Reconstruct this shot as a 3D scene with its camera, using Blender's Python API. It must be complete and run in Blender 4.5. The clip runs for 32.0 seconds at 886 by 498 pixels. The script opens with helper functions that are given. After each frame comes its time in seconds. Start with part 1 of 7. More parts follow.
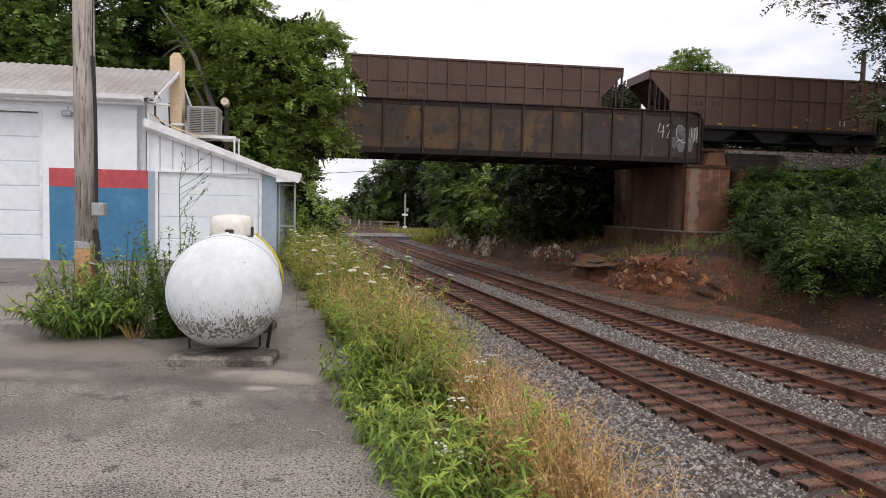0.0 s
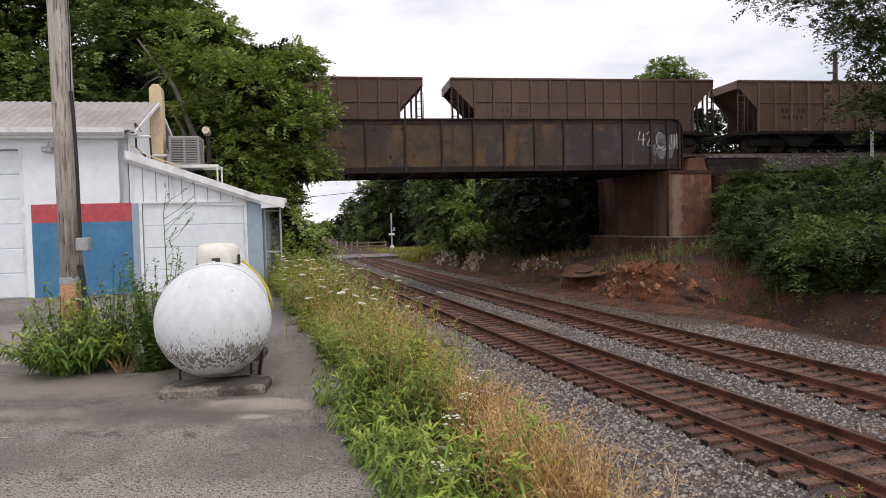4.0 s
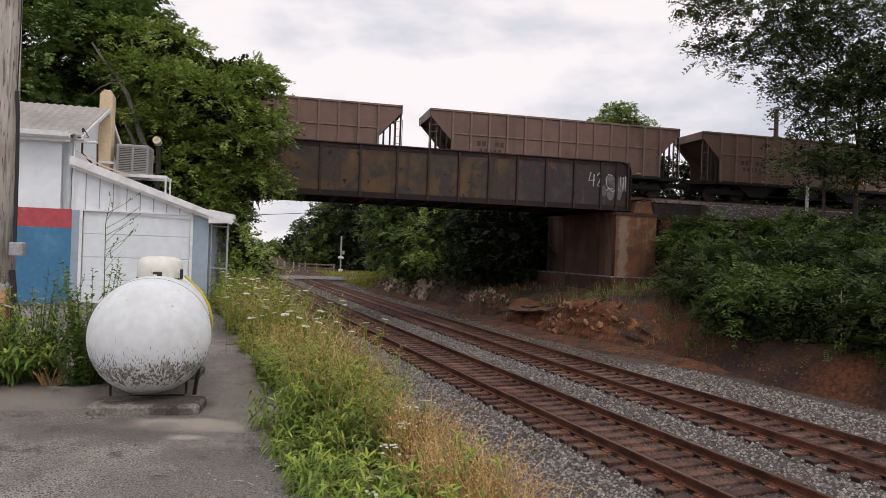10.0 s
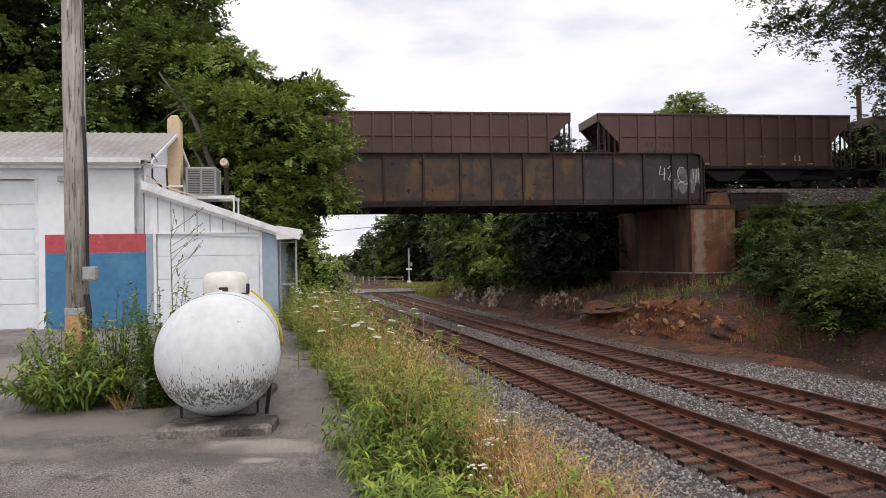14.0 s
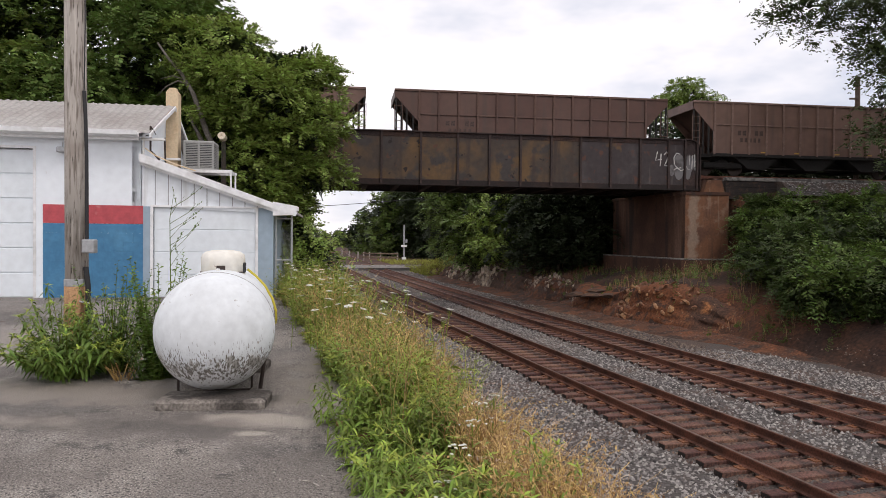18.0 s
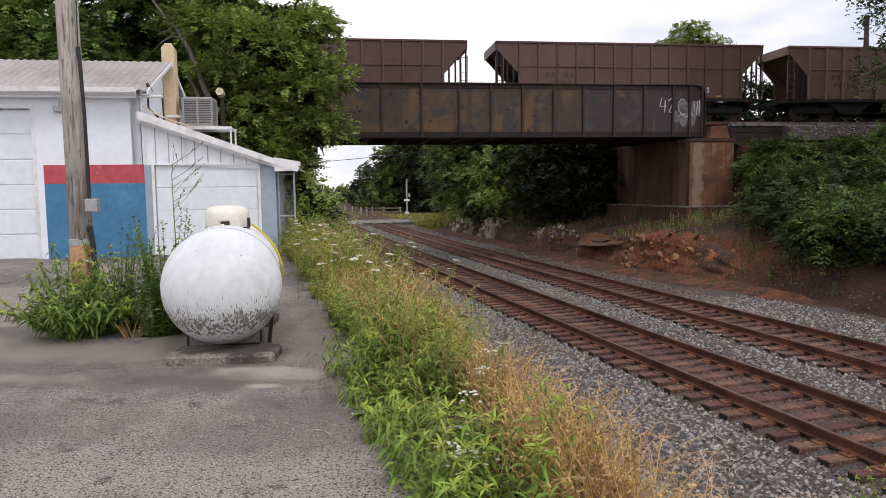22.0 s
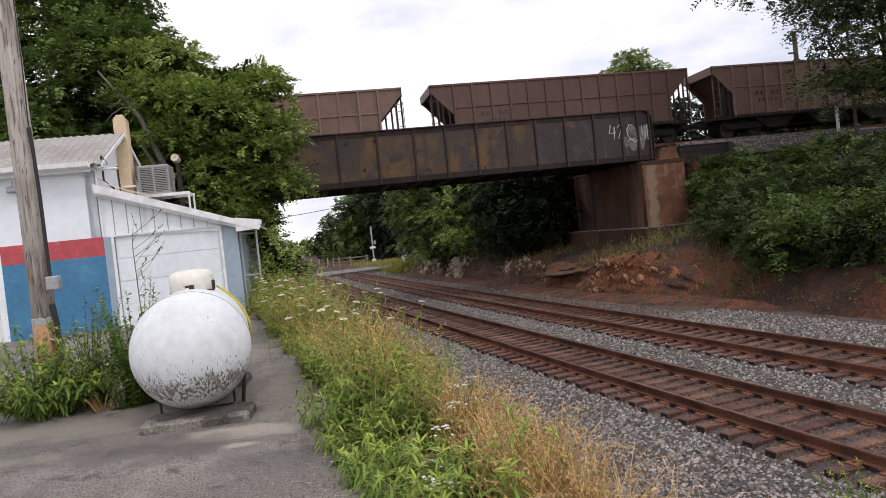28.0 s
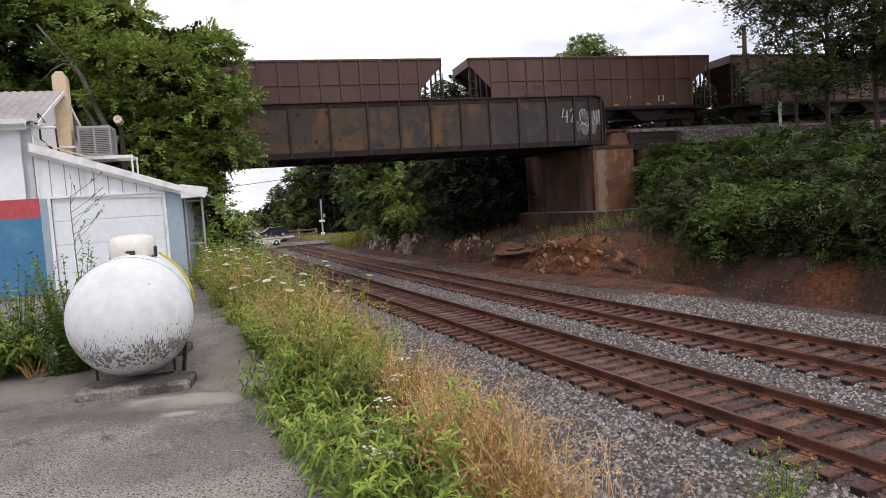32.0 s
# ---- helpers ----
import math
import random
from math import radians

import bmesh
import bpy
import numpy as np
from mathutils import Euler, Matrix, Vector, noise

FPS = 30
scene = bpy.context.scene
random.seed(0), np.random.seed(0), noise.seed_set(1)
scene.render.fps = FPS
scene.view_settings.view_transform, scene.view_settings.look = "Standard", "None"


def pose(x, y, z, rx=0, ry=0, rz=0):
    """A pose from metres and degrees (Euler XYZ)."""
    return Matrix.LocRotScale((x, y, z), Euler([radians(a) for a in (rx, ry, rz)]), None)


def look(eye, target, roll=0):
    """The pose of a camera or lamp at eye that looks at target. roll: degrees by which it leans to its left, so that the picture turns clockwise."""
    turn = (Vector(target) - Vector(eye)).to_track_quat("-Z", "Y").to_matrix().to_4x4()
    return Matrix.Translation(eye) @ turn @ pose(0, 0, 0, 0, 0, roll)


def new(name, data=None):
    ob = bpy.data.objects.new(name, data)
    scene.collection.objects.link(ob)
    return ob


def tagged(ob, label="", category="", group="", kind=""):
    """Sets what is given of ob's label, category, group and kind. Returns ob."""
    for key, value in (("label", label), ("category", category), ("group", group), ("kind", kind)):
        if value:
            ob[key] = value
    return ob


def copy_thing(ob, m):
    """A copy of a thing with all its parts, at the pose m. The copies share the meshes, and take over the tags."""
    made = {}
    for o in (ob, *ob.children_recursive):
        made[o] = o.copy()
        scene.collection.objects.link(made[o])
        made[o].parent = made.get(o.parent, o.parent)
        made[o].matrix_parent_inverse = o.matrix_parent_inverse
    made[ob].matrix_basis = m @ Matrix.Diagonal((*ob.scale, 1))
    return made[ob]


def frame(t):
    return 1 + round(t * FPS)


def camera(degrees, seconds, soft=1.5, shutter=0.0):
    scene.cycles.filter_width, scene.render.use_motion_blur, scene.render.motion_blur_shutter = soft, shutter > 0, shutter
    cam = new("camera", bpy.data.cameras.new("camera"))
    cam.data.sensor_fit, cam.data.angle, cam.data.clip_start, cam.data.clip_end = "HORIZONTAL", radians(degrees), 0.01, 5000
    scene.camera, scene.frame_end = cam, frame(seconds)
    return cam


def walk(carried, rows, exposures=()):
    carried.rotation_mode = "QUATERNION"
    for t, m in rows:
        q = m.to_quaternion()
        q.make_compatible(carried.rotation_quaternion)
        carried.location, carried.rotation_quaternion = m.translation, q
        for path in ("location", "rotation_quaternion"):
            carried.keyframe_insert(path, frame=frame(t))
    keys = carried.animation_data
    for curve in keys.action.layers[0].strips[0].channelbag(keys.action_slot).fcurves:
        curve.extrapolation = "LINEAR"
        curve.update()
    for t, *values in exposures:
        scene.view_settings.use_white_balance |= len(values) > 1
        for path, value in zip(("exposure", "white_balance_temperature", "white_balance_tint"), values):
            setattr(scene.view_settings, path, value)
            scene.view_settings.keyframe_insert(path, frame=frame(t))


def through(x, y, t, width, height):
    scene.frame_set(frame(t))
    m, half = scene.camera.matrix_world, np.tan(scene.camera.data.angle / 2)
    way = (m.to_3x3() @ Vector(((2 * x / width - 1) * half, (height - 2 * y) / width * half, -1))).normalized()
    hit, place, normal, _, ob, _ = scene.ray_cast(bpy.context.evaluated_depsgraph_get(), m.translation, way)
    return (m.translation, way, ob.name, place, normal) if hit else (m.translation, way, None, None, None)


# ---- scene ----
cam = camera(65.7, 32.0, soft=0.85)
PATH = [
    (0, (0.013, -0.095, 1.437), (0.01, 1.901, 1.31), 1.4),
    (0.5, (0.015, -0.117, 1.444), (0.091, 1.876, 1.304), 0.4),
    (1, (0.028, -0.125, 1.437), (0.109, 1.87, 1.324), -0.4),
    (1.5, (0.022, -0.111, 1.446), (0.103, 1.885, 1.35), -0.6),
    (2, (0.032, -0.129, 1.449), (0.085, 1.869, 1.359), -1.0),
    (2.5, (0.011, -0.092, 1.436), (-0.004, 1.907, 1.359), -1.4),
    (3, (0.018, -0.132, 1.449), (0.008, 1.867, 1.393), -2.1),
    (3.5, (0.019, -0.109, 1.442), (0.041, 1.89, 1.365), -1.6),
    (5.5, (0.022, -0.116, 1.443), (0.069, 1.882, 1.377), -1.5),
    (6, (0.027, -0.128, 1.443), (0.09, 1.87, 1.396), -2.0),
    (6.5, (0.023, -0.125, 1.447), (0.089, 1.873, 1.405), -1.3),
    (7, (0.013, -0.12, 1.447), (0.069, 1.879, 1.413), -1.3),
    (7.5, (0.039, -0.107, 1.427), (0.038, 1.893, 1.445), -2.1),
    (8, (0.023, -0.141, 1.443), (0.18, 1.852, 1.399), -1.2),
    (8.5, (0.007, -0.136, 1.441), (0.105, 1.862, 1.438), -0.8),
    (9, (0.02, -0.145, 1.46), (0.164, 1.849, 1.443), 4.5),
    (9.5, (0.035, -0.142, 1.451), (0.192, 1.851, 1.441), 3.3),
    (10, (0.024, -0.134, 1.451), (0.202, 1.858, 1.456), 2.1),
    (10.5, (0.084, -0.13, 1.442), (0.104, 1.87, 1.466), 1.4),
    (11, (0.077, -0.196, 1.472), (0.098, 1.804, 1.438), 1.4),
    (11.6, (0.052, -0.141, 1.464), (0.053, 1.858, 1.402), -3.9),
    (11.9, (0.115, -0.164, 1.494), (0.164, 1.835, 1.455), -2.7),
    (12, (0.071, -0.041, 1.479), (0.149, 1.958, 1.45), -0.5),
    (12.2, (0.012, 0.043, 1.512), (0.063, 2.041, 1.591), 4.4),
    (12.5, (-0.001, 0.191, 1.443), (-0.085, 2.188, 1.392), 2.6),
    (13, (-0.066, 0.296, 1.418), (-0.187, 2.291, 1.372), 1.1),
    (13.5, (-0.079, 0.335, 1.426), (-0.113, 2.331, 1.305), 0.1),
    (14, (-0.016, 0.322, 1.375), (-0.032, 2.322, 1.403), -1.1),
    (14.5, (-0.041, 0.215, 1.456), (0.12, 2.206, 1.373), 0.8),
    (16.5, (0.023, 0.071, 1.461), (0.152, 2.065, 1.388), 2.5),
    (17, (0.02, 0.093, 1.454), (0.091, 2.092, 1.442), 2.6),
    (17.5, (0.022, 0.14, 1.454), (0.085, 2.139, 1.444), 2.4),
    (18, (0.021, 0.125, 1.454), (0.018, 2.125, 1.416), 0.6),
    (18.5, (0.043, 0.132, 1.446), (0.062, 2.129, 1.333), 1.1),
    (19, (0.035, 0.097, 1.458), (0.18, 2.09, 1.371), 0.5),
    (19.5, (0.038, 0.095, 1.452), (0.18, 2.089, 1.388), 1.1),
    (20, (0.029, 0.085, 1.455), (0.136, 2.082, 1.401), 1.0),
    (20.5, (0.027, 0.073, 1.456), (0.106, 2.071, 1.412), -0.1),
    (21, (0.027, 0.056, 1.442), (0.136, 2.053, 1.472), -1.5),
    (21.5, (0.075, 0.043, 1.482), (0.232, 2.028, 1.3), -0.4),
    (22, (0.002, 0.161, 1.424), (-0.011, 2.154, 1.251), -0.7),
    (22.5, (0.008, 0.17, 1.441), (0.027, 2.162, 1.267), -0.4),
    (23, (0.01, 0.161, 1.425), (-0.009, 2.149, 1.207), -0.8),
    (23.5, (0.025, 0.156, 1.425), (0.041, 2.149, 1.26), -1.3),
    (24, (0.019, 0.163, 1.43), (0.035, 2.157, 1.275), -1.3),
    (24.5, (0.027, 0.147, 1.425), (0.032, 2.14, 1.263), -1.8),
    (26.5, (0.028, 0.095, 1.434), (0.042, 2.088, 1.264), -1.3),
    (27, (0.054, 0.054, 1.429), (0.115, 2.049, 1.288), -2.2),
    (27.5, (0.056, 0.01, 1.417), (0.155, 2.007, 1.348), -3.2),
    (28, (0.064, -0.003, 1.421), (0.149, 1.994, 1.365), -6.1),
    (28.5, (0.063, -0.007, 1.4), (0.184, 1.987, 1.291), -4.0),
    (29, (0.081, -0.023, 1.418), (0.268, 1.967, 1.35), -2.3),
    (29.5, (0.088, -0.047, 1.428), (0.351, 1.935, 1.365), -2.9),
    (30, (0.091, -0.04, 1.41), (0.353, 1.939, 1.283), -4.0),
    (30.5, (0.076, -0.013, 1.399), (0.302, 1.97, 1.269), -4.3),
    (31, (0.056, -0.002, 1.409), (0.268, 1.982, 1.283), -2.8),
    (31.5, (0.062, -0.005, 1.401), (0.275, 1.979, 1.265), -3.4),
    (32, (0.07, -0.021, 1.406), (0.294, 1.962, 1.271), -3.8),
]
walk(cam, [(t, look(eye, target, roll)) for t, eye, target, roll in PATH], exposures=[(0, 0.11, 6650, 17), (2, 0.05, 6650, 17), (6, 0.05, 6700, 17), (7.5, 0.02, 6750, 17), (9, -0.2, 6750, 17), (11, -0.15, 6750, 17), (13, 0.03, 6700, 17), (19, 0.05, 6650, 17), (23, 0.11, 6550, 17), (28, 0.09, 6550, 17), (32, 0.15, 6550, 17)])

# ---- sky, sun, exposure ----
SKY_STRENGTH, SUN_STRENGTH = 0.10, 1.0
SUN_AZ, SUN_EL = radians(150), radians(58)
world = bpy.data.worlds.new("sky")
scene.world = world
world.use_nodes = True
wn, wl = world.node_tree.nodes, world.node_tree.links
wn.clear()
w_out = wn.new("ShaderNodeOutputWorld")
w_bg = wn.new("ShaderNodeBackground")
w_sky = wn.new("ShaderNodeTexSky")
w_sky.sky_type, w_sky.sun_disc = "NISHITA", False
w_sky.sun_elevation, w_sky.sun_rotation = SUN_EL, SUN_AZ
w_co = wn.new("ShaderNodeTexCoord")
w_map = wn.new("ShaderNodeMapping")
w_map.inputs["Scale"].default_value = (1.6, 1.6, 4.0)
w_noise = wn.new("ShaderNodeTexNoise")
w_noise.inputs["Scale"].default_value, w_noise.inputs["Detail"].default_value = 1.7, 5
w_noise.inputs["Roughness"].default_value = 0.52
w_ramp = wn.new("ShaderNodeValToRGB")
w_ramp.color_ramp.elements[0].position, w_ramp.color_ramp.elements[0].color = 0.36, (6.9, 7.6, 8.6, 1)
w_ramp.color_ramp.elements[1].position, w_ramp.color_ramp.elements[1].color = 0.52, (11.6, 11.6, 11.6, 1)
w_mix = wn.new("ShaderNodeMix")
w_mix.data_type = "RGBA"
w_mix.inputs["Factor"].default_value = 0.9
wl.new(w_co.outputs["Generated"], w_map.inputs["Vector"])
wl.new(w_map.outputs["Vector"], w_noise.inputs["Vector"])
wl.new(w_noise.outputs["Fac"], w_ramp.inputs["Fac"])
wl.new(w_sky.outputs["Color"], w_mix.inputs["A"])
wl.new(w_ramp.outputs["Color"], w_mix.inputs["B"])
wl.new(w_mix.outputs["Result"], w_bg.inputs["Color"])
w_bg.inputs["Strength"].default_value = SKY_STRENGTH
wl.new(w_bg.outputs["Background"], w_out.inputs["Surface"])
sun = new("sun", bpy.data.lights.new("sun", "SUN"))
sun.data.energy, sun.data.angle, sun.data.color = SUN_STRENGTH, radians(18), (1.0, 0.96, 0.9)
sun.matrix_world = look((0, 0, 0), (-math.sin(SUN_AZ) * math.cos(SUN_EL), -math.cos(SUN_AZ) * math.cos(SUN_EL), -math.sin(SUN_EL)))


# ---- materials ----
def mat(name, base, rough=0.8, metal=0.0, spots=None, streaks=None, grain=(40, 0.12), bump=(60, 0.15), vary=0.0, sheen=0.0, island=0.0, coords="Object", belly=None, zones=None):
    """Procedural material: base colour, a fine grain, large spots [(colour, scale, from, to)], vertical streaks, bump and per-object variation."""
    m = bpy.data.materials.new(name)
    m.use_nodes = True
    n, l = m.node_tree.nodes, m.node_tree.links
    b = n["Principled BSDF"]
    b.inputs["Roughness"].default_value, b.inputs["Metallic"].default_value = rough, metal
    co = n.new("ShaderNodeTexCoord")
    vec = co.outputs[coords]

    def noise_tex(scale, detail=4, stretch=None, shift=0.0):
        t = n.new("ShaderNodeTexNoise")
        t.inputs["Scale"].default_value, t.inputs["Detail"].default_value = scale, detail
        mp = n.new("ShaderNodeMapping")
        mp.inputs["Location"].default_value = (shift, shift * 0.7, shift * 1.3)
        if stretch:
            mp.inputs["Scale"].default_value = stretch
        l.new(vec, mp.inputs["Vector"])
        l.new(mp.outputs["Vector"], t.inputs["Vector"])
        return t.outputs["Fac"]

    def ramp(value, lo, hi):
        r = n.new("ShaderNodeMapRange")
        r.inputs["From Min"].default_value, r.inputs["From Max"].default_value = lo, hi
        r.clamp = True
        l.new(value, r.inputs["Value"])
        return r.outputs["Result"]

    def blend(a, c, fac, kind="MIX"):
        x = n.new("ShaderNodeMix")
        x.data_type, x.blend_type = "RGBA", kind
        for sock, val in (("A", a), ("B", c)):
            if isinstance(val, tuple):
                x.inputs[sock].default_value = (*val, 1)
            else:
                l.new(val, x.inputs[sock])
        if isinstance(fac, float):
            x.inputs["Factor"].default_value = fac
        else:
            l.new(fac, x.inputs["Factor"])
        return x.outputs["Result"]

    col = base
    for i, (c, scale, lo, hi) in enumerate(spots or ()):
        col = blend(col, c, ramp(noise_tex(scale, 6, None, 3.1 * i + 1), lo, hi))
    for i, (c, scale, lo, hi) in enumerate(streaks or ()):
        col = blend(col, c, ramp(noise_tex(scale, 5, (1, 1, 0.08), 5.7 * i + 2), lo, hi))
    for c, height, scale, stretch, soft in belly or ():
        # flaking that grows towards the underside: noise against the height
        sep = n.new("ShaderNodeSeparateXYZ")
        l.new(vec, sep.inputs["Vector"])
        hh = n.new("ShaderNodeMapRange")
        hh.inputs["From Min"].default_value, hh.inputs["From Max"].default_value = height[0], height[1]
        hh.inputs["To Min"].default_value, hh.inputs["To Max"].default_value = 0.26, -0.35
        l.new(sep.outputs["Z"], hh.inputs["Value"])
        ad = n.new("ShaderNodeMath")
        ad.operation = "ADD"
        l.new(hh.outputs["Result"], ad.inputs[0])
        l.new(noise_tex(scale, 6, stretch, scale * 0.37), ad.inputs[1])
        col = blend(col, c, ramp(ad.outputs["Value"], 0.56, 0.56 + soft))
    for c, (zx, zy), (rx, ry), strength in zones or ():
        # worn or dusty places, and darker ones: a broken oval round a spot of the ground
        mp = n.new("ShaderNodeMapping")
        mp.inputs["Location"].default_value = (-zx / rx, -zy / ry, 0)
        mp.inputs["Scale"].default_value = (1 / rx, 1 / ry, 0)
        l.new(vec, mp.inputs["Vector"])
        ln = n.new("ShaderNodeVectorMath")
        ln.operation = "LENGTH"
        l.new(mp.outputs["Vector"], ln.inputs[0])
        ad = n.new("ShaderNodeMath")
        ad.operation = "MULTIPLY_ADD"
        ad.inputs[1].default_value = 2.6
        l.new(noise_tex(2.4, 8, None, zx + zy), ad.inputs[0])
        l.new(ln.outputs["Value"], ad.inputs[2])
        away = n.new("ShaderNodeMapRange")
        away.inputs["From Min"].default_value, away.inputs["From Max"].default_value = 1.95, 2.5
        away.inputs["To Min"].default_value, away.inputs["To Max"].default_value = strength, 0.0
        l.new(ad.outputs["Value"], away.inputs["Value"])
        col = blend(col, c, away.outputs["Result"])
    if grain:
        g = n.new("ShaderNodeMapRange")
        g.inputs["From Min"].default_value, g.inputs["From Max"].default_value = 0.3, 0.7
        g.inputs["To Min"].default_value, g.inputs["To Max"].default_value = 1 - grain[1] * 1.6, 1 + grain[1] * 1.6
        l.new(noise_tex(grain[0], 3, None, 9.0), g.inputs["Value"])
        cc = n.new("ShaderNodeCombineColor")
        for ch in ("Red", "Green", "Blue"):
            l.new(g.outputs["Result"], cc.inputs[ch])
        col = blend(col, cc.outputs["Color"], 1.0, "MULTIPLY")
    for amount, kind in ((vary, "object"), (island, "island")):
        if amount:
            src = n.new("ShaderNodeObjectInfo").outputs["Random"] if kind == "object" else n.new("ShaderNodeNewGeometry").outputs["Random Per Island"]
            v = n.new("ShaderNodeMapRange")
            v.inputs["To Min"].default_value, v.inputs["To Max"].default_value = 1 - amount, 1 + amount
            l.new(src, v.inputs["Value"])
            hs = n.new("ShaderNodeHueSaturation")
            l.new(v.outputs["Result"], hs.inputs["Value"])
            h2 = n.new("ShaderNodeMapRange")
            h2.inputs["To Min"].default_value, h2.inputs["To Max"].default_value = 0.5 - amount * 0.035, 0.5 + amount * 0.035
            l.new(src, h2.inputs["Value"])
            l.new(h2.outputs["Result"], hs.inputs["Hue"])
            if isinstance(col, tuple):
                hs.inputs["Color"].default_value = (*col, 1)
            else:
                l.new(col, hs.inputs["Color"])
            col = hs.outputs["Color"]
    if isinstance(col, tuple):
        b.inputs["Base Color"].default_value = (*col, 1)
    else:
        l.new(col, b.inputs["Base Color"])
    if bump:
        bp = n.new("ShaderNodeBump")
        bp.inputs["Strength"].default_value = bump[1]
        bp.inputs["Distance"].default_value = 0.02
        l.new(noise_tex(bump[0], 5, None, 4.0), bp.inputs["Height"])
        l.new(bp.outputs["Normal"], b.inputs["Normal"])
    return m


def leaf_mat(name, base, vary=0.35, through=0.22):
    """Foliage: a diffuse and a translucent part, each leaf a little different."""
    m = bpy.data.materials.new(name)
    m.use_nodes = True
    n, l = m.node_tree.nodes, m.node_tree.links
    b, out = n["Principled BSDF"], n["Material Output"]
    b.inputs["Roughness"].default_value = 0.55
    b.inputs["Specular IOR Level"].default_value = 0.3
    src = n.new("ShaderNodeNewGeometry").outputs["Random Per Island"]
    co = n.new("ShaderNodeTexCoord")
    big = n.new("ShaderNodeTexNoise")
    big.inputs["Scale"].default_value = 0.9
    l.new(co.outputs["Object"], big.inputs["Vector"])
    add = n.new("ShaderNodeMath")
    add.operation = "ADD"
    l.new(src, add.inputs[0])
    l.new(big.outputs["Fac"], add.inputs[1])
    v = n.new("ShaderNodeMapRange")
    v.inputs["From Min"].default_value, v.inputs["From Max"].default_value = 0.3, 1.6
    v.inputs["To Min"].default_value, v.inputs["To Max"].default_value = 1 - vary, 1 + vary
    l.new(add.outputs["Value"], v.inputs["Value"])
    h = n.new("ShaderNodeMapRange")
    h.inputs["To Min"].default_value, h.inputs["To Max"].default_value = 0.475, 0.515
    l.new(src, h.inputs["Value"])
    hs = n.new("ShaderNodeHueSaturation")
    hs.inputs["Color"].default_value = (*base, 1)
    l.new(v.outputs["Result"], hs.inputs["Value"])
    l.new(h.outputs["Result"], hs.inputs["Hue"])
    l.new(hs.outputs["Color"], b.inputs["Base Color"])
    tr = n.new("ShaderNodeBsdfTranslucent")
    l.new(hs.outputs["Color"], tr.inputs["Color"])
    mx = n.new("ShaderNodeMixShader")
    mx.inputs["Fac"].default_value = through
    l.new(b.outputs["BSDF"], mx.inputs[1])
    l.new(tr.outputs["BSDF"], mx.inputs[2])
    l.new(mx.outputs["Shader"], out.inputs["Surface"])
    return m


# the zone at (-1.62, 6.08) darkens the asphalt beside and below the tank
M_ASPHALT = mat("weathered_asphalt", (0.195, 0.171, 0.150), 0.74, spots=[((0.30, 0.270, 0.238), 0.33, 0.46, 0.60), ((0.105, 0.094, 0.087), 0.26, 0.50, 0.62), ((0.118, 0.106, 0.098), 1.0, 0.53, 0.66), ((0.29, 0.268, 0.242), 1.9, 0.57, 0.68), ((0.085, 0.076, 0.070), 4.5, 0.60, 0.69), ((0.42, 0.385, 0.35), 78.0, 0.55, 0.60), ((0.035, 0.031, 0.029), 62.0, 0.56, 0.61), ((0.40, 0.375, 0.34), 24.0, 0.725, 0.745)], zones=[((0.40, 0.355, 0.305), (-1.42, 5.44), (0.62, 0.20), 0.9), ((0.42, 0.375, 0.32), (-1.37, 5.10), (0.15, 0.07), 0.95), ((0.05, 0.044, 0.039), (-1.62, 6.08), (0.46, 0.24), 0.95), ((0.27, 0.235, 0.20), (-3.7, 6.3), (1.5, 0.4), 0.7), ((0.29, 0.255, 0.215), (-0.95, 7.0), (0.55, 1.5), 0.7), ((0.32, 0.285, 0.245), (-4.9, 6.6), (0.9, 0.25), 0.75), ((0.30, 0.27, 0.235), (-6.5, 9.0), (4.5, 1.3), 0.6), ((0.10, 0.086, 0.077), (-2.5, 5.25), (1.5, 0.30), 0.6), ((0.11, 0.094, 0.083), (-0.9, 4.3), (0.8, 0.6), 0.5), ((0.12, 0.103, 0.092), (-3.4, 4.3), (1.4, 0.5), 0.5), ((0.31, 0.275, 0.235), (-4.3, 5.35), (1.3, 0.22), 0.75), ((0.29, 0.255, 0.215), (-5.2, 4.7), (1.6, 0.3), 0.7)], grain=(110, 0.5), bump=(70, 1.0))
M_SOIL = mat("bank_soil", (0.034, 0.016, 0.010), 0.95, spots=[((0.105, 0.036, 0.014), 0.28, 0.48, 0.62), ((0.064, 0.026, 0.012), 0.7, 0.46, 0.66), ((0.11, 0.07, 0.05), 7.0, 0.68, 0.72)], grain=(9, 0.35), bump=(7, 1.0))
M_FOOT = mat("washed_red_soil", (0.085, 0.034, 0.017), 0.95, spots=[((0.145, 0.052, 0.021), 0.5, 0.48, 0.62), ((0.038, 0.020, 0.013), 1.3, 0.50, 0.62), ((0.15, 0.115, 0.095), 9.0, 0.62, 0.68)], grain=(14, 0.4), bump=(12, 1.0))
M_CLAY = mat("broken_red_clay", (0.145, 0.050, 0.019), 0.95, spots=[((0.060, 0.029, 0.018), 0.22, 0.53, 0.62), ((0.26, 0.105, 0.038), 0.9, 0.56, 0.66), ((0.07, 0.035, 0.022), 1.7, 0.54, 0.62), ((0.24, 0.15, 0.095), 5.0, 0.65, 0.70)], zones=[((0.040, 0.024, 0.017), (0.5, 53.0), (9.0, 16.0), 0.85)], grain=(11, 0.35), bump=(10, 1.0))
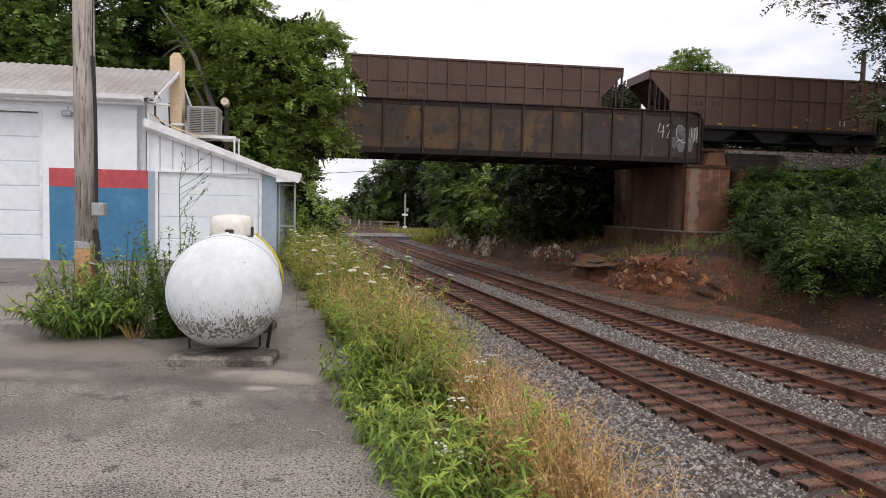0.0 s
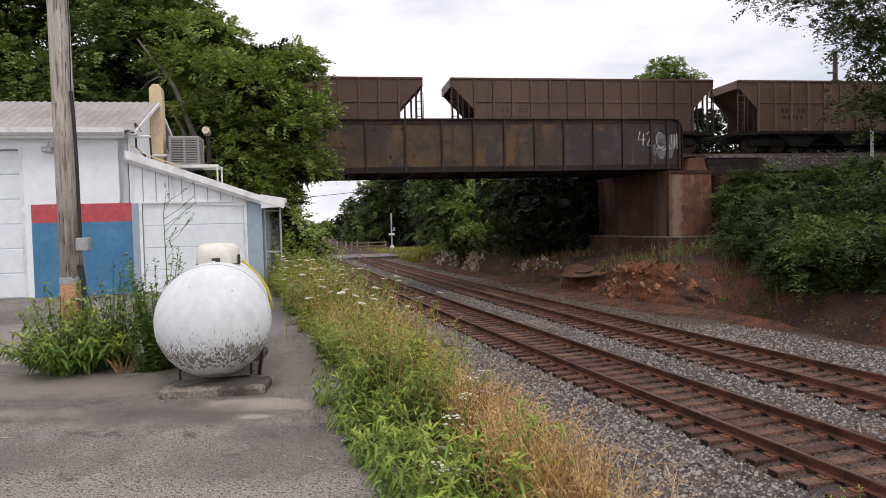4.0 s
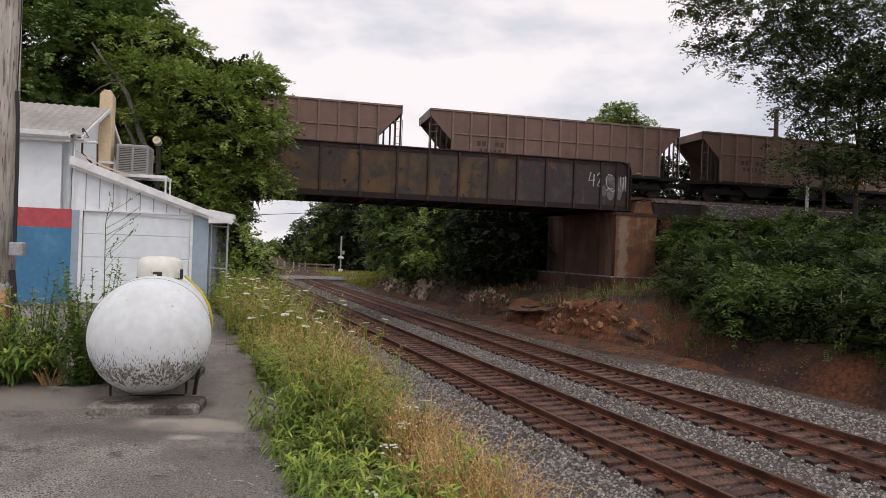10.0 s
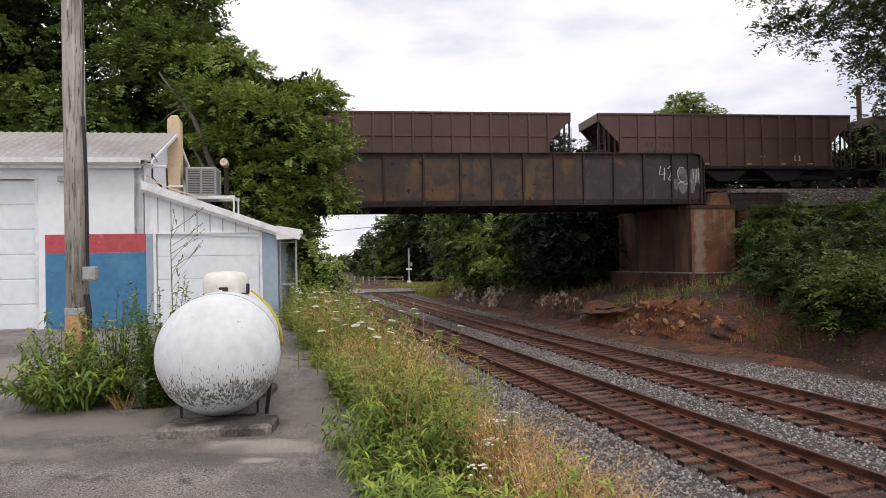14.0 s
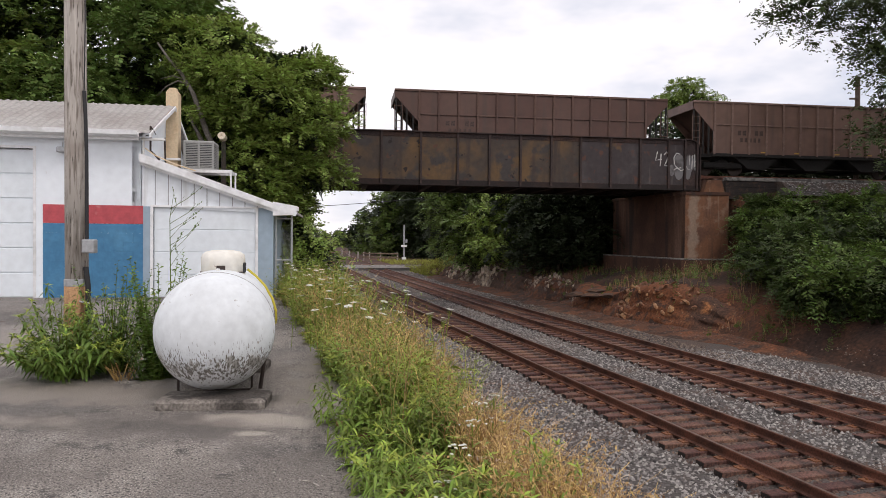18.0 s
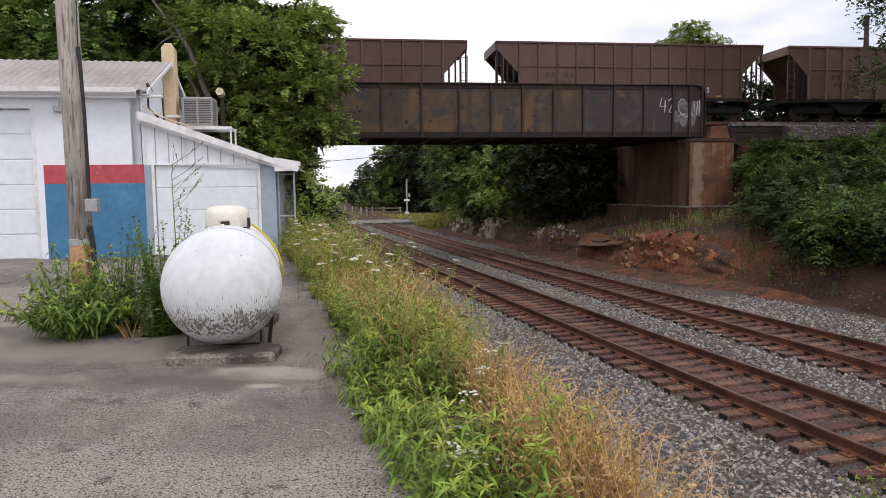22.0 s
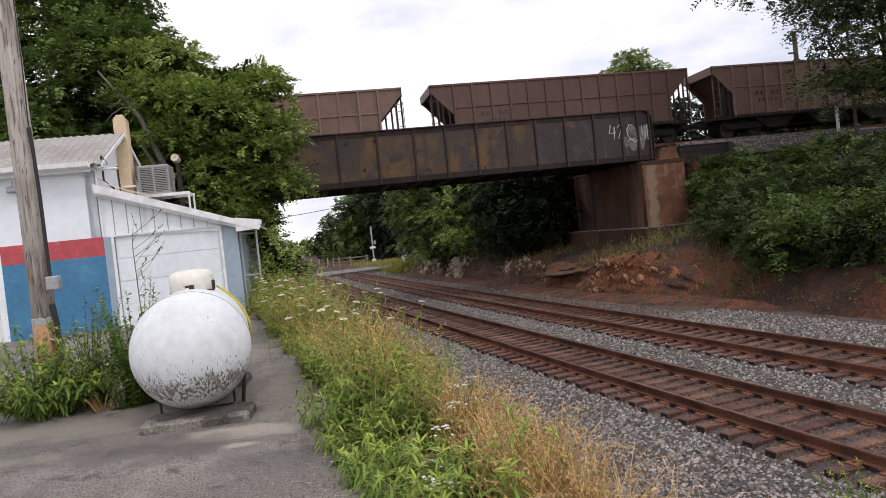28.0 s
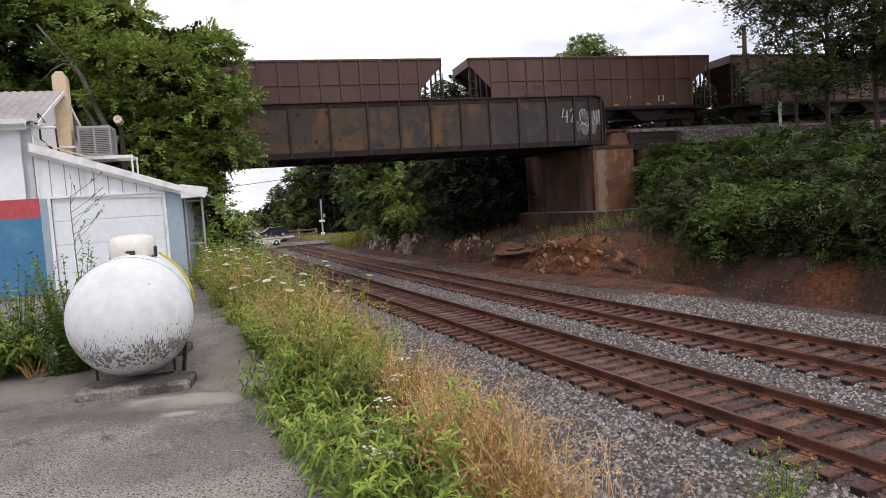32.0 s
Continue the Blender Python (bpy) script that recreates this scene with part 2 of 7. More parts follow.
M_GRAVEL = mat("ballast_bed", (0.066, 0.057, 0.052), 0.9, spots=[((0.085, 0.055, 0.042), 0.6, 0.45, 0.6)], grain=(28, 0.5), bump=(30, 1.0))
M_STONE = mat("ballast_stone", (0.195, 0.178, 0.168), 0.9, grain=(14, 0.2), bump=None, island=0.85)
M_STONE_RUST = mat("rust_dusted_ballast", (0.105, 0.062, 0.048), 0.92, grain=(14, 0.2), bump=None, island=0.65)
M_STONE_DUSTY = mat("dusty_ballast", (0.125, 0.092, 0.076), 0.92, grain=(14, 0.2), bump=None, island=0.8)
M_TIE = mat("creosoted_timber", (0.115, 0.054, 0.040), 0.9, spots=[((0.17, 0.088, 0.062), 2.0, 0.5, 0.66), ((0.045, 0.026, 0.022), 3.1, 0.56, 0.68)], grain=(25, 0.35), bump=(30, 0.6), vary=0.4)
M_RAIL = mat("rusty_rail_steel", (0.17, 0.068, 0.042), 0.7, 0.25, spots=[((0.075, 0.032, 0.022), 1.5, 0.45, 0.65)], grain=(30, 0.25), bump=(50, 0.2))
M_RAILTOP = mat("worn_rail_head", (0.16, 0.10, 0.075), 0.42, 0.75, grain=(30, 0.2), bump=None)
M_GIRDER = mat("peeling_girder_paint", (0.062, 0.045, 0.034), 0.72, 0.1, spots=[((0.128, 0.074, 0.030), 0.5, 0.45, 0.60), ((0.048, 0.040, 0.037), 1.0, 0.52, 0.62), ((0.10, 0.045, 0.026), 2.6, 0.61, 0.69), ((0.018, 0.013, 0.012), 3.0, 0.66, 0.70)], streaks=[((0.05, 0.034, 0.027), 2.4, 0.52, 0.70)], grain=(5, 0.08), bump=(6, 0.12))
# near black: the shade on the girders' underside is put into the colour
M_GIRDER_UNDER = mat("shade_black_steel", (0.020, 0.014, 0.013), 0.85, 0.1, spots=[((0.036, 0.020, 0.015), 0.9, 0.5, 0.7)], grain=(10, 0.15), bump=None)
M_GIRDER_DARK = mat("blackened_girder_paint", (0.046, 0.036, 0.037), 0.72, 0.1, spots=[((0.072, 0.062, 0.062), 0.7, 0.5, 0.60), ((0.13, 0.075, 0.032), 0.8, 0.62, 0.68), ((0.10, 0.042, 0.028), 2.2, 0.60, 0.68), ((0.17, 0.16, 0.155), 5.0, 0.71, 0.74)], streaks=[((0.095, 0.082, 0.075), 3.0, 0.63, 0.72)], grain=(5, 0.08), bump=(6, 0.12))
M_GIRDER_PLAIN = mat("dark_girder_steel", (0.040, 0.026, 0.024), 0.75, 0.1, spots=[((0.085, 0.042, 0.028), 0.9, 0.5, 0.7)], grain=(14, 0.25), bump=(12, 0.3))
# rust stains on a base darkened for the shaded track-side face
M_CONC = mat("shade_dark_stained_concrete", (0.105, 0.050, 0.030), 0.95, spots=[((0.066, 0.030, 0.019), 0.5, 0.42, 0.60)], streaks=[((0.16, 0.095, 0.065), 1.3, 0.60, 0.72), ((0.035, 0.021, 0.016), 1.7, 0.52, 0.66)], grain=(9, 0.10), bump=(12, 0.3))
# rust wash and lime streak; the lighter base stands for light on the front
M_FRONT = mat("lit_rust_washed_concrete", (0.175, 0.080, 0.041), 0.95, spots=[((0.11, 0.052, 0.032), 0.9, 0.46, 0.62), ((0.22, 0.13, 0.085), 2.4, 0.58, 0.70)], streaks=[((0.085, 0.042, 0.027), 2.6, 0.54, 0.68), ((0.26, 0.175, 0.125), 3.2, 0.60, 0.72)], zones=[((0.27, 0.205, 0.155), (1.0, -0.55), (0.27, 30.0), 0.7)], grain=(9, 0.08), bump=(12, 0.25))
M_TIEEND = mat("black_tie_end", (0.022, 0.017, 0.015), 0.9, spots=[((0.06, 0.035, 0.026), 6.0, 0.52, 0.66)], grain=(30, 0.3), bump=(40, 0.5))
M_PLATE = mat("rusty_tie_plate", (0.21, 0.085, 0.04), 0.8, 0.15, spots=[((0.12, 0.05, 0.03), 4.0, 0.48, 0.62)], grain=(30, 0.25), bump=None)
M_CAR = mat("hopper_brown_paint", (0.085, 0.038, 0.027), 0.55, 0.0, spots=[((0.108, 0.056, 0.041), 0.3, 0.42, 0.65)], streaks=[((0.075, 0.042, 0.032), 2.2, 0.52, 0.7)], grain=(3, 0.07), bump=None, vary=0.08)
M_CARGREY = mat("pale_hopper_paint", (0.184, 0.107, 0.082), 0.55, 0.0, spots=[((0.140, 0.080, 0.060), 0.35, 0.42, 0.65)], streaks=[((0.12, 0.075, 0.06), 2.2, 0.55, 0.72)], grain=(3, 0.06), bump=None, vary=0.05)
M_CARGREYRIB = mat("pale_rib_paint", (0.212, 0.132, 0.104), 0.6, 0.0, spots=[((0.14, 0.09, 0.075), 1.4, 0.5, 0.65)], grain=(8, 0.12), bump=None, vary=0.05)
M_CARDARK = mat("car_underframe_black", (0.014, 0.012, 0.011), 0.85, 0.0, grain=(10, 0.2), bump=None)
M_CARRIB = mat("hopper_rib_paint", (0.102, 0.053, 0.039), 0.72, 0.0, spots=[((0.095, 0.055, 0.042), 0.8, 0.48, 0.65)], grain=(8, 0.15), bump=None, vary=0.16)
M_MARK = mat("faded_marking", (0.072, 0.047, 0.040), 0.9, grain=(20, 0.3), bump=None)
M_YELLOW = mat("yellow_reflector", (0.52, 0.30, 0.05), 0.6, grain=None, bump=None)
M_WHITEWALL = mat("white_painted_block", (0.86, 0.915, 0.96), 0.75, spots=[((0.81, 0.86, 0.91), 1.4, 0.52, 0.75), ((0.70, 0.71, 0.71), 6.0, 0.69, 0.76)], grain=(6, 0.02), bump=(35, 0.12))
M_SIDING = mat("white_steel_siding", (0.84, 0.885, 0.925), 0.5, streaks=[((0.50, 0.50, 0.48), 2.4, 0.60, 0.78)], grain=(5, 0.04), bump=None)
M_SHADOWLINE = mat("shadowed_siding_joint", (0.36, 0.37, 0.38), 0.7, grain=None, bump=None)
M_TRIM = mat("white_trim_paint", (0.82, 0.83, 0.84), 0.55, spots=[((0.60, 0.60, 0.58), 2.0, 0.55, 0.75)], grain=(9, 0.05), bump=None)
M_DOOR = mat("white_door_panel", (0.80, 0.86, 0.90), 0.5, spots=[((0.76, 0.82, 0.86), 0.9, 0.45, 0.7)], grain=(6, 0.03), bump=None)
M_RED = mat("red_painted_block", (0.50, 0.085, 0.10), 0.75, spots=[((0.60, 0.20, 0.20), 2.5, 0.62, 0.7)], grain=(9, 0.08), bump=(35, 0.12))
M_BLUE = mat("blue_painted_block", (0.055, 0.20, 0.36), 0.75, spots=[((0.08, 0.25, 0.42), 1.2, 0.5, 0.7)], grain=(9, 0.07), bump=(35, 0.12))
M_GREYBLUE = mat("faded_blue_siding", (0.33, 0.42, 0.50), 0.6, grain=(6, 0.05), bump=None)
M_ROOF = mat("corrugated_roof", (0.42, 0.40, 0.38), 0.55, 0.3, spots=[((0.34, 0.31, 0.29), 0.9, 0.45, 0.65)], grain=(12, 0.1), bump=None)
M_BRICKTAN = mat("tan_chimney_block", (0.68, 0.54, 0.36), 0.9, spots=[((0.58, 0.42, 0.26), 2.0, 0.5, 0.7)], grain=(18, 0.06), bump=(30, 0.15))
M_TANK = mat("white_tank_enamel", (0.71, 0.745, 0.765), 0.66, spots=[((0.60, 0.625, 0.64), 2.2, 0.52, 0.72), ((0.40, 0.38, 0.35), 16.0, 0.68, 0.71)], belly=[((0.60, 0.60, 0.595), (-0.45, 0.28), 5.0, (1, 1, 0.3), 0.16), ((0.34, 0.325, 0.30), (-0.50, 0.10), 22.0, (1, 1, 0.22), 0.05), ((0.37, 0.355, 0.33), (-0.34, 0.04), 8.0, (1, 1, 0.5), 0.08), ((0.16, 0.147, 0.13), (-0.46, 0.30), 85.0, (1, 1, 0.12), 0.07), ((0.66, 0.67, 0.675), (-0.46, 0.02), 46.0, (1, 1, 0.14), 0.05), ((0.50, 0.49, 0.475), (-0.60, -0.26), 6.0, None, 0.06)], grain=(14, 0.04), bump=(8, 0.05))
M_TANK.node_tree.nodes["Principled BSDF"].inputs["Specular IOR Level"].default_value = 0.22
M_SEAM = mat("grey_weld_bead", (0.30, 0.30, 0.29), 0.7, grain=(40, 0.3), bump=None)
M_DOME = mat("yellowed_dome_paint", (0.78, 0.76, 0.69), 0.5, spots=[((0.70, 0.64, 0.52), 4.0, 0.52, 0.72), ((0.30, 0.17, 0.09), 18.0, 0.68, 0.72)], grain=(14, 0.05), bump=None)
M_STEELDARK = mat("dark_rusty_steel", (0.05, 0.036, 0.03), 0.75, 0.3, grain=(20, 0.2), bump=None)
M_HOSE = mat("yellow_gas_hose", (0.66, 0.55, 0.06), 0.5, grain=None, bump=None)
M_SLAB = mat("old_concrete_slab", (0.215, 0.20, 0.185), 0.95, spots=[((0.095, 0.088, 0.08), 3.5, 0.46, 0.58)], grain=(40, 0.2), bump=(50, 0.4))
# the zone darkens the right part of the slab's top
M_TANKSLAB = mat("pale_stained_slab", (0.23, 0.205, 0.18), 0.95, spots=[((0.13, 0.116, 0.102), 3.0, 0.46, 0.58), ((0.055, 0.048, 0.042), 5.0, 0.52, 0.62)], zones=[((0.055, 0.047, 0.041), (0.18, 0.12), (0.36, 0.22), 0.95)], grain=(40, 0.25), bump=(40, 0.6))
M_POLE = mat("grey_weathered_pole", (0.46, 0.42, 0.38), 0.92, spots=[((0.33, 0.29, 0.255), 2.2, 0.5, 0.7), ((0.12, 0.09, 0.07), 4.5, 0.69, 0.73)], streaks=[((0.20, 0.17, 0.145), 30.0, 0.50, 0.64), ((0.58, 0.54, 0.49), 22.0, 0.54, 0.68), ((0.10, 0.085, 0.07), 55.0, 0.60, 0.68)], grain=None, bump=None)
M_BARRIER = mat("weathered_barrier_timber", (0.19, 0.145, 0.10), 0.92, spots=[((0.12, 0.09, 0.065), 2.0, 0.5, 0.65)], grain=(20, 0.2), bump=None)
M_POLELOW = mat("brown_pole_base", (0.42, 0.245, 0.125), 0.92, streaks=[((0.19, 0.10, 0.05), 9.0, 0.50, 0.66)], grain=(50, 0.15), bump=(50, 0.4))
M_CABLE = mat("black_cable_sheath", (0.018, 0.018, 0.02), 0.6, grain=None, bump=None)
M_GALV = mat("galvanised_steel", (0.42, 0.43, 0.44), 0.5, 0.5, grain=(20, 0.1), bump=None)
M_ACGREY = mat("grey_unit_casing", (0.34, 0.345, 0.33), 0.6, grain=(10, 0.05), bump=None)
M_ACDARK = mat("dark_louvre_gap", (0.06, 0.065, 0.07), 0.8, grain=None, bump=None)
M_BARK = mat("tree_bark", (0.095, 0.068, 0.052), 0.95, spots=[((0.13, 0.115, 0.095), 3.0, 0.5, 0.7)], grain=(20, 0.25), bump=(18, 0.8))
M_SAWN = mat("pale_sawn_wood", (0.62, 0.54, 0.42), 0.9, spots=[((0.45, 0.36, 0.25), 9.0, 0.5, 0.65)], grain=(40, 0.15), bump=None)
M_DARKBARK = mat("dark_trunk_bark", (0.036, 0.028, 0.022), 0.95, spots=[((0.02, 0.03, 0.012), 4.0, 0.5, 0.65)], grain=(20, 0.3), bump=(18, 0.8))
M_ROCKDARK = mat("shaded_ledge_rock", (0.075, 0.048, 0.036), 0.95, spots=[((0.14, 0.07, 0.04), 1.6, 0.5, 0.65)], grain=(10, 0.25), bump=(9, 0.6))
M_LIMB = mat("bare_grey_limb", (0.13, 0.115, 0.10), 0.95, spots=[((0.11, 0.095, 0.08), 3.0, 0.5, 0.7)], grain=(20, 0.25), bump=(18, 0.8))
M_ROCK = mat("broken_limestone", (0.23, 0.128, 0.070), 0.92, spots=[((0.20, 0.075, 0.031), 1.6, 0.46, 0.58), ((0.36, 0.27, 0.195), 4.0, 0.58, 0.68)], grain=(10, 0.25), bump=(9, 0.6), vary=0.4)
M_ROCKPALE = mat("pale_limestone_shard", (0.36, 0.29, 0.23), 0.92, spots=[((0.20, 0.11, 0.07), 2.2, 0.52, 0.62)], grain=(10, 0.3), bump=(9, 0.6), vary=0.45)
M_ROCKWHITE = mat("white_limestone_shard", (0.35, 0.285, 0.225), 0.92, spots=[((0.26, 0.16, 0.11), 2.2, 0.54, 0.64)], grain=(10, 0.3), bump=(9, 0.6), vary=0.4)
M_ROAD = mat("crossing_asphalt", (0.20, 0.20, 0.20), 0.9, grain=(20, 0.15), bump=None)
M_WHITE = mat("white_paint", (0.78, 0.78, 0.76), 0.55, grain=(9, 0.05), bump=None)
M_BLACKCAR = mat("dark_blue_car_paint", (0.015, 0.02, 0.04), 0.25, grain=None, bump=None)
M_GLASS = mat("dark_window_glass", (0.02, 0.025, 0.03), 0.08, grain=None, bump=None)
M_RUBBER = mat("black_rubber", (0.02, 0.02, 0.02), 0.9, grain=None, bump=None)
M_LITTER = mat("white_paper_scrap", (0.75, 0.75, 0.74), 0.9, grain=None, bump=None)
M_GRAFFITI = mat("white_spray_paint", (0.62, 0.60, 0.57), 0.9, spots=[((0.25, 0.23, 0.22), 4.0, 0.5, 0.7)], grain=None, bump=None)
M_GRAFFILL = mat("grey_spray_fill", (0.19, 0.185, 0.185), 0.9, spots=[((0.08, 0.07, 0.07), 2.0, 0.5, 0.7)], grain=None, bump=None)
L_TREE = leaf_mat("broadleaf_tree_leaf", (0.10, 0.15, 0.034), 0.55)
L_YARD = leaf_mat("yard_tree_leaf", (0.12, 0.19, 0.045), 0.45)
# shade under the bridge, behind it and inside crowns is put into this colour
L_DARK = leaf_mat("shade_dark_leaf", (0.025, 0.038, 0.014))
L_LOCUST = leaf_mat("locust_leaflet", (0.19, 0.262, 0.058), 0.8)
L_BRIGHT = leaf_mat("bright_locust_leaf", (0.185, 0.26, 0.055), 0.65)
L_SUMAC = leaf_mat("sumac_leaf", (0.088, 0.138, 0.029), 0.7)
L_SUMACDEEP = leaf_mat("deep_sumac_leaf", (0.048, 0.075, 0.018), 0.6)
L_VINE = leaf_mat("vine_leaf", (0.10, 0.16, 0.040), 0.45)
L_WEED = leaf_mat("weed_leaf", (0.185, 0.245, 0.038), 0.7)
L_BROAD = leaf_mat("broad_weed_leaf", (0.160, 0.238, 0.040), 0.65)
L_CLUMP = leaf_mat("deep_weed_leaf", (0.118, 0.190, 0.036), 0.6)
L_TIP = leaf_mat("young_shoot_leaf", (0.29, 0.37, 0.058), 0.45)
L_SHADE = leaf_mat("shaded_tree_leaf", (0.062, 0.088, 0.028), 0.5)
L_PALEDRY = leaf_mat("bleached_grass_stalk", (0.56, 0.43, 0.32), 0.45)
L_GRASS = leaf_mat("green_grass_blade", (0.25, 0.255, 0.065), 0.6)
L_DRY = leaf_mat("dry_grass_blade", (0.50, 0.335, 0.140), 0.65)
L_DULL = leaf_mat("dull_brown_stalk", (0.27, 0.165, 0.082), 0.55)
L_MID = leaf_mat("yellow_green_weed_leaf", (0.255, 0.265, 0.052), 0.65)
L_STALK = leaf_mat("pale_seed_stalk", (0.60, 0.52, 0.38), 0.35)
L_FLOWER = leaf_mat("white_flower", (0.75, 0.76, 0.68), 0.1)
L_YFLOWER = leaf_mat("yellow_flower", (0.75, 0.60, 0.06), 0.1)


# ---- mesh helpers ----
class Geo:
    """Collects vertices and faces for one mesh."""

    def __init__(self):
        self.v, self.f = [], []

    def add(self, verts, faces):
        o = len(self.v)
        self.v.extend(verts)
        self.f.extend([tuple(i + o for i in f) for f in faces])
        return self

    def box(self, x0, x1, y0, y1, z0, z1, c=0.0):
        """A box, with chamfered edges where c is given."""
        if c <= 0:
            vs = [(x, y, z) for z in (z0, z1) for x, y in ((x0, y0), (x1, y0), (x1, y1), (x0, y1))]
            return self.add(vs, [(0, 3, 2, 1), (4, 5, 6, 7), (0, 1, 5, 4), (1, 2, 6, 5), (2, 3, 7, 6), (3, 0, 4, 7)])
        vs, fs = [], []
        for z, ins in ((z0, c), (z0 + c, 0), (z1 - c, 0), (z1, c)):
            a, b, d, e = x0 + ins, x1 - ins, y0 + ins, y1 - ins
            if ins:
                vs += [(a, d, z), (b, d, z), (b, d, z), (b, e, z), (b, e, z), (a, e, z), (a, e, z), (a, d, z)]
            else:
                vs += [(a + c, d, z), (b - c, d, z), (b, d + c, z), (b, e - c, z), (b - c, e, z), (a + c, e, z), (a, e - c, z), (a, d + c, z)]
        for k in range(3):
            for i in range(8):
                fs.append((8 * k + i, 8 * k + (i + 1) % 8, 8 * k + 8 + (i + 1) % 8, 8 * k + 8 + i))
        fs += [(7, 6, 5, 4, 3, 2, 1, 0), tuple(range(24, 32))]
        return self.add(vs, fs)

    def prism(self, poly, axis, a, b):
        """A polygon swept along an axis: for 'y' the polygon is (x, z), for 'x' (y, z), for 'z' (x, y)."""
        def p(q, w):
            return {"y": (q[0], w, q[1]), "x": (w, q[0], q[1]), "z": (q[0], q[1], w)}[axis]
        k = len(poly)
        vs = [p(q, a) for q in poly] + [p(q, b) for q in poly]
        fs = [tuple(range(k)), tuple(range(2 * k - 1, k - 1, -1))]
        fs += [(i, k + i, k + (i + 1) % k, (i + 1) % k) for i in range(k)]
        return self.add(vs, fs)

    def tube(self, pts, rad, sides=8, caps=True):
        """A tube along points; rad a number or one for each point."""
        pts = [Vector(p) for p in pts]
        rads = rad if isinstance(rad, (list, tuple)) else [rad] * len(pts)
        vs, fs = [], []
        for i, p in enumerate(pts):
            d = (pts[min(i + 1, len(pts) - 1)] - pts[max(i - 1, 0)]).normalized()
            a = d.cross(Vector((0.31, 0.17, 0.93)) if abs(d.z) < 0.9 else Vector((1, 0.1, 0))).normalized()
            b = d.cross(a)
            for k in range(sides):
                w = 2 * math.pi * k / sides
                vs.append(tuple(p + rads[i] * (math.cos(w) * a + math.sin(w) * b)))
        for i in range(len(pts) - 1):
            for k in range(sides):
                fs.append((i * sides + k, i * sides + (k + 1) % sides, (i + 1) * sides + (k + 1) % sides, (i + 1) * sides + k))
        if caps:
            fs += [tuple(range(sides - 1, -1, -1)), tuple(range((len(pts) - 1) * sides, len(pts) * sides))]
        return self.add(vs, fs)

    def lathe(self, profile, sides=32, centre=(0, 0, 0), axis="z"):
        """A profile of (radius, height) turned round an axis."""
        vs, fs = [], []
        cx, cy, cz = centre
        for r, h in profile:
            for k in range(sides):
                w = 2 * math.pi * k / sides
                a, b = r * math.cos(w), r * math.sin(w)
                vs.append({"z": (cx + a, cy + b, cz + h), "y": (cx + a, cy + h, cz + b), "x": (cx + h, cy + a, cz + b)}[axis])
        for i in range(len(profile) - 1):
            for k in range(sides):
                fs.append((i * sides + k, i * sides + (k + 1) % sides, (i + 1) * sides + (k + 1) % sides, (i + 1) * sides + k))
        fs += [tuple(range(sides - 1, -1, -1)), tuple(range((len(profile) - 1) * sides, len(profile) * sides))]
        return self.add(vs, fs)

    def mesh(self, name, material, smooth=False):
        me = bpy.data.meshes.new(name)
        me.from_pydata(self.v, [], self.f)
        me.update()
        bm = bmesh.new()
        bm.from_mesh(me)
        bmesh.ops.recalc_face_normals(bm, faces=bm.faces)
        bm.to_mesh(me)
        bm.free()
        me.materials.append(material)
        if smooth:
            me.polygons.foreach_set("use_smooth", [True] * len(me.polygons))
        return me


def raw_mesh(name, verts, faces, material, smooth=False):
    """A mesh from numpy arrays, all faces of the same number of corners."""
    me = bpy.data.meshes.new(name)
    verts = np.asarray(verts, dtype=np.float32)
    faces = np.asarray(faces, dtype=np.int32)
    k = faces.shape[1]
    me.vertices.add(len(verts))
    me.vertices.foreach_set("co", verts.ravel())
    me.loops.add(faces.size)
    me.loops.foreach_set("vertex_index", faces.ravel())
    me.polygons.add(len(faces))
    me.polygons.foreach_set("loop_start", np.arange(0, faces.size, k, dtype=np.int32))
    me.materials.append(material)
    me.update(calc_edges=True)
    if smooth:
        me.polygons.foreach_set("use_smooth", np.ones(len(faces), dtype=bool))
    return me


def part(name, data, material=None, parent=None, label="", m=None, smooth=False):
    """Links one mesh object, under a thing or a part where parent is given."""
    me = data.mesh(name, material, smooth) if isinstance(data, Geo) else data
    ob = new(name, me)
    if parent is not None:
        ob.parent = parent
    if m is not None:
        ob.matrix_basis = m
    return tagged(ob, label)


def thing(name, label, category, m=None, group="", kind="", data=None):
    """A top-level thing: an Empty at its base, or a mesh."""
    ob = new(name, data)
    if m is not None:
        ob.matrix_basis = m
    return tagged(ob, label, category, group, kind)


# ---- plan: the two lines of track, the bridge and the garage ----
def track_x(y):
    """x of the middle between the two lower tracks."""
    y = np.asarray(y, dtype=float)
    z = np.minimum(y, 150.0)
    far = 11.28 - 0.3084 * z + 0.000455 * z * z
    return far + (y - z) * (-0.3084 + 0.00091 * 150)


def track_dir(y):
    s = -0.3084 + 0.00091 * min(float(y), 150.0)
    k = math.hypot(1, s)
    return s / k, 1 / k


def across(x, y):
    """Distance from the middle of the lower tracks, to the right."""
    return (np.asarray(x) - track_x(y)) * 0.957


RAIL_Z = -2.10
HEAD = radians(8)
U = Vector((math.cos(HEAD), math.sin(HEAD), 0))
N = Vector((-math.sin(HEAD), math.cos(HEAD), 0))
BR0 = Vector((11.8, 36.0, 0))
UPPER_RAIL = 4.95
BRIDGE = Matrix.Translation(BR0) @ Matrix.Rotation(HEAD, 4, "Z")
G_ANG = 9
GARAGE = pose(-6.9, 15.55, 0, 0, 0, G_ANG)


# ---- ground ----
def smooth01(v):
    v = np.clip(v, 0, 1)
    return v * v * (3 - 2 * v)


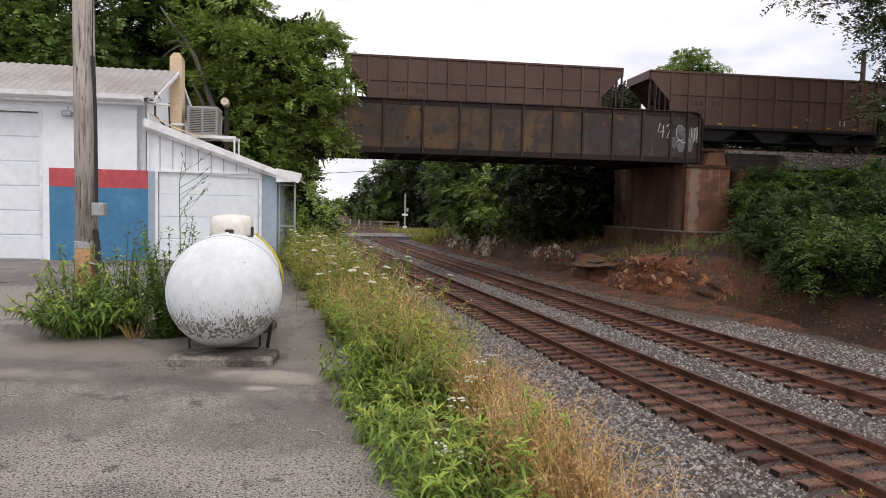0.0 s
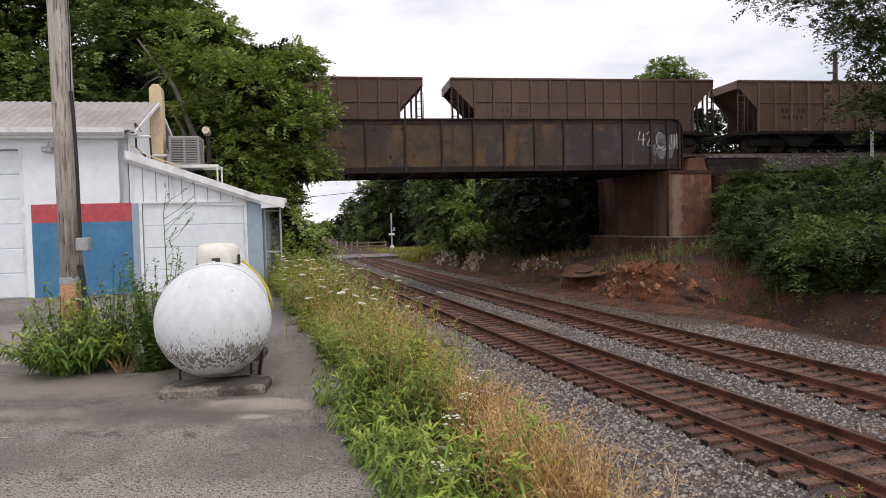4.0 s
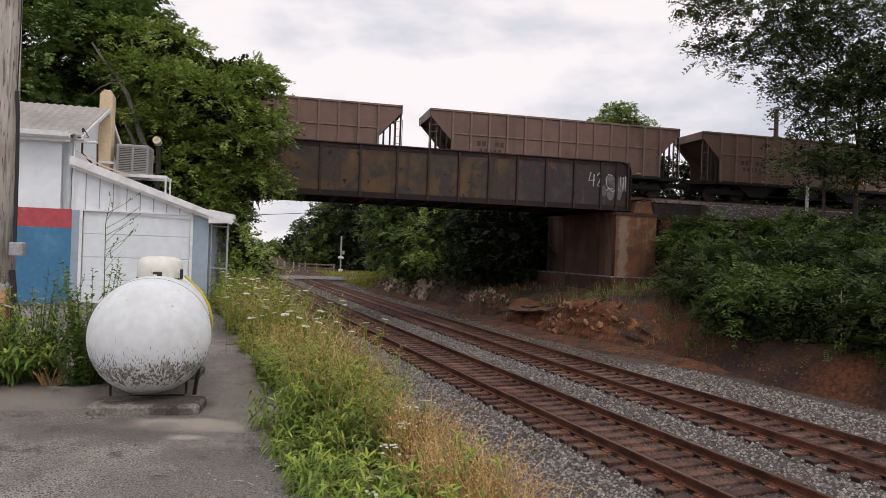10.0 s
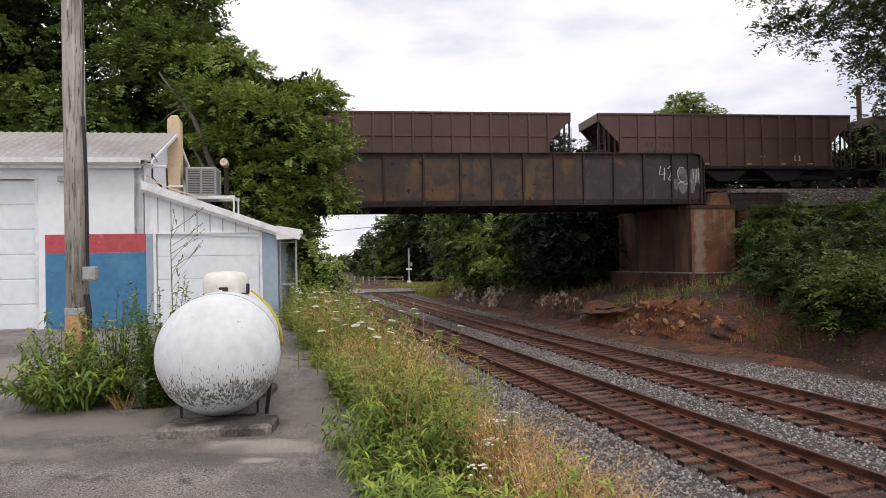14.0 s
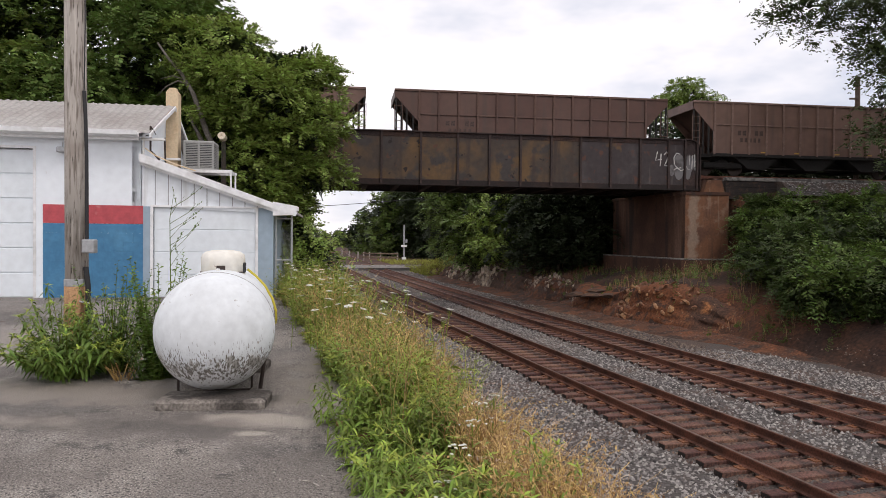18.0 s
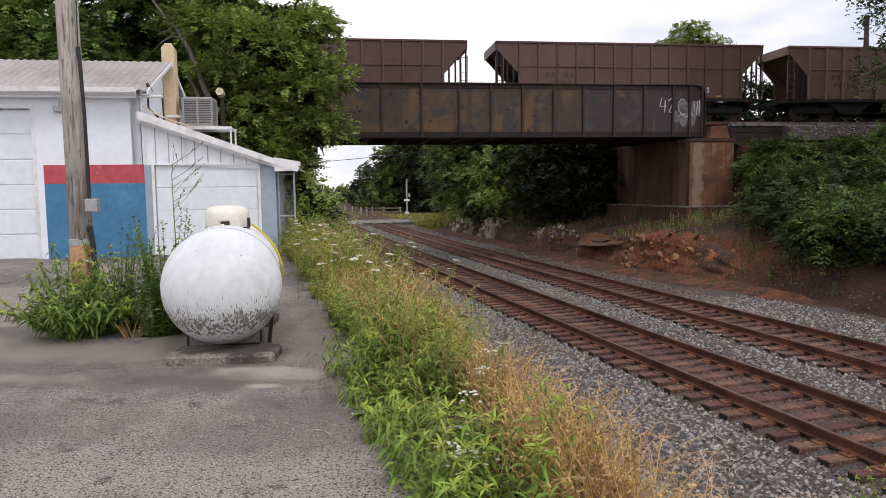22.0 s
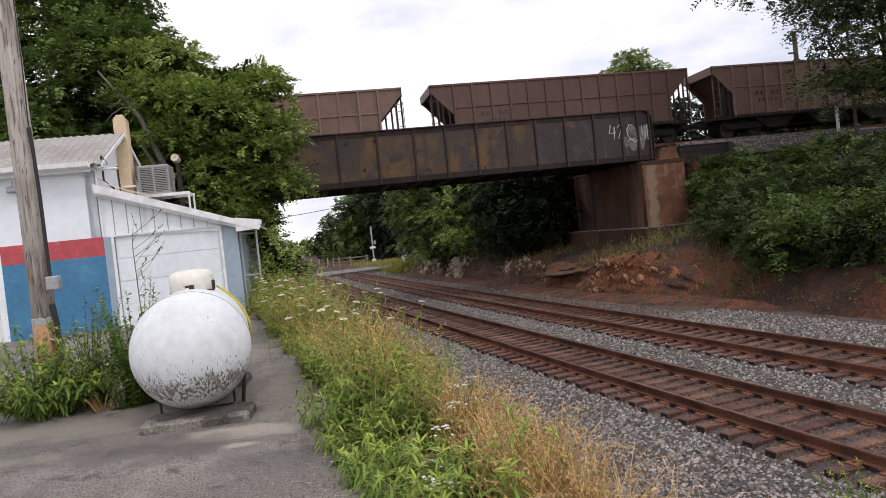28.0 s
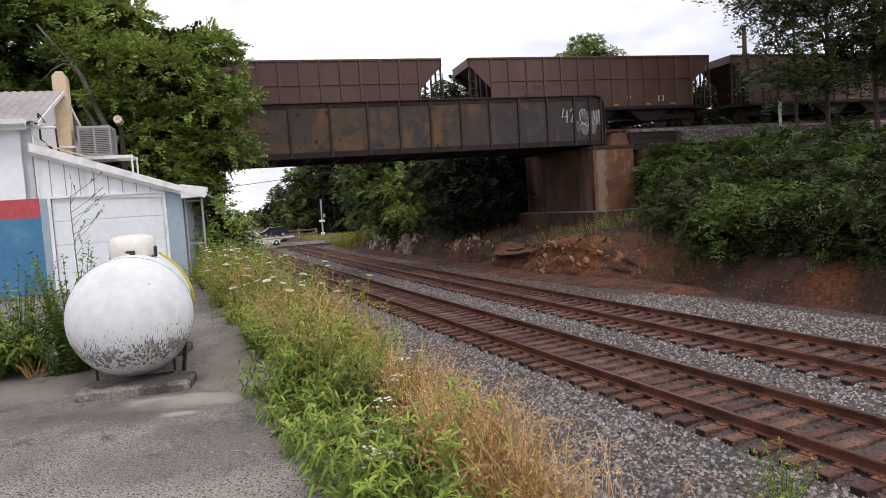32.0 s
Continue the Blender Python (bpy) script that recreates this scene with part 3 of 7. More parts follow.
def wob(x, y, a, b=0.0):
    return np.sin(x * a + b) * np.cos(y * a * 1.13 - b * 2) + 0.5 * np.sin((x + y) * a * 2.3 + b)


def bank_toe(x, y):
    """Distance from the middle of the tracks at which the bank begins."""
    return 6.0 + 1.3 * (1 - smooth01((y - 24.5) / 6.5)) + 0.22 * wob(x, y, 0.8)


def bank_rise(y):
    """The clay face stands higher beside the abutment."""
    return 0.6 * np.exp(-((y - 30.6) / 2.6) ** 2)


def ground_z(x, y):
    x, y = np.asarray(x, dtype=float), np.asarray(y, dtype=float)
    d = across(x, y)
    q = (x - BR0.x) * N.x + (y - BR0.y) * N.y
    bed = -2.50 + 0 * d
    # yard side: level with the pavement near the camera, falling to the crossing far off
    far = smooth01((y - 34) / 40)
    yard = -0.02 * (1 - far) + -2.12 * far
    slope_l = smooth01((-d - 5.4) / 4.0)
    z = bed + (yard - bed) * slope_l
    # the bank across the tracks: a broken face, then a slope up to the bridge seat
    toe = bank_toe(x, y)
    face = np.clip((d - toe) / 1.2, 0, 1) ** 0.7
    upper_ = np.clip((d - toe - 0.8) / 4.2, 0, 1)
    low = 1 - smooth01((y - 64) / 16)
    bank = -2.50 + ((1.2 + 0.9 * bank_rise(y)) * face + (1.0 + 0.9 * smooth01((y - 43) / 6)) * upper_) * low + 0.09 * wob(x, y, 1.9, 1.0) * (face > 0) * (upper_ < 1)
    z = np.where(d > 0, np.maximum(bank, -2.50), z)
    z = np.where((d > 0) & (y > 80), -2.2 + 0 * z, z)
    # the upper line's embankment
    cut = 0.85 * smooth01((-q - 0.02) / 0.25) * (1 - smooth01((d - 15.8) / 2.5))
    fill = 4.52 - cut + np.minimum(q + 0.3, 0) * 0.62 - np.maximum(q - 6.2, 0) * 0.62
    right = smooth01((d - 13.35) / 0.6)
    left = smooth01((-d - 12.5) / 1.5)
    side = np.maximum(right, left)
    z = np.where(d > 9, np.maximum(z, np.where(right > 0, -2.3 + (fill + 2.3) * right, z)), z)
    z = np.where(d < -12, np.maximum(z, np.where(left > 0, -2.3 + (fill + 2.3) * left, z)), z)
    return z


def axis(lo, hi, near_lo, near_hi, step, reach):
    a = list(np.arange(near_lo, near_hi, step))
    b, k = near_hi, step
    while b < hi:
        a.append(b)
        k *= reach
        b += k
    a.append(hi)
    b, k = near_lo - step, step
    while b > lo:
        a.append(b)
        k *= reach
        b -= k
    a.append(lo)
    return np.array(sorted(set(a)))


gx, gy = axis(-1500, 1500, -16, 34, 0.42, 1.16), axis(-300, 2500, -4, 70, 0.42, 1.14)
XX, YY = np.meshgrid(gx, gy)
ZZ = ground_z(XX, YY) + 0.02 * wob(XX, YY, 2.9, 0.7)
nx, ny = len(gx), len(gy)
ii = (np.arange(ny - 1)[:, None] * nx + np.arange(nx - 1)[None, :]).ravel()
ground_me = raw_mesh("ground", np.stack([XX.ravel(), YY.ravel(), ZZ.ravel()], 1), np.stack([ii, ii + 1, ii + 1 + nx, ii + nx], 1), M_SOIL, True)
thing("ground", "brown and reddish soil with grass roots beside the tracks", "ground", kind="structure", data=ground_me)

# the old asphalt yard: one slab with an uneven edge along the weeds
edge = []
for k in range(300):
    y = -14 + k * 0.15
    edge.append((0.82 - 0.262 * y + 0.06 * math.sin(y * 2.1) + 0.04 * math.sin(y * 5.3 + 1) + 0.025 * math.sin(y * 13.7) + 0.02 * math.sin(y * 29.0 + 2), y))
g = Geo()
rows = []
for (ex, ey) in edge:
    rows.append([(ex - s, ey, 0.0 if s else -0.03) for s in (0, 0.06, 2, 5, 9, 16, 30)])
for i in range(len(rows) - 1):
    for j in range(6):
        g.add([rows[i][j], rows[i][j + 1], rows[i + 1][j + 1], rows[i + 1][j]], [(0, 1, 2, 3)])
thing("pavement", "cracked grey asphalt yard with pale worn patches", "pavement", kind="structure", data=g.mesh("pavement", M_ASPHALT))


# ---- lower railway: bed, ties, rails ----
def along(y0, y1, step):
    y, out = y0, []
    while y < y1:
        out.append(y)
        y += step * track_dir(y)[1]
    return out


def on_track(y, off, z):
    dx, dy = track_dir(y)
    return (float(track_x(y)) + off * dy, y - off * dx, z)


g = Geo()
ys = along(-20, 150, 1.0)
prof = [(-5.6, -2.43), (-3.6, -2.40), (-3.3, -2.395), (-3.0, -2.345), (-0.75, -2.345), (-0.6, -2.38), (0.6, -2.38), (0.75, -2.345), (3.0, -2.345), (3.3, -2.395), (3.6, -2.40), (6.6, -2.42), (7.4, -2.46)]
shoulder = (-8.9, -8.3, -7.7, -7.1, -6.4, -5.6)
for i in range(len(ys) - 1):
    for j in range(len(shoulder) - 1):
        quad = []
        for o, y in ((shoulder[j], ys[i]), (shoulder[j + 1], ys[i]), (shoulder[j + 1], ys[i + 1]), (shoulder[j], ys[i + 1])):
            x, yy, z = on_track(y, o, 0)
            quad.append((x, yy, max(float(ground_z(x, yy)), -2.50) + 0.035 if o < -5.7 else -2.43))
        g.add(quad, [(0, 1, 2, 3)])
    for j in range(len(prof) - 1):
        g.add([on_track(ys[i], *prof[j]), on_track(ys[i], *prof[j + 1]), on_track(ys[i + 1], *prof[j + 1]), on_track(ys[i + 1], *prof[j])], [(0, 1, 2, 3)])
thing("ballast_bed", "grey crushed stone bed under the tracks", "ballast", kind="structure", data=g.mesh("ballast_bed", M_GRAVEL))

RAIL_PROFILE = [(-0.07, 0.0), (0.07, 0.0), (0.07, 0.012), (0.012, 0.03), (0.010, 0.115), (0.036, 0.125), (0.036, 0.160), (0.028, 0.170), (-0.028, 0.170), (-0.036, 0.160), (-0.036, 0.125), (-0.010, 0.115), (-0.012, 0.03), (-0.07, 0.012)]


def rail(off, z, ys):
    """One rail; its foot at z."""
    g = Geo()
    k = len(RAIL_PROFILE)
    for y in ys:
        g.v.extend([on_track(y, off + a, z + b) for a, b in RAIL_PROFILE])
    for i in range(len(ys) - 1):
        for j in range(k):
            g.f.append((i * k + j, i * k + (j + 1) % k, (i + 1) * k + (j + 1) % k, (i + 1) * k + j))
    return g


TRACKS = []
rail_ys = along(-20, 30, 1.0) + along(30, 175, 2.5)
for off, words in ((-1.972, "rusty railway track on dark timber ties beside dry grass"), (1.972, "rusty railway track on timber ties below the bank")):
    tr = thing("railway_track", words, "railway track", group="lower railway tracks", m=pose(*on_track(10, off, -2.25)))
    inv = Matrix.Translation((-tr.matrix_basis.translation))
    TRACKS.append((tr, off, inv))
    for r in (-0.7535, 0.7535):
        me = rail(off + r, RAIL_Z - 0.17, rail_ys).mesh("rail", M_RAIL)
        me.materials.append(M_RAILTOP)
        me.polygons.foreach_set("material_index", [1 if p.normal.z > 0.9 and p.center.z > RAIL_Z - 0.02 else 0 for p in me.polygons])
        part("rail", me, parent=tr, m=inv)

# ---- the girder bridge ----
bridge = thing("railway_bridge", "dark steel plate girder railway bridge with peeling ochre paint and graffiti", "bridge", m=BRIDGE)
S0, S1, GT, GB = -21.0, 1.55, 6.58, 4.02
r = 0.55
outline = [(S0, GB), (S1, GB), (S1, GT - r)] + [(S1 - r + r * math.cos(a), GT - r + r * math.sin(a)) for a in [radians(15 * k) for k in range(1, 7)]] + [(S0, GT)]
part("girder_web", Geo().prism(outline, "y", 0.0, 0.05), M_GIRDER_PLAIN, bridge, "dark web plate")
part("girder_web", Geo().prism(outline, "y", 5.2, 5.25), M_GIRDER_PLAIN, bridge)
for y0 in (-0.16, 5.06):
    top = [(S0, GT), (S1 - r, GT), (S1 - r, GT + 0.05), (S0, GT + 0.05)]
    part("top_flange", Geo().prism(top, "y", y0, y0 + 0.36), M_GIRDER_PLAIN, bridge)
    lip = Geo()
    arc = [(S1 - r + (r) * math.cos(radians(a)), GT - r + (r) * math.sin(radians(a))) for a in range(90, -1, -15)] + [(S1, GB)]
    for (x0, z0), (x1, z1) in zip(arc[:-1], arc[1:]):
        ln = math.hypot(x1 - x0, z1 - z0)
        nx_, nz_ = -(z1 - z0) / ln * 0.04, (x1 - x0) / ln * 0.04
        lip.prism([(x0, z0), (x1, z1), (x1 + nx_, z1 + nz_), (x0 + nx_, z0 + nz_)], "y", y0, y0 + 0.36)
    part("end_flange", lip, M_GIRDER_PLAIN, bridge)
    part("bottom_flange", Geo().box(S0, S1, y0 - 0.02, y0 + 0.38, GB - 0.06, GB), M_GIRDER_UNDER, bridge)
stiff = Geo().box(-0.05, 0.05, -0.13, 0.0, GB, GT).mesh("stiffener", M_GIRDER_PLAIN)
STIFF = [-20.2, -18.6, -17.0, -15.05, -13.1, -11.25, -9.65, -8.05, -6.45, -4.9, -3.3, -1.7, -0.15, 0.75, 1.42]
for k, s in enumerate(STIFF):
    part("stiffener", stiff, parent=bridge, m=pose(s, 0, 0))
for k, (a, b) in enumerate(zip(STIFF[:-2], STIFF[1:-1])):
    part("web_panel", Geo().box(a + 0.06, b - 0.06, -0.006, 0.0, GB + 0.24, GT - 0.24), M_GIRDER if b < -4 else M_GIRDER_DARK, bridge, "peeling ochre painted panel" if b < -4 else "blackened painted panel")
for z in (GB + 0.11, GT - 0.11):
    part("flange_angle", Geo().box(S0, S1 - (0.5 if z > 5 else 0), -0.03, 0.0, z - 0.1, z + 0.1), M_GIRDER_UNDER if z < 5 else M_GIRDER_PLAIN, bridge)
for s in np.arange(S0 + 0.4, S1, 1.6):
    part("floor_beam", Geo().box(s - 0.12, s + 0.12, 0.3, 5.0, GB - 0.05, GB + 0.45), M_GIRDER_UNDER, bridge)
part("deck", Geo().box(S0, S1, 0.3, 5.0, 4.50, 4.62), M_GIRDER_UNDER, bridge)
for s in (S1 - 0.35, S1 - 0.75):
    part("bearing", Geo().box(s - 0.12, s + 0.12, -0.05, 0.3, GB - 0.17, GB - 0.06, 0.02), M_STEELDARK, bridge)


def strokes(paths, rad, y):
    g = Geo()
    for p in paths:
        g.tube([(a, y, b) for a, b in p], rad, 5)
    return g


# sprayed figures and a bubble scrawl on the web
ox, oz = -0.75, 5.05
digits = strokes([[(ox, oz + 0.9), (ox - 0.1, oz + 0.45), (ox + 0.25, oz + 0.5)], [(ox + 0.2, oz + 0.8), (ox + 0.16, oz + 0.15)], [(ox + 0.38, oz + 0.75), (ox + 0.5, oz + 0.9), (ox + 0.62, oz + 0.75), (ox + 0.5, oz + 0.4), (ox + 0.4, oz + 0.2), (ox + 0.68, oz + 0.15)]], 0.032, -0.012)
part("graffiti", digits, M_GRAFFITI, bridge, "white sprayed number 42")
for cx, cz, rx, rz in ((0.45, 5.35, 0.32, 0.5), (0.45, 5.0, 0.25, 0.5), (1.0, 5.35, 0.25, 0.5), (0.95, 4.95, 0.17, 0.42), (1.35, 5.4, 0.14, 0.4), (0.05, 5.0, 0.16, 0.3)):
    part("graffiti_fill", Geo().prism([(cx + rx * math.cos(radians(a)), cz + rz * math.sin(radians(a))) for a in range(0, 360, 30)], "y", -0.0115 - 0.0008 * cx - 0.0004 * cz, -0.007), M_GRAFFILL, bridge, "grey sprayed bubble shape")
scr = [[(0.5, 5.85), (0.3, 5.9), (0.15, 5.65), (0.2, 5.3), (0.35, 5.1), (0.55, 5.15)], [(0.15, 5.0), (0.35, 5.15), (0.55, 4.98), (0.7, 5.05)], [(0.75, 5.85), (0.8, 5.3), (0.95, 5.05), (1.15, 5.1), (1.2, 5.8)], [(1.0, 5.8), (1.02, 5.3)], [(1.3, 5.85), (1.32, 5.2)], [(1.3, 5.5), (1.45, 5.45), (1.47, 5.1), (1.33, 5.1)]]
part("graffiti", strokes(scr, 0.028, -0.018), M_GRAFFITI, bridge, "white sprayed outline scrawl")

# ---- abutment ----
abut = thing("bridge_abutment", "rust-stained concrete bridge abutment with white streaks and a footing ledge", "abutment", m=BRIDGE)
TD = Vector((*track_dir(38), 0))
lx, ly = TD.dot(U), TD.dot(N)


def skew(a0, a1, b0, b1, z0, z1):
    """A block in the bridge's space whose left face runs with the lower tracks."""
    f = lambda a, b: (a + b * lx / ly, b)
    g = Geo()
    p = [f(a0, b0), (a1, b0), (a1, b1), f(a0, b1)]
    g.prism(p, "z", z0, z1)
    return g


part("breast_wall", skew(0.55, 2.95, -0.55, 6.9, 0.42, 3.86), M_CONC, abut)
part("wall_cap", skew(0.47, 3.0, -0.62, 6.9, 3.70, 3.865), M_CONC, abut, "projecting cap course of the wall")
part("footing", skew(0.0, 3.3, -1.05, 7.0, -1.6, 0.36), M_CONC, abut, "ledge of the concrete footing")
# thin pale cap: the light on the ledge's top is put into its colour
part("ledge_top", skew(-0.03, 3.33, -1.08, 7.0, 0.36, 0.42), M_SLAB, abut, "top of the footing ledge, paled for the light on it")
# the front alone gets the lighter concrete, for the light falling on it
part("front_face", Geo().box(0.56, 2.945, -0.556, -0.54, 0.425, 3.695), M_FRONT, abut, "lit front with orange rust wash and a pale lime streak")
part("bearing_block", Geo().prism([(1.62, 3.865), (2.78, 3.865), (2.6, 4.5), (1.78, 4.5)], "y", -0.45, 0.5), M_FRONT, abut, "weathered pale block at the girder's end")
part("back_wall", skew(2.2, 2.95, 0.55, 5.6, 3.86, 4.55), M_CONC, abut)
abut2 = thing("bridge_abutment", "concrete bridge abutment behind the trees", "abutment", m=BRIDGE)
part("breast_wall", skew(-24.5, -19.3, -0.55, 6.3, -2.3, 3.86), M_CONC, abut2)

# ---- upper railway: ties, rails and ballast edge ----
upper = thing("railway_track", "upper railway track on the embankment behind the girder", "railway track", m=BRIDGE)
for o in (1.85, 3.35):
    part("rail", Geo().prism([(o - 0.07, 4.78), (o + 0.07, 4.78), (o + 0.03, 4.95), (o - 0.03, 4.95)], "x", -160, 160), M_RAIL, upper)
g = Geo()
for s in np.arange(3.2, 60, 0.55):
    g.box(s - 0.11, s + 0.11, 1.3, 3.9, 4.64, 4.79)
tagged(part("tie_rest", g, M_TIE, upper), kind="stuff")
part("edge_timber", Geo().box(2.9, 13.5, -0.35, -0.05, 4.50, 4.68, 0.02), M_SLAB, upper, "pale concrete kerb along the ballast")
# black boards added to make the recess below the kerb look shaded
for k in range(3):
    part("retaining_board", Geo().box(2.9, 8.6, -0.30 + k * 0.01, -0.18, 3.55 + k * 0.31, 3.85 + k * 0.31, 0.012), M_TIEEND, upper, "black board standing for the shaded recess below the kerb")
g = Geo()
g.prism([(-0.15, 4.1), (-0.15, 4.5), (0.9, 4.66), (4.4, 4.66), (5.9, 4.3)], "x", 2.9, 6.0)
g.prism([(-1.7, 3.7), (-0.7, 4.45), (0.9, 4.67), (4.4, 4.67), (5.9, 4.3)], "x", 5.8, 160)
part("ballast", g, M_GRAVEL, upper)
post = thing("marker_post", "white marker post beside the upper track", "post", m=BRIDGE @ pose(12.4, -0.6, 4.3))
part("shaft", Geo().tube([(0, 0, -0.2), (0, 0, 1.62)], 0.085, 10), M_WHITE, post)
part("cap", Geo().lathe([(0.085, 1.6), (0.05, 1.66), (0.0, 1.67)], 10), M_WHITE, post)


# ---- garage ----
garage = thing("garage", "white block garage with red and blue bands and metal roof", "building", m=GARAGE)
W0 = -14.0
DL, DR, DT = -5.2, -2.15, 3.28
wall = Geo()
wall.box(W0, DL, 0, 0.2, -0.3, 3.62)
wall.box(DR, 0.1, 0, 0.2, -0.3, 3.62)
wall.box(DL, DR, 0, 0.2, DT, 3.62)
part("front_wall", wall, M_WHITEWALL, garage)
part("gable_wall", Geo().prism([(0.0, -0.3), (0.2, -0.3), (4.4, -0.3), (4.4, 3.62), (2.1, 4.62), (0.2, 3.75), (0.0, 3.62)], "x", -0.1, 0.1), M_WHITEWALL, garage)
part("rear_wall", Geo().box(W0, -0.1, 4.2, 4.4, -0.3, 3.6), M_WHITEWALL, garage)
part("end_wall", Geo().prism([(0.2, -0.3), (4.2, -0.3), (4.2, 3.62), (2.1, 4.6), (0.2, 3.75)], "x", W0, W0 + 0.2), M_WHITEWALL, garage)
# painted bands: courses of block, a hair proud of the wall
for row in range(8):
    z0, z1 = row * 0.206 + 0.0, row * 0.206 + 0.2058
    for k, x0 in enumerate(np.arange(-1.95, 0.2, 0.42)):
        sh = 0.0 if row % 2 else -0.21
        a, b = max(-1.95, x0 + sh), min(0.14, x0 + sh + 0.4197)
        if b - a > 0.02:
            part("block", Geo().box(a, b, -0.012, 0.0, z0, z1, 0.002), M_BLUE, garage)
for row in range(2):
    z0 = 1.65 + row * 0.206
    for x0 in np.arange(-1.95, 0.5, 0.42):
        sh = 0.0 if row % 2 else -0.21
        a, b = max(-1.95, x0 + sh), min(0.14, x0 + sh + 0.4197)
        if b - a > 0.02:
            part("block", Geo().box(a, b, -0.012, 0.0, z0, z0 + 0.2058, 0.002), M_RED, garage)
door = part("overhead_door", Geo().box(DL, DR, 0.10, 0.14, 0, DT), M_DOOR, garage, "white sectional overhead door")
for k in range(6):
    h = DT / 6
    part("door_panel", Geo().box(DL + 0.01, DR - 0.01, 0.075, 0.10, k * h + 0.012, (k + 1) * h - 0.012, 0.008), M_DOOR, door)
part("door_jamb", Geo().box(DR, DR + 0.06, -0.02, 0.12, 0, DT + 0.06), M_TRIM, garage)
part("door_head", Geo().box(DL, DR, -0.02, 0.12, DT, DT + 0.06), M_TRIM, garage)
part("floodlight", Geo().box(-1.62, -1.42, -0.20, -0.03, 3.20, 3.32, 0.02).tube([(-1.42, -0.06, 3.26), (-1.2, -0.06, 3.28), (-1.2, -0.02, 3.28)], 0.014, 6).tube([(-1.52, -0.1, 3.3), (-1.52, -0.05, 3.44)], 0.012, 6), M_GALV, garage, "small grey floodlight under the eave")
# corrugated roof: two slopes of pressed sheet
for sgn in (0, 1):
    g = Geo()
    xs = np.arange(W0 - 0.2, 0.36, 0.045)
    for i, x in enumerate(xs):
        w = 0.012 * math.cos(i * math.pi / 2 * 1.0)
        if sgn == 0:
            g.v += [(x, -0.28, 3.66 + w), (x, 2.12, 4.70 + w)]
        else:
            g.v += [(x, 2.12, 4.70 + w), (x, 4.7, 3.58 + w)]
    for i in range(len(xs) - 1):
        g.f.append((2 * i, 2 * i + 2, 2 * i + 3, 2 * i + 1))
    part("roof_sheet", g, M_ROOF, garage)
part("gutter", Geo().prism([(-0.42, 3.60), (-0.27, 3.56), (-0.25, 3.68), (-0.28, 3.68), (-0.29, 3.60), (-0.39, 3.63), (-0.40, 3.70), (-0.43, 3.70)], "x", W0, 0.12), M_TRIM, garage, "white roof gutter")
part("fascia", Geo().box(W0, 0.1, -0.24, -0.2, 3.50, 3.62), M_TRIM, garage)
part("soffit", Geo().box(W0, 0.1, -0.22, 0.0, 3.56, 3.60), M_TRIM, garage)
part("rake_board", Geo().prism([(-0.28, 3.56), (2.12, 4.60), (4.6, 3.5), (4.6, 3.62), (2.12, 4.69), (-0.28, 3.65)], "x", 0.34, 0.37), M_TRIM, garage)

# lean-to with its sloping roof
lean = thing("lean_to", "white metal-sided lean-to with a sloping roof and small overhead door", "building", m=GARAGE)
LH, LT = 3.02, 1.92
fz = lambda x: 3.00 + (x - 0.12) * (1.98 - 3.00) / (3.0 - 0.12)
LDL, LDR, LDT = 0.36, 2.60, 2.05
part("jamb_wall", Geo().prism([(0.12, LDT), (LDL, LDT), (LDL, -0.2), (0.12, -0.2)], "y", 0.0, 0.12), M_GREYBLUE, lean)
part("jamb_wall", Geo().prism([(LDR, LDT), (3.0, LDT), (3.0, -0.2), (LDR, -0.2)], "y", 0.0, 0.12), M_GREYBLUE, lean)
part("siding", Geo().prism([(0.12, LDT + 0.003), (3.0, LDT + 0.003 - 0.12), (3.0, fz(3.0)), (0.12, fz(0.12))], "y", 0.004, 0.1), M_SIDING, lean, "ribbed white steel siding")
# darker strips that draw the shadow lines of the siding's ribs
for x in np.arange(0.4, 2.8, 0.28):
    part("siding_rib", Geo().box(x - 0.009, x + 0.009, -0.006, 0.004, LDT + 0.02, fz(x) - 0.01), M_SHADOWLINE, lean)
part("side_wall", Geo().box(2.9, 3.0, 0.12, 4.4, -0.2, 2.0), M_GREYBLUE, lean)
d2 = part("overhead_door", Geo().box(LDL, LDR, 0.06, 0.09, 0, LDT), M_DOOR, lean, "small white sectional overhead door")
for k in range(4):
    h = LDT / 4
    part("door_panel", Geo().box(LDL + 0.01, LDR - 0.01, 0.04, 0.06, k * h + 0.008, (k + 1) * h - 0.008, 0.006), M_DOOR, d2)
for x0, x1 in ((LDL - 0.06, LDL), (LDR, LDR + 0.06)):
    part("door_jamb", Geo().box(x0, x1, -0.03, 0.06, 0, LDT + 0.03), M_TRIM, lean)
part("door_head", Geo().box(LDL, LDR, -0.03, 0.06, LDT - 0.01, LDT + 0.03), M_TRIM, lean)
roofp = lambda x: 3.10 + (x - 0.1) * (2.08 - 3.27) / (3.55 - 0.1)
part("roof_panel", Geo().prism([(0.1, roofp(0.1)), (3.55, roofp(3.55)), (3.55, roofp(3.55) + 0.05), (0.1, roofp(0.1) + 0.05)], "y", -0.12, 4.6), M_ROOF, lean)
part("fascia", Geo().prism([(0.1, roofp(0.1) - 0.06), (3.5, roofp(3.5) - 0.06), (3.56, roofp(3.55) + 0.06), (0.1, roofp(0.1) + 0.13)], "y", -0.2, -0.12), M_TRIM, lean, "broad white sloping fascia board")
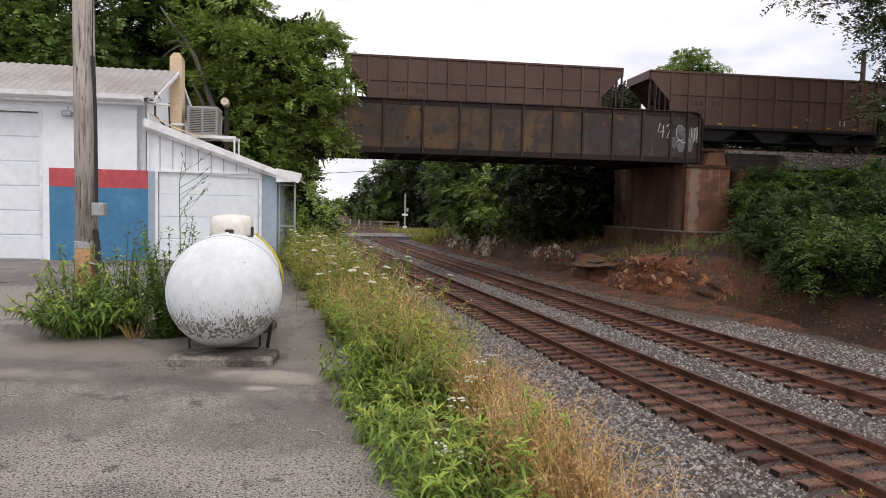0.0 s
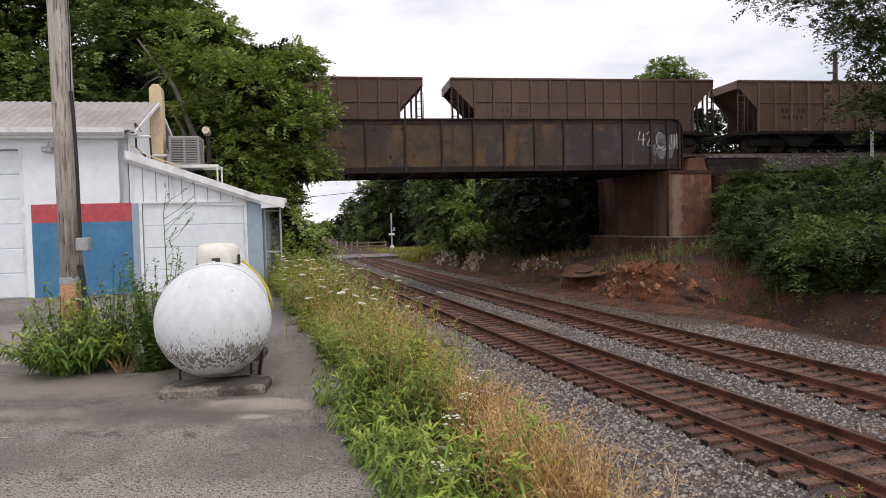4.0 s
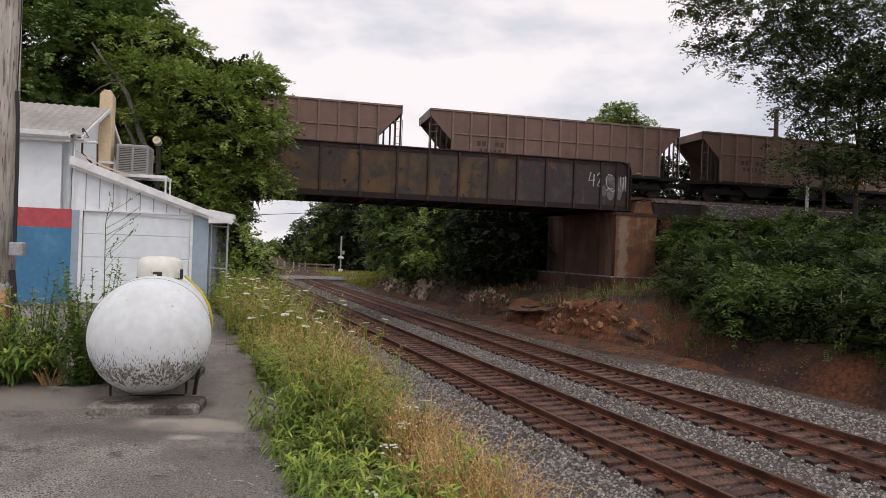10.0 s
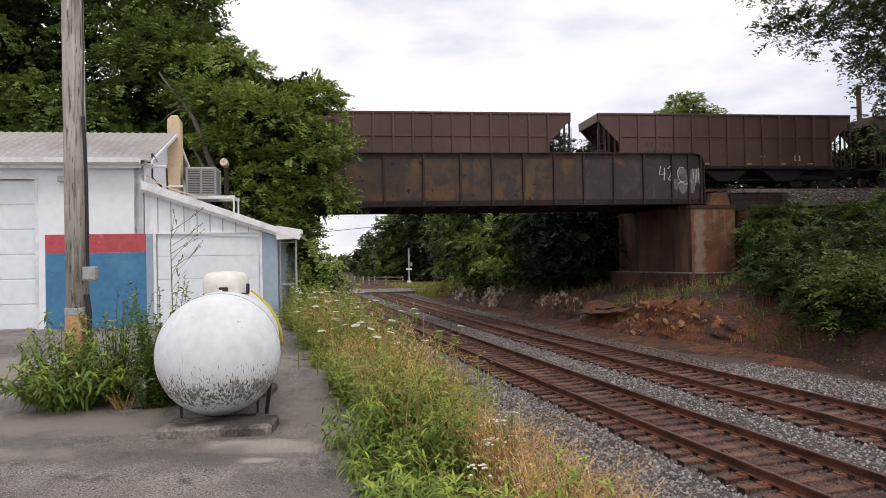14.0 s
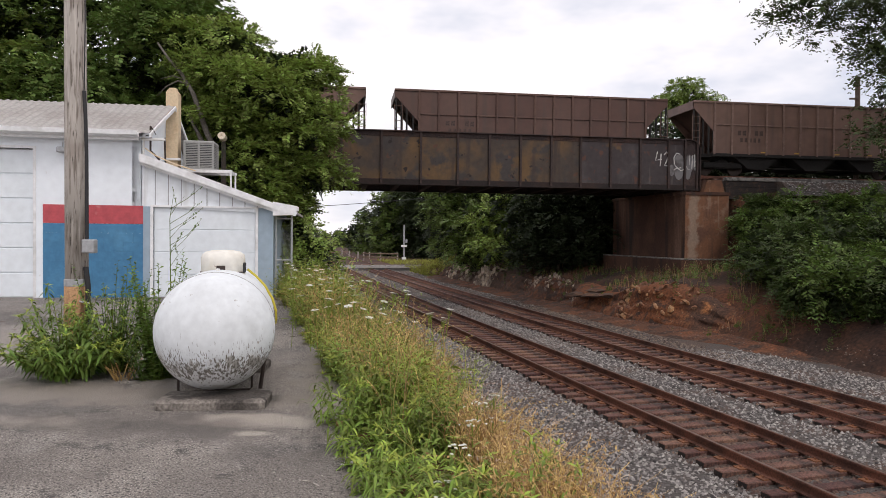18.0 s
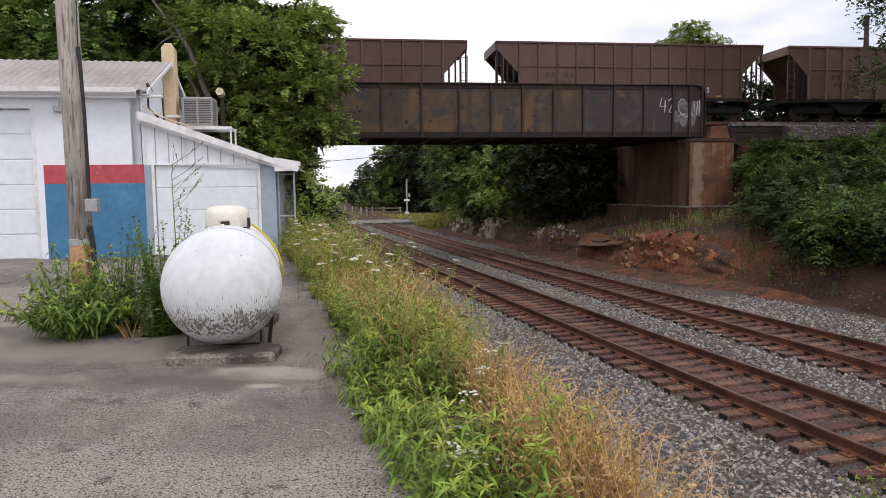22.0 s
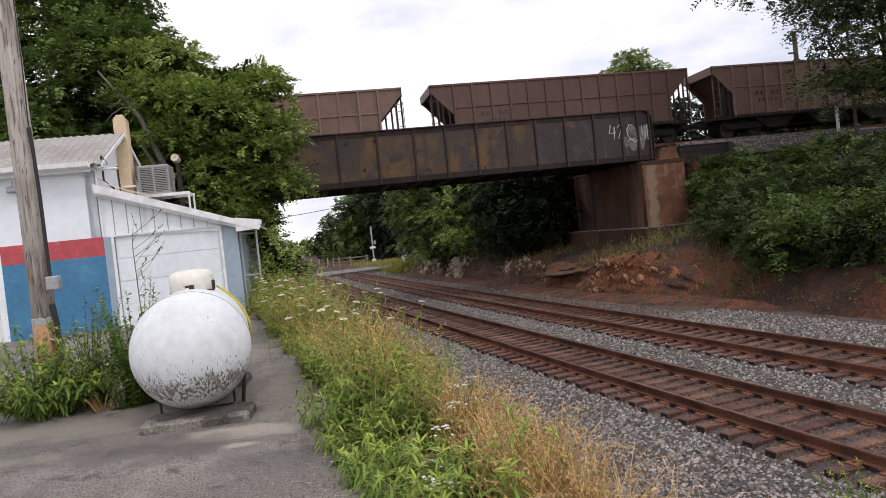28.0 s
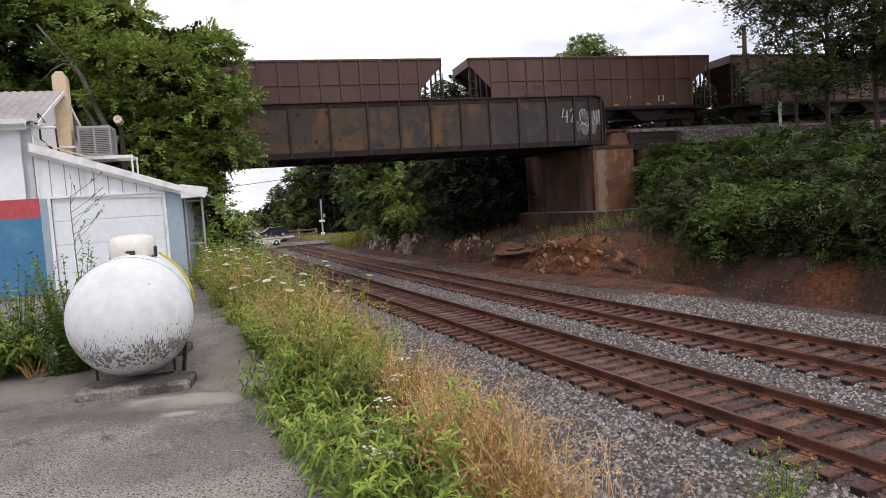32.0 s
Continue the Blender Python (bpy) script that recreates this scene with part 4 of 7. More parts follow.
part("fascia_lower", Geo().prism([(0.1, roofp(0.1) - 0.13), (3.0, roofp(3.0) - 0.13), (3.0, roofp(3.0) - 0.06), (0.1, roofp(0.1) - 0.06)], "y", -0.13, -0.05), M_TRIM, lean)
part("eave_box", Geo().prism([(3.0, 1.88), (3.4, 1.90), (3.4, 1.97), (3.56, 2.0), (3.56, 2.1), (3.0, 2.2)], "y", -0.19, 0.3), M_TRIM, lean)
# chain-link gate at the lean-to's corner
gate = thing("chain_link_gate", "narrow galvanised chain-link gate beside the lean-to", "gate", m=GARAGE @ pose(3.05, 0.1, 0))
for x in (0.0, 0.36):
    part("gate_post", Geo().tube([(x, 0, -0.1), (x, 0, 1.88)], 0.025, 8), M_GALV, gate)
for z in (0.15, 0.85, 1.82):
    part("gate_rail", Geo().tube([(0, 0, z), (0.36, 0, z)], 0.018, 6), M_GALV, gate)
g = Geo()
for k in range(-30, 12):
    a = (0.0, 0, 0.15 + k * 0.06)
    for s in (1, -1):
        pts = []
        for i in range(9):
            x = i * 0.045
            z = 0.9 + k * 0.06 * 1.0 + s * (x - 0.18)
            if 0.15 < z < 1.82:
                pts.append((x, 0, z))
        if len(pts) > 1:
            g.tube([pts[0], pts[-1]], 0.003, 3, False)
tagged(part("mesh_wire", g, M_GALV, gate), kind="stuff")

# chimney, pipes, air conditioner and its stand
chim = thing("chimney", "tall tan block chimney with a clay cap", "chimney", m=GARAGE @ pose(0.25, 2.4, 0))
part("shaft", Geo().box(-0.15, 0.155, -0.18, 0.18, 2.0, 5.06, 0.015), M_BRICKTAN, chim)
part("cap", Geo().prism([(-0.15, 5.06), (0.155, 5.06), (0.10, 5.14), (-0.10, 5.14)], "y", -0.17, 0.17), M_BRICKTAN, chim)
part("flue_tile", Geo().box(-0.09, 0.09, -0.09, 0.09, 5.13, 5.20, 0.01), M_BRICKTAN, chim)
part("flashing", Geo().box(-0.29, 0.24, -0.25, -0.2, 3.32, 3.38, 0.01), M_WHITE, chim)
pipes = thing("conduit_pipes", "white and dark conduit pipes on the gable wall", "pipes", m=GARAGE)
part("pipe", Geo().tube([(0.12, -0.05, 3.55), (0.62, -0.05, 3.55)], 0.03, 8), M_WHITE, pipes)
part("pipe", Geo().tube([(0.3, -0.02, 3.85), (0.3, -0.02, 3.3), (0.5, -0.02, 3.1)], 0.022, 8), M_STEELDARK, pipes)
part("pipe", Geo().tube([(0.6, -0.02, 3.6), (0.62, -0.02, 3.0)], 0.02, 8), M_STEELDARK, pipes)
part("pipe", Geo().tube([(0.16, -0.05, 3.6), (0.16, -0.05, 3.2)], 0.022, 8), M_WHITE, pipes)
part("bracket", Geo().tube([(0.3, -0.02, 3.86), (0.42, -0.02, 3.66), (0.2, -0.02, 3.64)], 0.015, 6), M_STEELDARK, pipes)
part("cable", Geo().tube([(0.2, -0.06, 3.35), (0.4, -0.08, 3.2), (0.8, -0.14, 3.02), (1.3, -0.16, 2.86)], 0.014, 6), M_BRICKTAN, pipes)

stand = thing("equipment_stand", "white slatted metal stand on the lean-to roof", "stand", m=GARAGE @ pose(0.45, 2.5, 0))
for y in (-0.4, 0.4):
    part("beam", Geo().box(0, 1.32, y - 0.02, y + 0.02, 3.02, 3.10), M_TRIM, stand)
    part("leg", Geo().box(1.27, 1.31, y - 0.02, y + 0.02, 2.2, 3.02), M_TRIM, stand)
for k in range(9):
    part("slat", Geo().box(0.85 + k * 0.053, 0.87 + k * 0.053, -0.4, 0.4, 3.04, 3.09), M_TRIM, stand)
ac = thing("air_conditioner", "grey louvred outdoor air conditioner on a stand", "air conditioner", m=GARAGE @ pose(0.93, 2.5, 3.10))
part("core", Geo().box(-0.33, 0.33, -0.33, 0.33, 0.03, 0.66), M_ACDARK, ac)
part("base_pan", Geo().box(-0.37, 0.37, -0.37, 0.37, 0.0, 0.05, 0.01), M_ACGREY, ac)
part("top_cover", Geo().box(-0.38, 0.38, -0.38, 0.38, 0.66, 0.74, 0.02), M_ACGREY, ac)
for x, y in ((-0.35, -0.35), (0.35, -0.35), (0.35, 0.35), (-0.35, 0.35), (0.0, -0.36)):
    part("corner_post", Geo().box(x - 0.025, x + 0.025, y - 0.025, y + 0.025, 0.04, 0.68, 0.005), M_ACGREY, ac)
louv = Geo().box(-0.34, 0.34, -0.365, -0.345, 0, 0.022).mesh("louvre", M_ACGREY)
louv2 = Geo().box(0.345, 0.365, -0.34, 0.34, 0, 0.022).mesh("louvre", M_ACGREY)
for k in range(14):
    part("louvre", louv, parent=ac, m=pose(0, 0, 0.06 + k * 0.044))
    part("louvre", louv2, parent=ac, m=pose(0, 0, 0.06 + k * 0.044))


# ---- propane tank on its slab ----
slab = thing("concrete_slab", "small stained concrete slab under the tank", "slab", m=pose(-1.92, 5.86, 0, 0, 0, 4))
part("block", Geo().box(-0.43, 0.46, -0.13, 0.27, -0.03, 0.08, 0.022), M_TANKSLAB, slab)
slab2 = copy_thing(slab, pose(-2.32, 7.4, 0, 0, 0, 4))
TANK = pose(-1.975, 6.12, 0.604, 0, 0, 14.5)
tank = thing("propane_tank", "white horizontal propane tank with flaking paint underneath", "propane tank", m=TANK)
R, CL = 0.508, 1.55
prof = [(0.012, -0.44)] + [(R * math.sin(radians(a)), -0.44 * math.cos(radians(a))) for a in range(6, 91, 6)] + [(R, CL * k / 6) for k in range(1, 7)] + [(R * math.cos(radians(a)), CL + 0.44 * math.sin(radians(a))) for a in range(6, 85, 6)] + [(0.012, CL + 0.44)]
part("shell", Geo().lathe(prof, 64, axis="y"), M_TANK, tank, "white enamel with grey flaking belly", smooth=True)
dome = part("dome", Geo().lathe([(0.208, 0.42), (0.208, 0.605), (0.198, 0.648), (0.165, 0.673), (0.10, 0.688), (0.012, 0.692)], 40, (0.02, 0.75, 0)), M_DOME, tank, "yellowed white valve dome", smooth=True)
part("dome_seam", Geo().lathe([(0.213, 0.47), (0.213, 0.482)], 40, (0.02, 0.75, 0)), M_STEELDARK, dome)
part("latch", Geo().box(-0.03, 0.05, 0.515, 0.545, 0.50, 0.545, 0.005), M_STEELDARK, dome)
part("opening", Geo().box(0.185, 0.235, 0.66, 0.80, 0.47, 0.57, 0.01), M_CABLE, dome)
part("weld_seam", Geo().lathe([(R + 0.0005, 0.0), (R + 0.004, 0.004), (R + 0.004, 0.012), (R + 0.0005, 0.016)], 64, (0, 0.02, 0), "y"), M_SEAM, tank, "grey weld seam round the shell")
part("lifting_lug", Geo().box(-0.015, 0.015, 0.28, 0.31, 0.42, 0.53, 0.004), M_WHITE, tank)
hose = [(0.25, 0.75, 0.50), (0.33, 0.78, 0.43), (0.42, 0.8, 0.33), (0.49, 0.82, 0.2), (0.525, 0.84, 0.08), (0.53, 0.9, -0.02), (0.525, 1.1, -0.08), (0.52, 1.4, -0.1)]
part("gas_hose", Geo().tube(hose, 0.012, 8), M_HOSE, tank, "yellow gas hose")
for y in (0.05, 1.4):
    part("leg_bar", Geo().tube([(-0.31, y, -0.38), (-0.31, y, -0.52), (-0.29, y, -0.54), (0.29, y, -0.54), (0.31, y, -0.52), (0.31, y, -0.38)], 0.012, 6), M_STEELDARK, tank)
part("foot_bar", Geo().box(-0.27, 0.27, -0.09, -0.05, -0.555, -0.538, 0.003), M_STEELDARK, tank)
part("drain_pipe", Geo().tube([(0.42, 0.35, -0.3), (0.38, 0.35, -0.60)], 0.018, 8), M_STEELDARK, tank)

# ---- utility pole ----
pole = thing("utility_pole", "grey weathered timber utility pole with a brown repaired base", "utility pole", m=pose(-4.84, 9.2, 0))
part("shaft", Geo().tube([(0, 0, 0.78), (-0.01, 0, 2.5), (-0.03, 0, 5.0), (-0.06, 0, 8.5)], [0.142, 0.138, 0.128, 0.115], 20), M_POLE, pole, smooth=True)
part("base", Geo().tube([(0, 0, -0.2), (0.0, 0, 0.4), (0, 0, 0.80)], [0.158, 0.155, 0.152], 20), M_POLELOW, pole, "brown stained pole base", smooth=True)
part("band", Geo().lathe([(0.149, 0.74), (0.155, 0.745), (0.155, 0.83), (0.149, 0.835)], 20), M_GALV, pole)
part("conduit", Geo().tube([(0.175, -0.08, 1.35), (0.17, -0.08, 2.4), (0.155, -0.08, 3.0), (0.13, -0.07, 3.3)], 0.024, 8), M_CABLE, pole, "black cable guard")
part("service_wire", Geo().tube([(0.13, -0.07, 3.28), (0.14, -0.06, 4.2), (0.12, -0.06, 6.0), (0.1, -0.05, 8.4)], 0.008, 5), M_CABLE, pole)
part("conduit_low", Geo().tube([(0.19, -0.08, -0.05), (0.19, -0.08, 0.75), (0.16, -0.08, 1.0)], 0.035, 8), M_CABLE, pole)
box = part("meter_box", Geo().box(0.14, 0.30, -0.16, -0.04, 1.18, 1.36, 0.012), M_GALV, pole, "small grey service box")
part("cover", Geo().box(0.155, 0.285, -0.168, -0.16, 1.195, 1.345, 0.003), M_GALV, box)
part("strap", Geo().tube([(0.1, -0.12, 0.55), (0.24, -0.12, 0.52)], 0.012, 6), M_GALV, pole)


# ---- coal hoppers ----
CAR_L, CAR_P = 14.65, 16.1


def hopper(ribs, paint, rib_paint):
    """One open hopper car: origin at its middle on the rail head, length along x."""
    car = thing("hopper_car", "rusty brown steel coal hopper car with ribbed sides", "railway car", group="coal train")
    h = CAR_L / 2
    side = [(-h, 3.92), (h, 3.92), (h, 3.62), (h - 1.2, 2.35), (h - 1.2, 1.05), (-h + 1.2, 1.05), (-h + 1.2, 2.35), (-h, 3.62)]
    for y in (-1.50, 1.46):
        sh = part("side_sheet", Geo().prism(side, "y", y, y + 0.04), paint, car)
        part("top_chord", Geo().box(-h, h, y - 0.05, y + 0.09, 3.86, 3.97, 0.015), rib_paint, car)
        part("side_sill", Geo().box(-h + 1.15, h - 1.15, y - 0.05, y + 0.09, 0.98, 1.16, 0.015), M_CARDARK, car)
    n = ribs
    rib = Geo().box(-0.055, 0.055, -1.575, -1.50, 1.1, 3.88, 0.012).mesh("rib", rib_paint)
    for k in range(n):
        x = -h + 1.25 + k * (2 * h - 2.5) / (n - 1)
        part("rib", rib, parent=car, m=pose(x, 0, 0))
    step = (2 * h - 2.5) / (n - 1)
    rail_piece = Geo().box(0.06, step - 0.06, -1.545, -1.50, 2.68, 2.75, 0.01).mesh("side_rail", rib_paint)
    for k in range(n - 1):
        part("side_rail", rail_piece, parent=car, m=pose(-h + 1.25 + k * step, 0, 0))
    for sgn in (-1, 1):
        slope = [(sgn * h, 3.85), (sgn * (h - 0.06), 3.9), (sgn * (h - 3.4), 1.3), (sgn * (h - 3.3), 1.15)]
        part("slope_sheet", Geo().prism(slope, "y", -1.46, 1.46), paint, car)
        part("end_plate", Geo().box(min(sgn * (h - 0.05), sgn * h), max(sgn * (h - 0.05), sgn * h), -1.5, 1.5, 3.5, 3.95), paint, car)
        gus = [(sgn * (h - 1.2), 3.0), (sgn * (h - 1.2), 1.1), (sgn * (h - 1.75), 1.1), (sgn * (h - 1.75), 3.1)]
        part("end_gusset", Geo().prism(gus, "y", -1.42, -1.38), M_CARDARK, car)
        for x in (0.08, 0.35, 0.62, 0.95):
            part("end_post", Geo().box(sgn * (h - x) - 0.045, sgn * (h - x) + 0.045, -1.49, -1.43, 1.05, 3.64 - max(0, x - 0.05) * 1.0, 0.006), M_CARDARK, car)
        part("ladder", ladder_geo(sgn * (h - 0.2)), rib_paint, car)
        part("end_sill", Geo().box(sgn * (h - 0.7) - 0.7, sgn * (h - 0.7) + 0.7, -1.45, 1.45, 0.95, 1.12), M_CARDARK, car)
        part("coupler", Geo().box(sgn * (h + 0.3) - 0.5, sgn * (h + 0.3) + 0.5, -0.13, 0.13, 0.75, 1.0, 0.03), M_CARDARK, car)
        bogie = part("truck", Geo().box(sgn * (h - 2.0) - 1.15, sgn * (h - 2.0) + 1.15, -1.12, -0.98, 0.38, 0.72, 0.06).box(sgn * (h - 2.0) - 0.25, sgn * (h - 2.0) + 0.25, -1.1, 1.1, 0.45, 0.85), M_CARDARK, car)
        for dx in (-0.89, 0.89):
            part("wheel", Geo().lathe([(0.42, -0.80), (0.46, -0.78), (0.42, -0.66), (0.30, -0.70)], 16, (sgn * (h - 2.0) + dx, 0, 0.44), "y"), M_STEELDARK, bogie)
    for k in (-1, 0, 1):
        bay = [(k * 3.4 - 1.6, 1.15), (k * 3.4 + 1.6, 1.15), (k * 3.4 + 0.5, 0.35), (k * 3.4 - 0.5, 0.35)]
        part("hopper_bay", Geo().prism(bay, "y", -1.3, 1.3), M_CARDARK, car)
    part("centre_sill", Geo().box(-h, h, -0.32, 0.32, 0.62, 1.1, 0.02), M_CARDARK, car)
    part("brake_rigging", Geo().box(-h + 3.0, h - 3.0, -0.9, -0.82, 0.42, 0.50).box(-h + 3.0, h - 3.0, 0.82, 0.9, 0.42, 0.50).box(-0.4, 0.4, -1.1, -0.7, 0.5, 0.95, 0.05), M_CARDARK, car)
    part("floor", Geo().box(-h + 3.3, h - 3.3, -1.44, 1.44, 1.18, 1.3), M_CARDARK, car)
    for x in (-3.2, -1.2, 1.2, 3.2, 4.8):
        part("reflector", Geo().box(x - 0.16, x + 0.16, -1.56, -1.552, 1.22, 1.29), M_YELLOW, car)
    big = Geo().box(0, 0.20, -1.504, -1.5, 2.16, 2.42).mesh("letter_bar", M_MARK)
    small = Geo().box(0, 0.14, -1.504, -1.5, 1.80, 2.02).mesh("letter_bar", M_MARK)
    for x in (-4.7, -4.42, -3.7, -3.42):
        part("letter_bar", big, parent=car, m=pose(x, 0, 0), label="faded dark reporting mark")
    for k in range(5):
        part("letter_bar", small, parent=car, m=pose(-4.55 + k * 0.26, 0, 0))
    part("data_panel", Geo().box(3.9, 4.25, -1.506, -1.5, 1.42, 1.72), M_GRAFFITI, car, "small white stencilled data panel")
    part("data_panel", Geo().box(3.96, 4.19, -1.509, -1.506, 1.48, 1.66), M_MARK, car)
    part("data_panel", Geo().box(1.9, 2.15, -1.506, -1.5, 1.62, 1.72), M_GRAFFITI, car)
    return car


def ladder_geo(x):
    g = Geo().box(x - 0.22, x - 0.19, -1.525, -1.485, 1.1, 3.2).box(x + 0.19, x + 0.22, -1.525, -1.485, 1.1, 3.2)
    for k in range(6):
        g.box(x - 0.2, x + 0.2, -1.52, -1.49, 1.2 + k * 0.38, 1.225 + k * 0.38)
    return g


CARS = []
base_a, base_b = hopper(13, M_CAR, M_CARRIB), hopper(13, M_CARGREY, M_CARGREYRIB)
# numbers of the cars that take the paler paint
PALE_CARS = {4, 7, 9, 10, 11, 16, 18, 19, 22, 24, 26}
for i in range(31):
    src = base_b if i in PALE_CARS else base_a
    if src is base_a and not any(c is base_a for c in CARS):
        CARS.append(base_a)
    elif src is base_b and not any(c is base_b for c in CARS):
        CARS.append(base_b)
    else:
        CARS.append(copy_thing(src, Matrix()))


# sprayed tags along the foot of one car
tag = [[(-4.5, 1.3), (-4.45, 1.85), (-4.3, 1.5), (-4.2, 1.9), (-4.15, 1.3)], [(-4.0, 1.35), (-4.0, 1.9), (-3.8, 1.6)], [(-3.65, 1.3), (-3.6, 1.95), (-3.4, 1.4), (-3.3, 1.95), (-3.25, 1.3)], [(-3.1, 1.35), (-3.05, 1.9)]]
part("graffiti", strokes(tag, 0.03, -1.57), M_GRAFFITI, CARS[11], "white sprayed scrawl")
for x0, x1, z1 in ((-2.2, -1.3, 1.75), (-1.1, -0.1, 1.82), (0.2, 0.9, 1.72), (1.3, 2.4, 1.8)):
    part("graffiti_fill", Geo().box(x0, x1, -1.512, -1.5, 1.3, z1, 0.004), M_GRAFFILL, CARS[11], "faded pale sprayed block")


def train_s(t):
    """Place along the bridge of the front end of the first car's follower, in metres."""
    return -0.08 + 13.44 * t - 0.009 * (t - 16) ** 2


def motions():
    times = [0, 1 / 30, 2 / 30] + [0.5 * k for k in range(1, 64)] + [32 - 2 / 30, 32 - 1 / 30, 32]
    for i, car in enumerate(CARS):
        rows = []
        for t in times:
            s = train_s(t) + (2 - i) * CAR_P - CAR_L / 2
            rows.append((t, BRIDGE @ pose(s, 2.6, UPPER_RAIL)))
        walk(car, rows)
    walk(truck, [(t, ROADM @ pose(truck_front(t), 0, 0.06)) for t in times])


# ---- foliage builders ----
rng = np.random.default_rng(7)


def unit(v):
    return v / np.maximum(np.linalg.norm(v, axis=1, keepdims=True), 1e-6)


def fronds(P, D, L, pairs, leaf, width, droop=0.25, spread=0.6):
    """Leaflets in pairs along stems that start at P and run along D: vertices and faces of four corners."""
    n = len(P)
    D = unit(D)
    S = unit(np.cross(D, np.array([0, 0, 1.0]) + rng.normal(0, 0.25, (n, 3))))
    Nn = np.cross(S, D)
    out = []
    for j in range(pairs):
        s = (j + 0.7) / pairs
        base = P + D * (L * s)[:, None]
        base = base - np.array([0, 0, 1.0]) * (droop * L * s * s)[:, None]
        size = leaf * (1.05 - 0.45 * s) * rng.uniform(0.75, 1.25, n)
        for sd in (-1, 1):
            a = unit(S * sd + D * spread + Nn * rng.normal(0, 0.3, (n, 1)) - np.array([0, 0, 0.22]))
            b = unit(np.cross(a, Nn + rng.normal(0, 0.25, (n, 3))))
            mid = base + a * (size * 0.45)[:, None]
            w = (width * size / leaf)[:, None]
            out.append(np.stack([base, mid + b * w, base + a * size[:, None], mid - b * w], 1))
    V = np.concatenate(out).reshape(-1, 3)
    F = np.arange(len(V)).reshape(-1, 4)
    return V, F


def blades(P, H, lean, width, curl=0.35):
    """Grass blades of two quads each: they rise, lean and bend over."""
    n = len(P)
    a = rng.uniform(0, 2 * np.pi, n)
    out = np.stack([np.cos(a), np.sin(a), 0 * a], 1)
    side = np.stack([-np.sin(a), np.cos(a), 0 * a], 1)
    up = np.array([0, 0, 1.0])
    le = (lean * rng.uniform(0.3, 1.3, n))[:, None]
    p1 = P + up * (H * 0.55)[:, None] + out * le * (H * 0.35)[:, None]
    p2 = P + up * (H * (1 - curl * 0.3))[:, None] + out * le * (H * 0.95)[:, None]
    w = (width * rng.uniform(0.7, 1.3, n))[:, None]
    V = np.stack([P - side * w, P + side * w, p1 + side * w * 0.8, p1 - side * w * 0.8, p2 + side * w * 0.15, p2 - side * w * 0.15], 1).reshape(-1, 3)
    i = np.arange(n)[:, None] * 6
    F = np.concatenate([i + np.array([[0, 1, 2, 3]]), i + np.array([[3, 2, 4, 5]])])
    return V, F


def leafy(P, D, L, count, leaf, width, rise=0.45):
    """Narrow bent leaves set round stems that start at P and run along D."""
    D = unit(D)
    up = np.array([0, 0, 1.0])
    out = []
    n = len(P)
    for j in range(count):
        s = (j + 0.6) / count
        base = P + D * (L * s)[:, None] - up * (0.10 * L * s * s)[:, None]
        a = j * 2.4 + rng.uniform(-0.5, 0.5, n) + P[:, 0] * 37.0
        o = np.stack([np.cos(a), np.sin(a), 0 * a], 1)
        sd = np.stack([-np.sin(a), np.cos(a), 0 * a], 1) + up * rng.normal(0, 0.3, (n, 1))
        ln = (leaf * (1.15 - 0.5 * s) * rng.uniform(0.7, 1.25, n))[:, None]
        rs = (rise + 0.5 * (s - 0.5) + rng.normal(0, 0.18, n))[:, None]
        w = width * ln / leaf
        p1 = base + o * ln * 0.42 + up * ln * rs * 0.5
        p2 = base + o * ln * 0.95 + up * ln * (rs * 0.7 - 0.12)
        out.append(np.stack([base - sd * w * 0.3, base + sd * w * 0.3, p1 + sd * w, p1 - sd * w, p2 + sd * w * 0.08, p2 - sd * w * 0.08], 1))
    V = np.concatenate(out).reshape(-1, 3)
    i = np.arange(len(V) // 6)[:, None] * 6
    return V, np.concatenate([i + np.array([[0, 1, 2, 3]]), i + np.array([[3, 2, 4, 5]])])


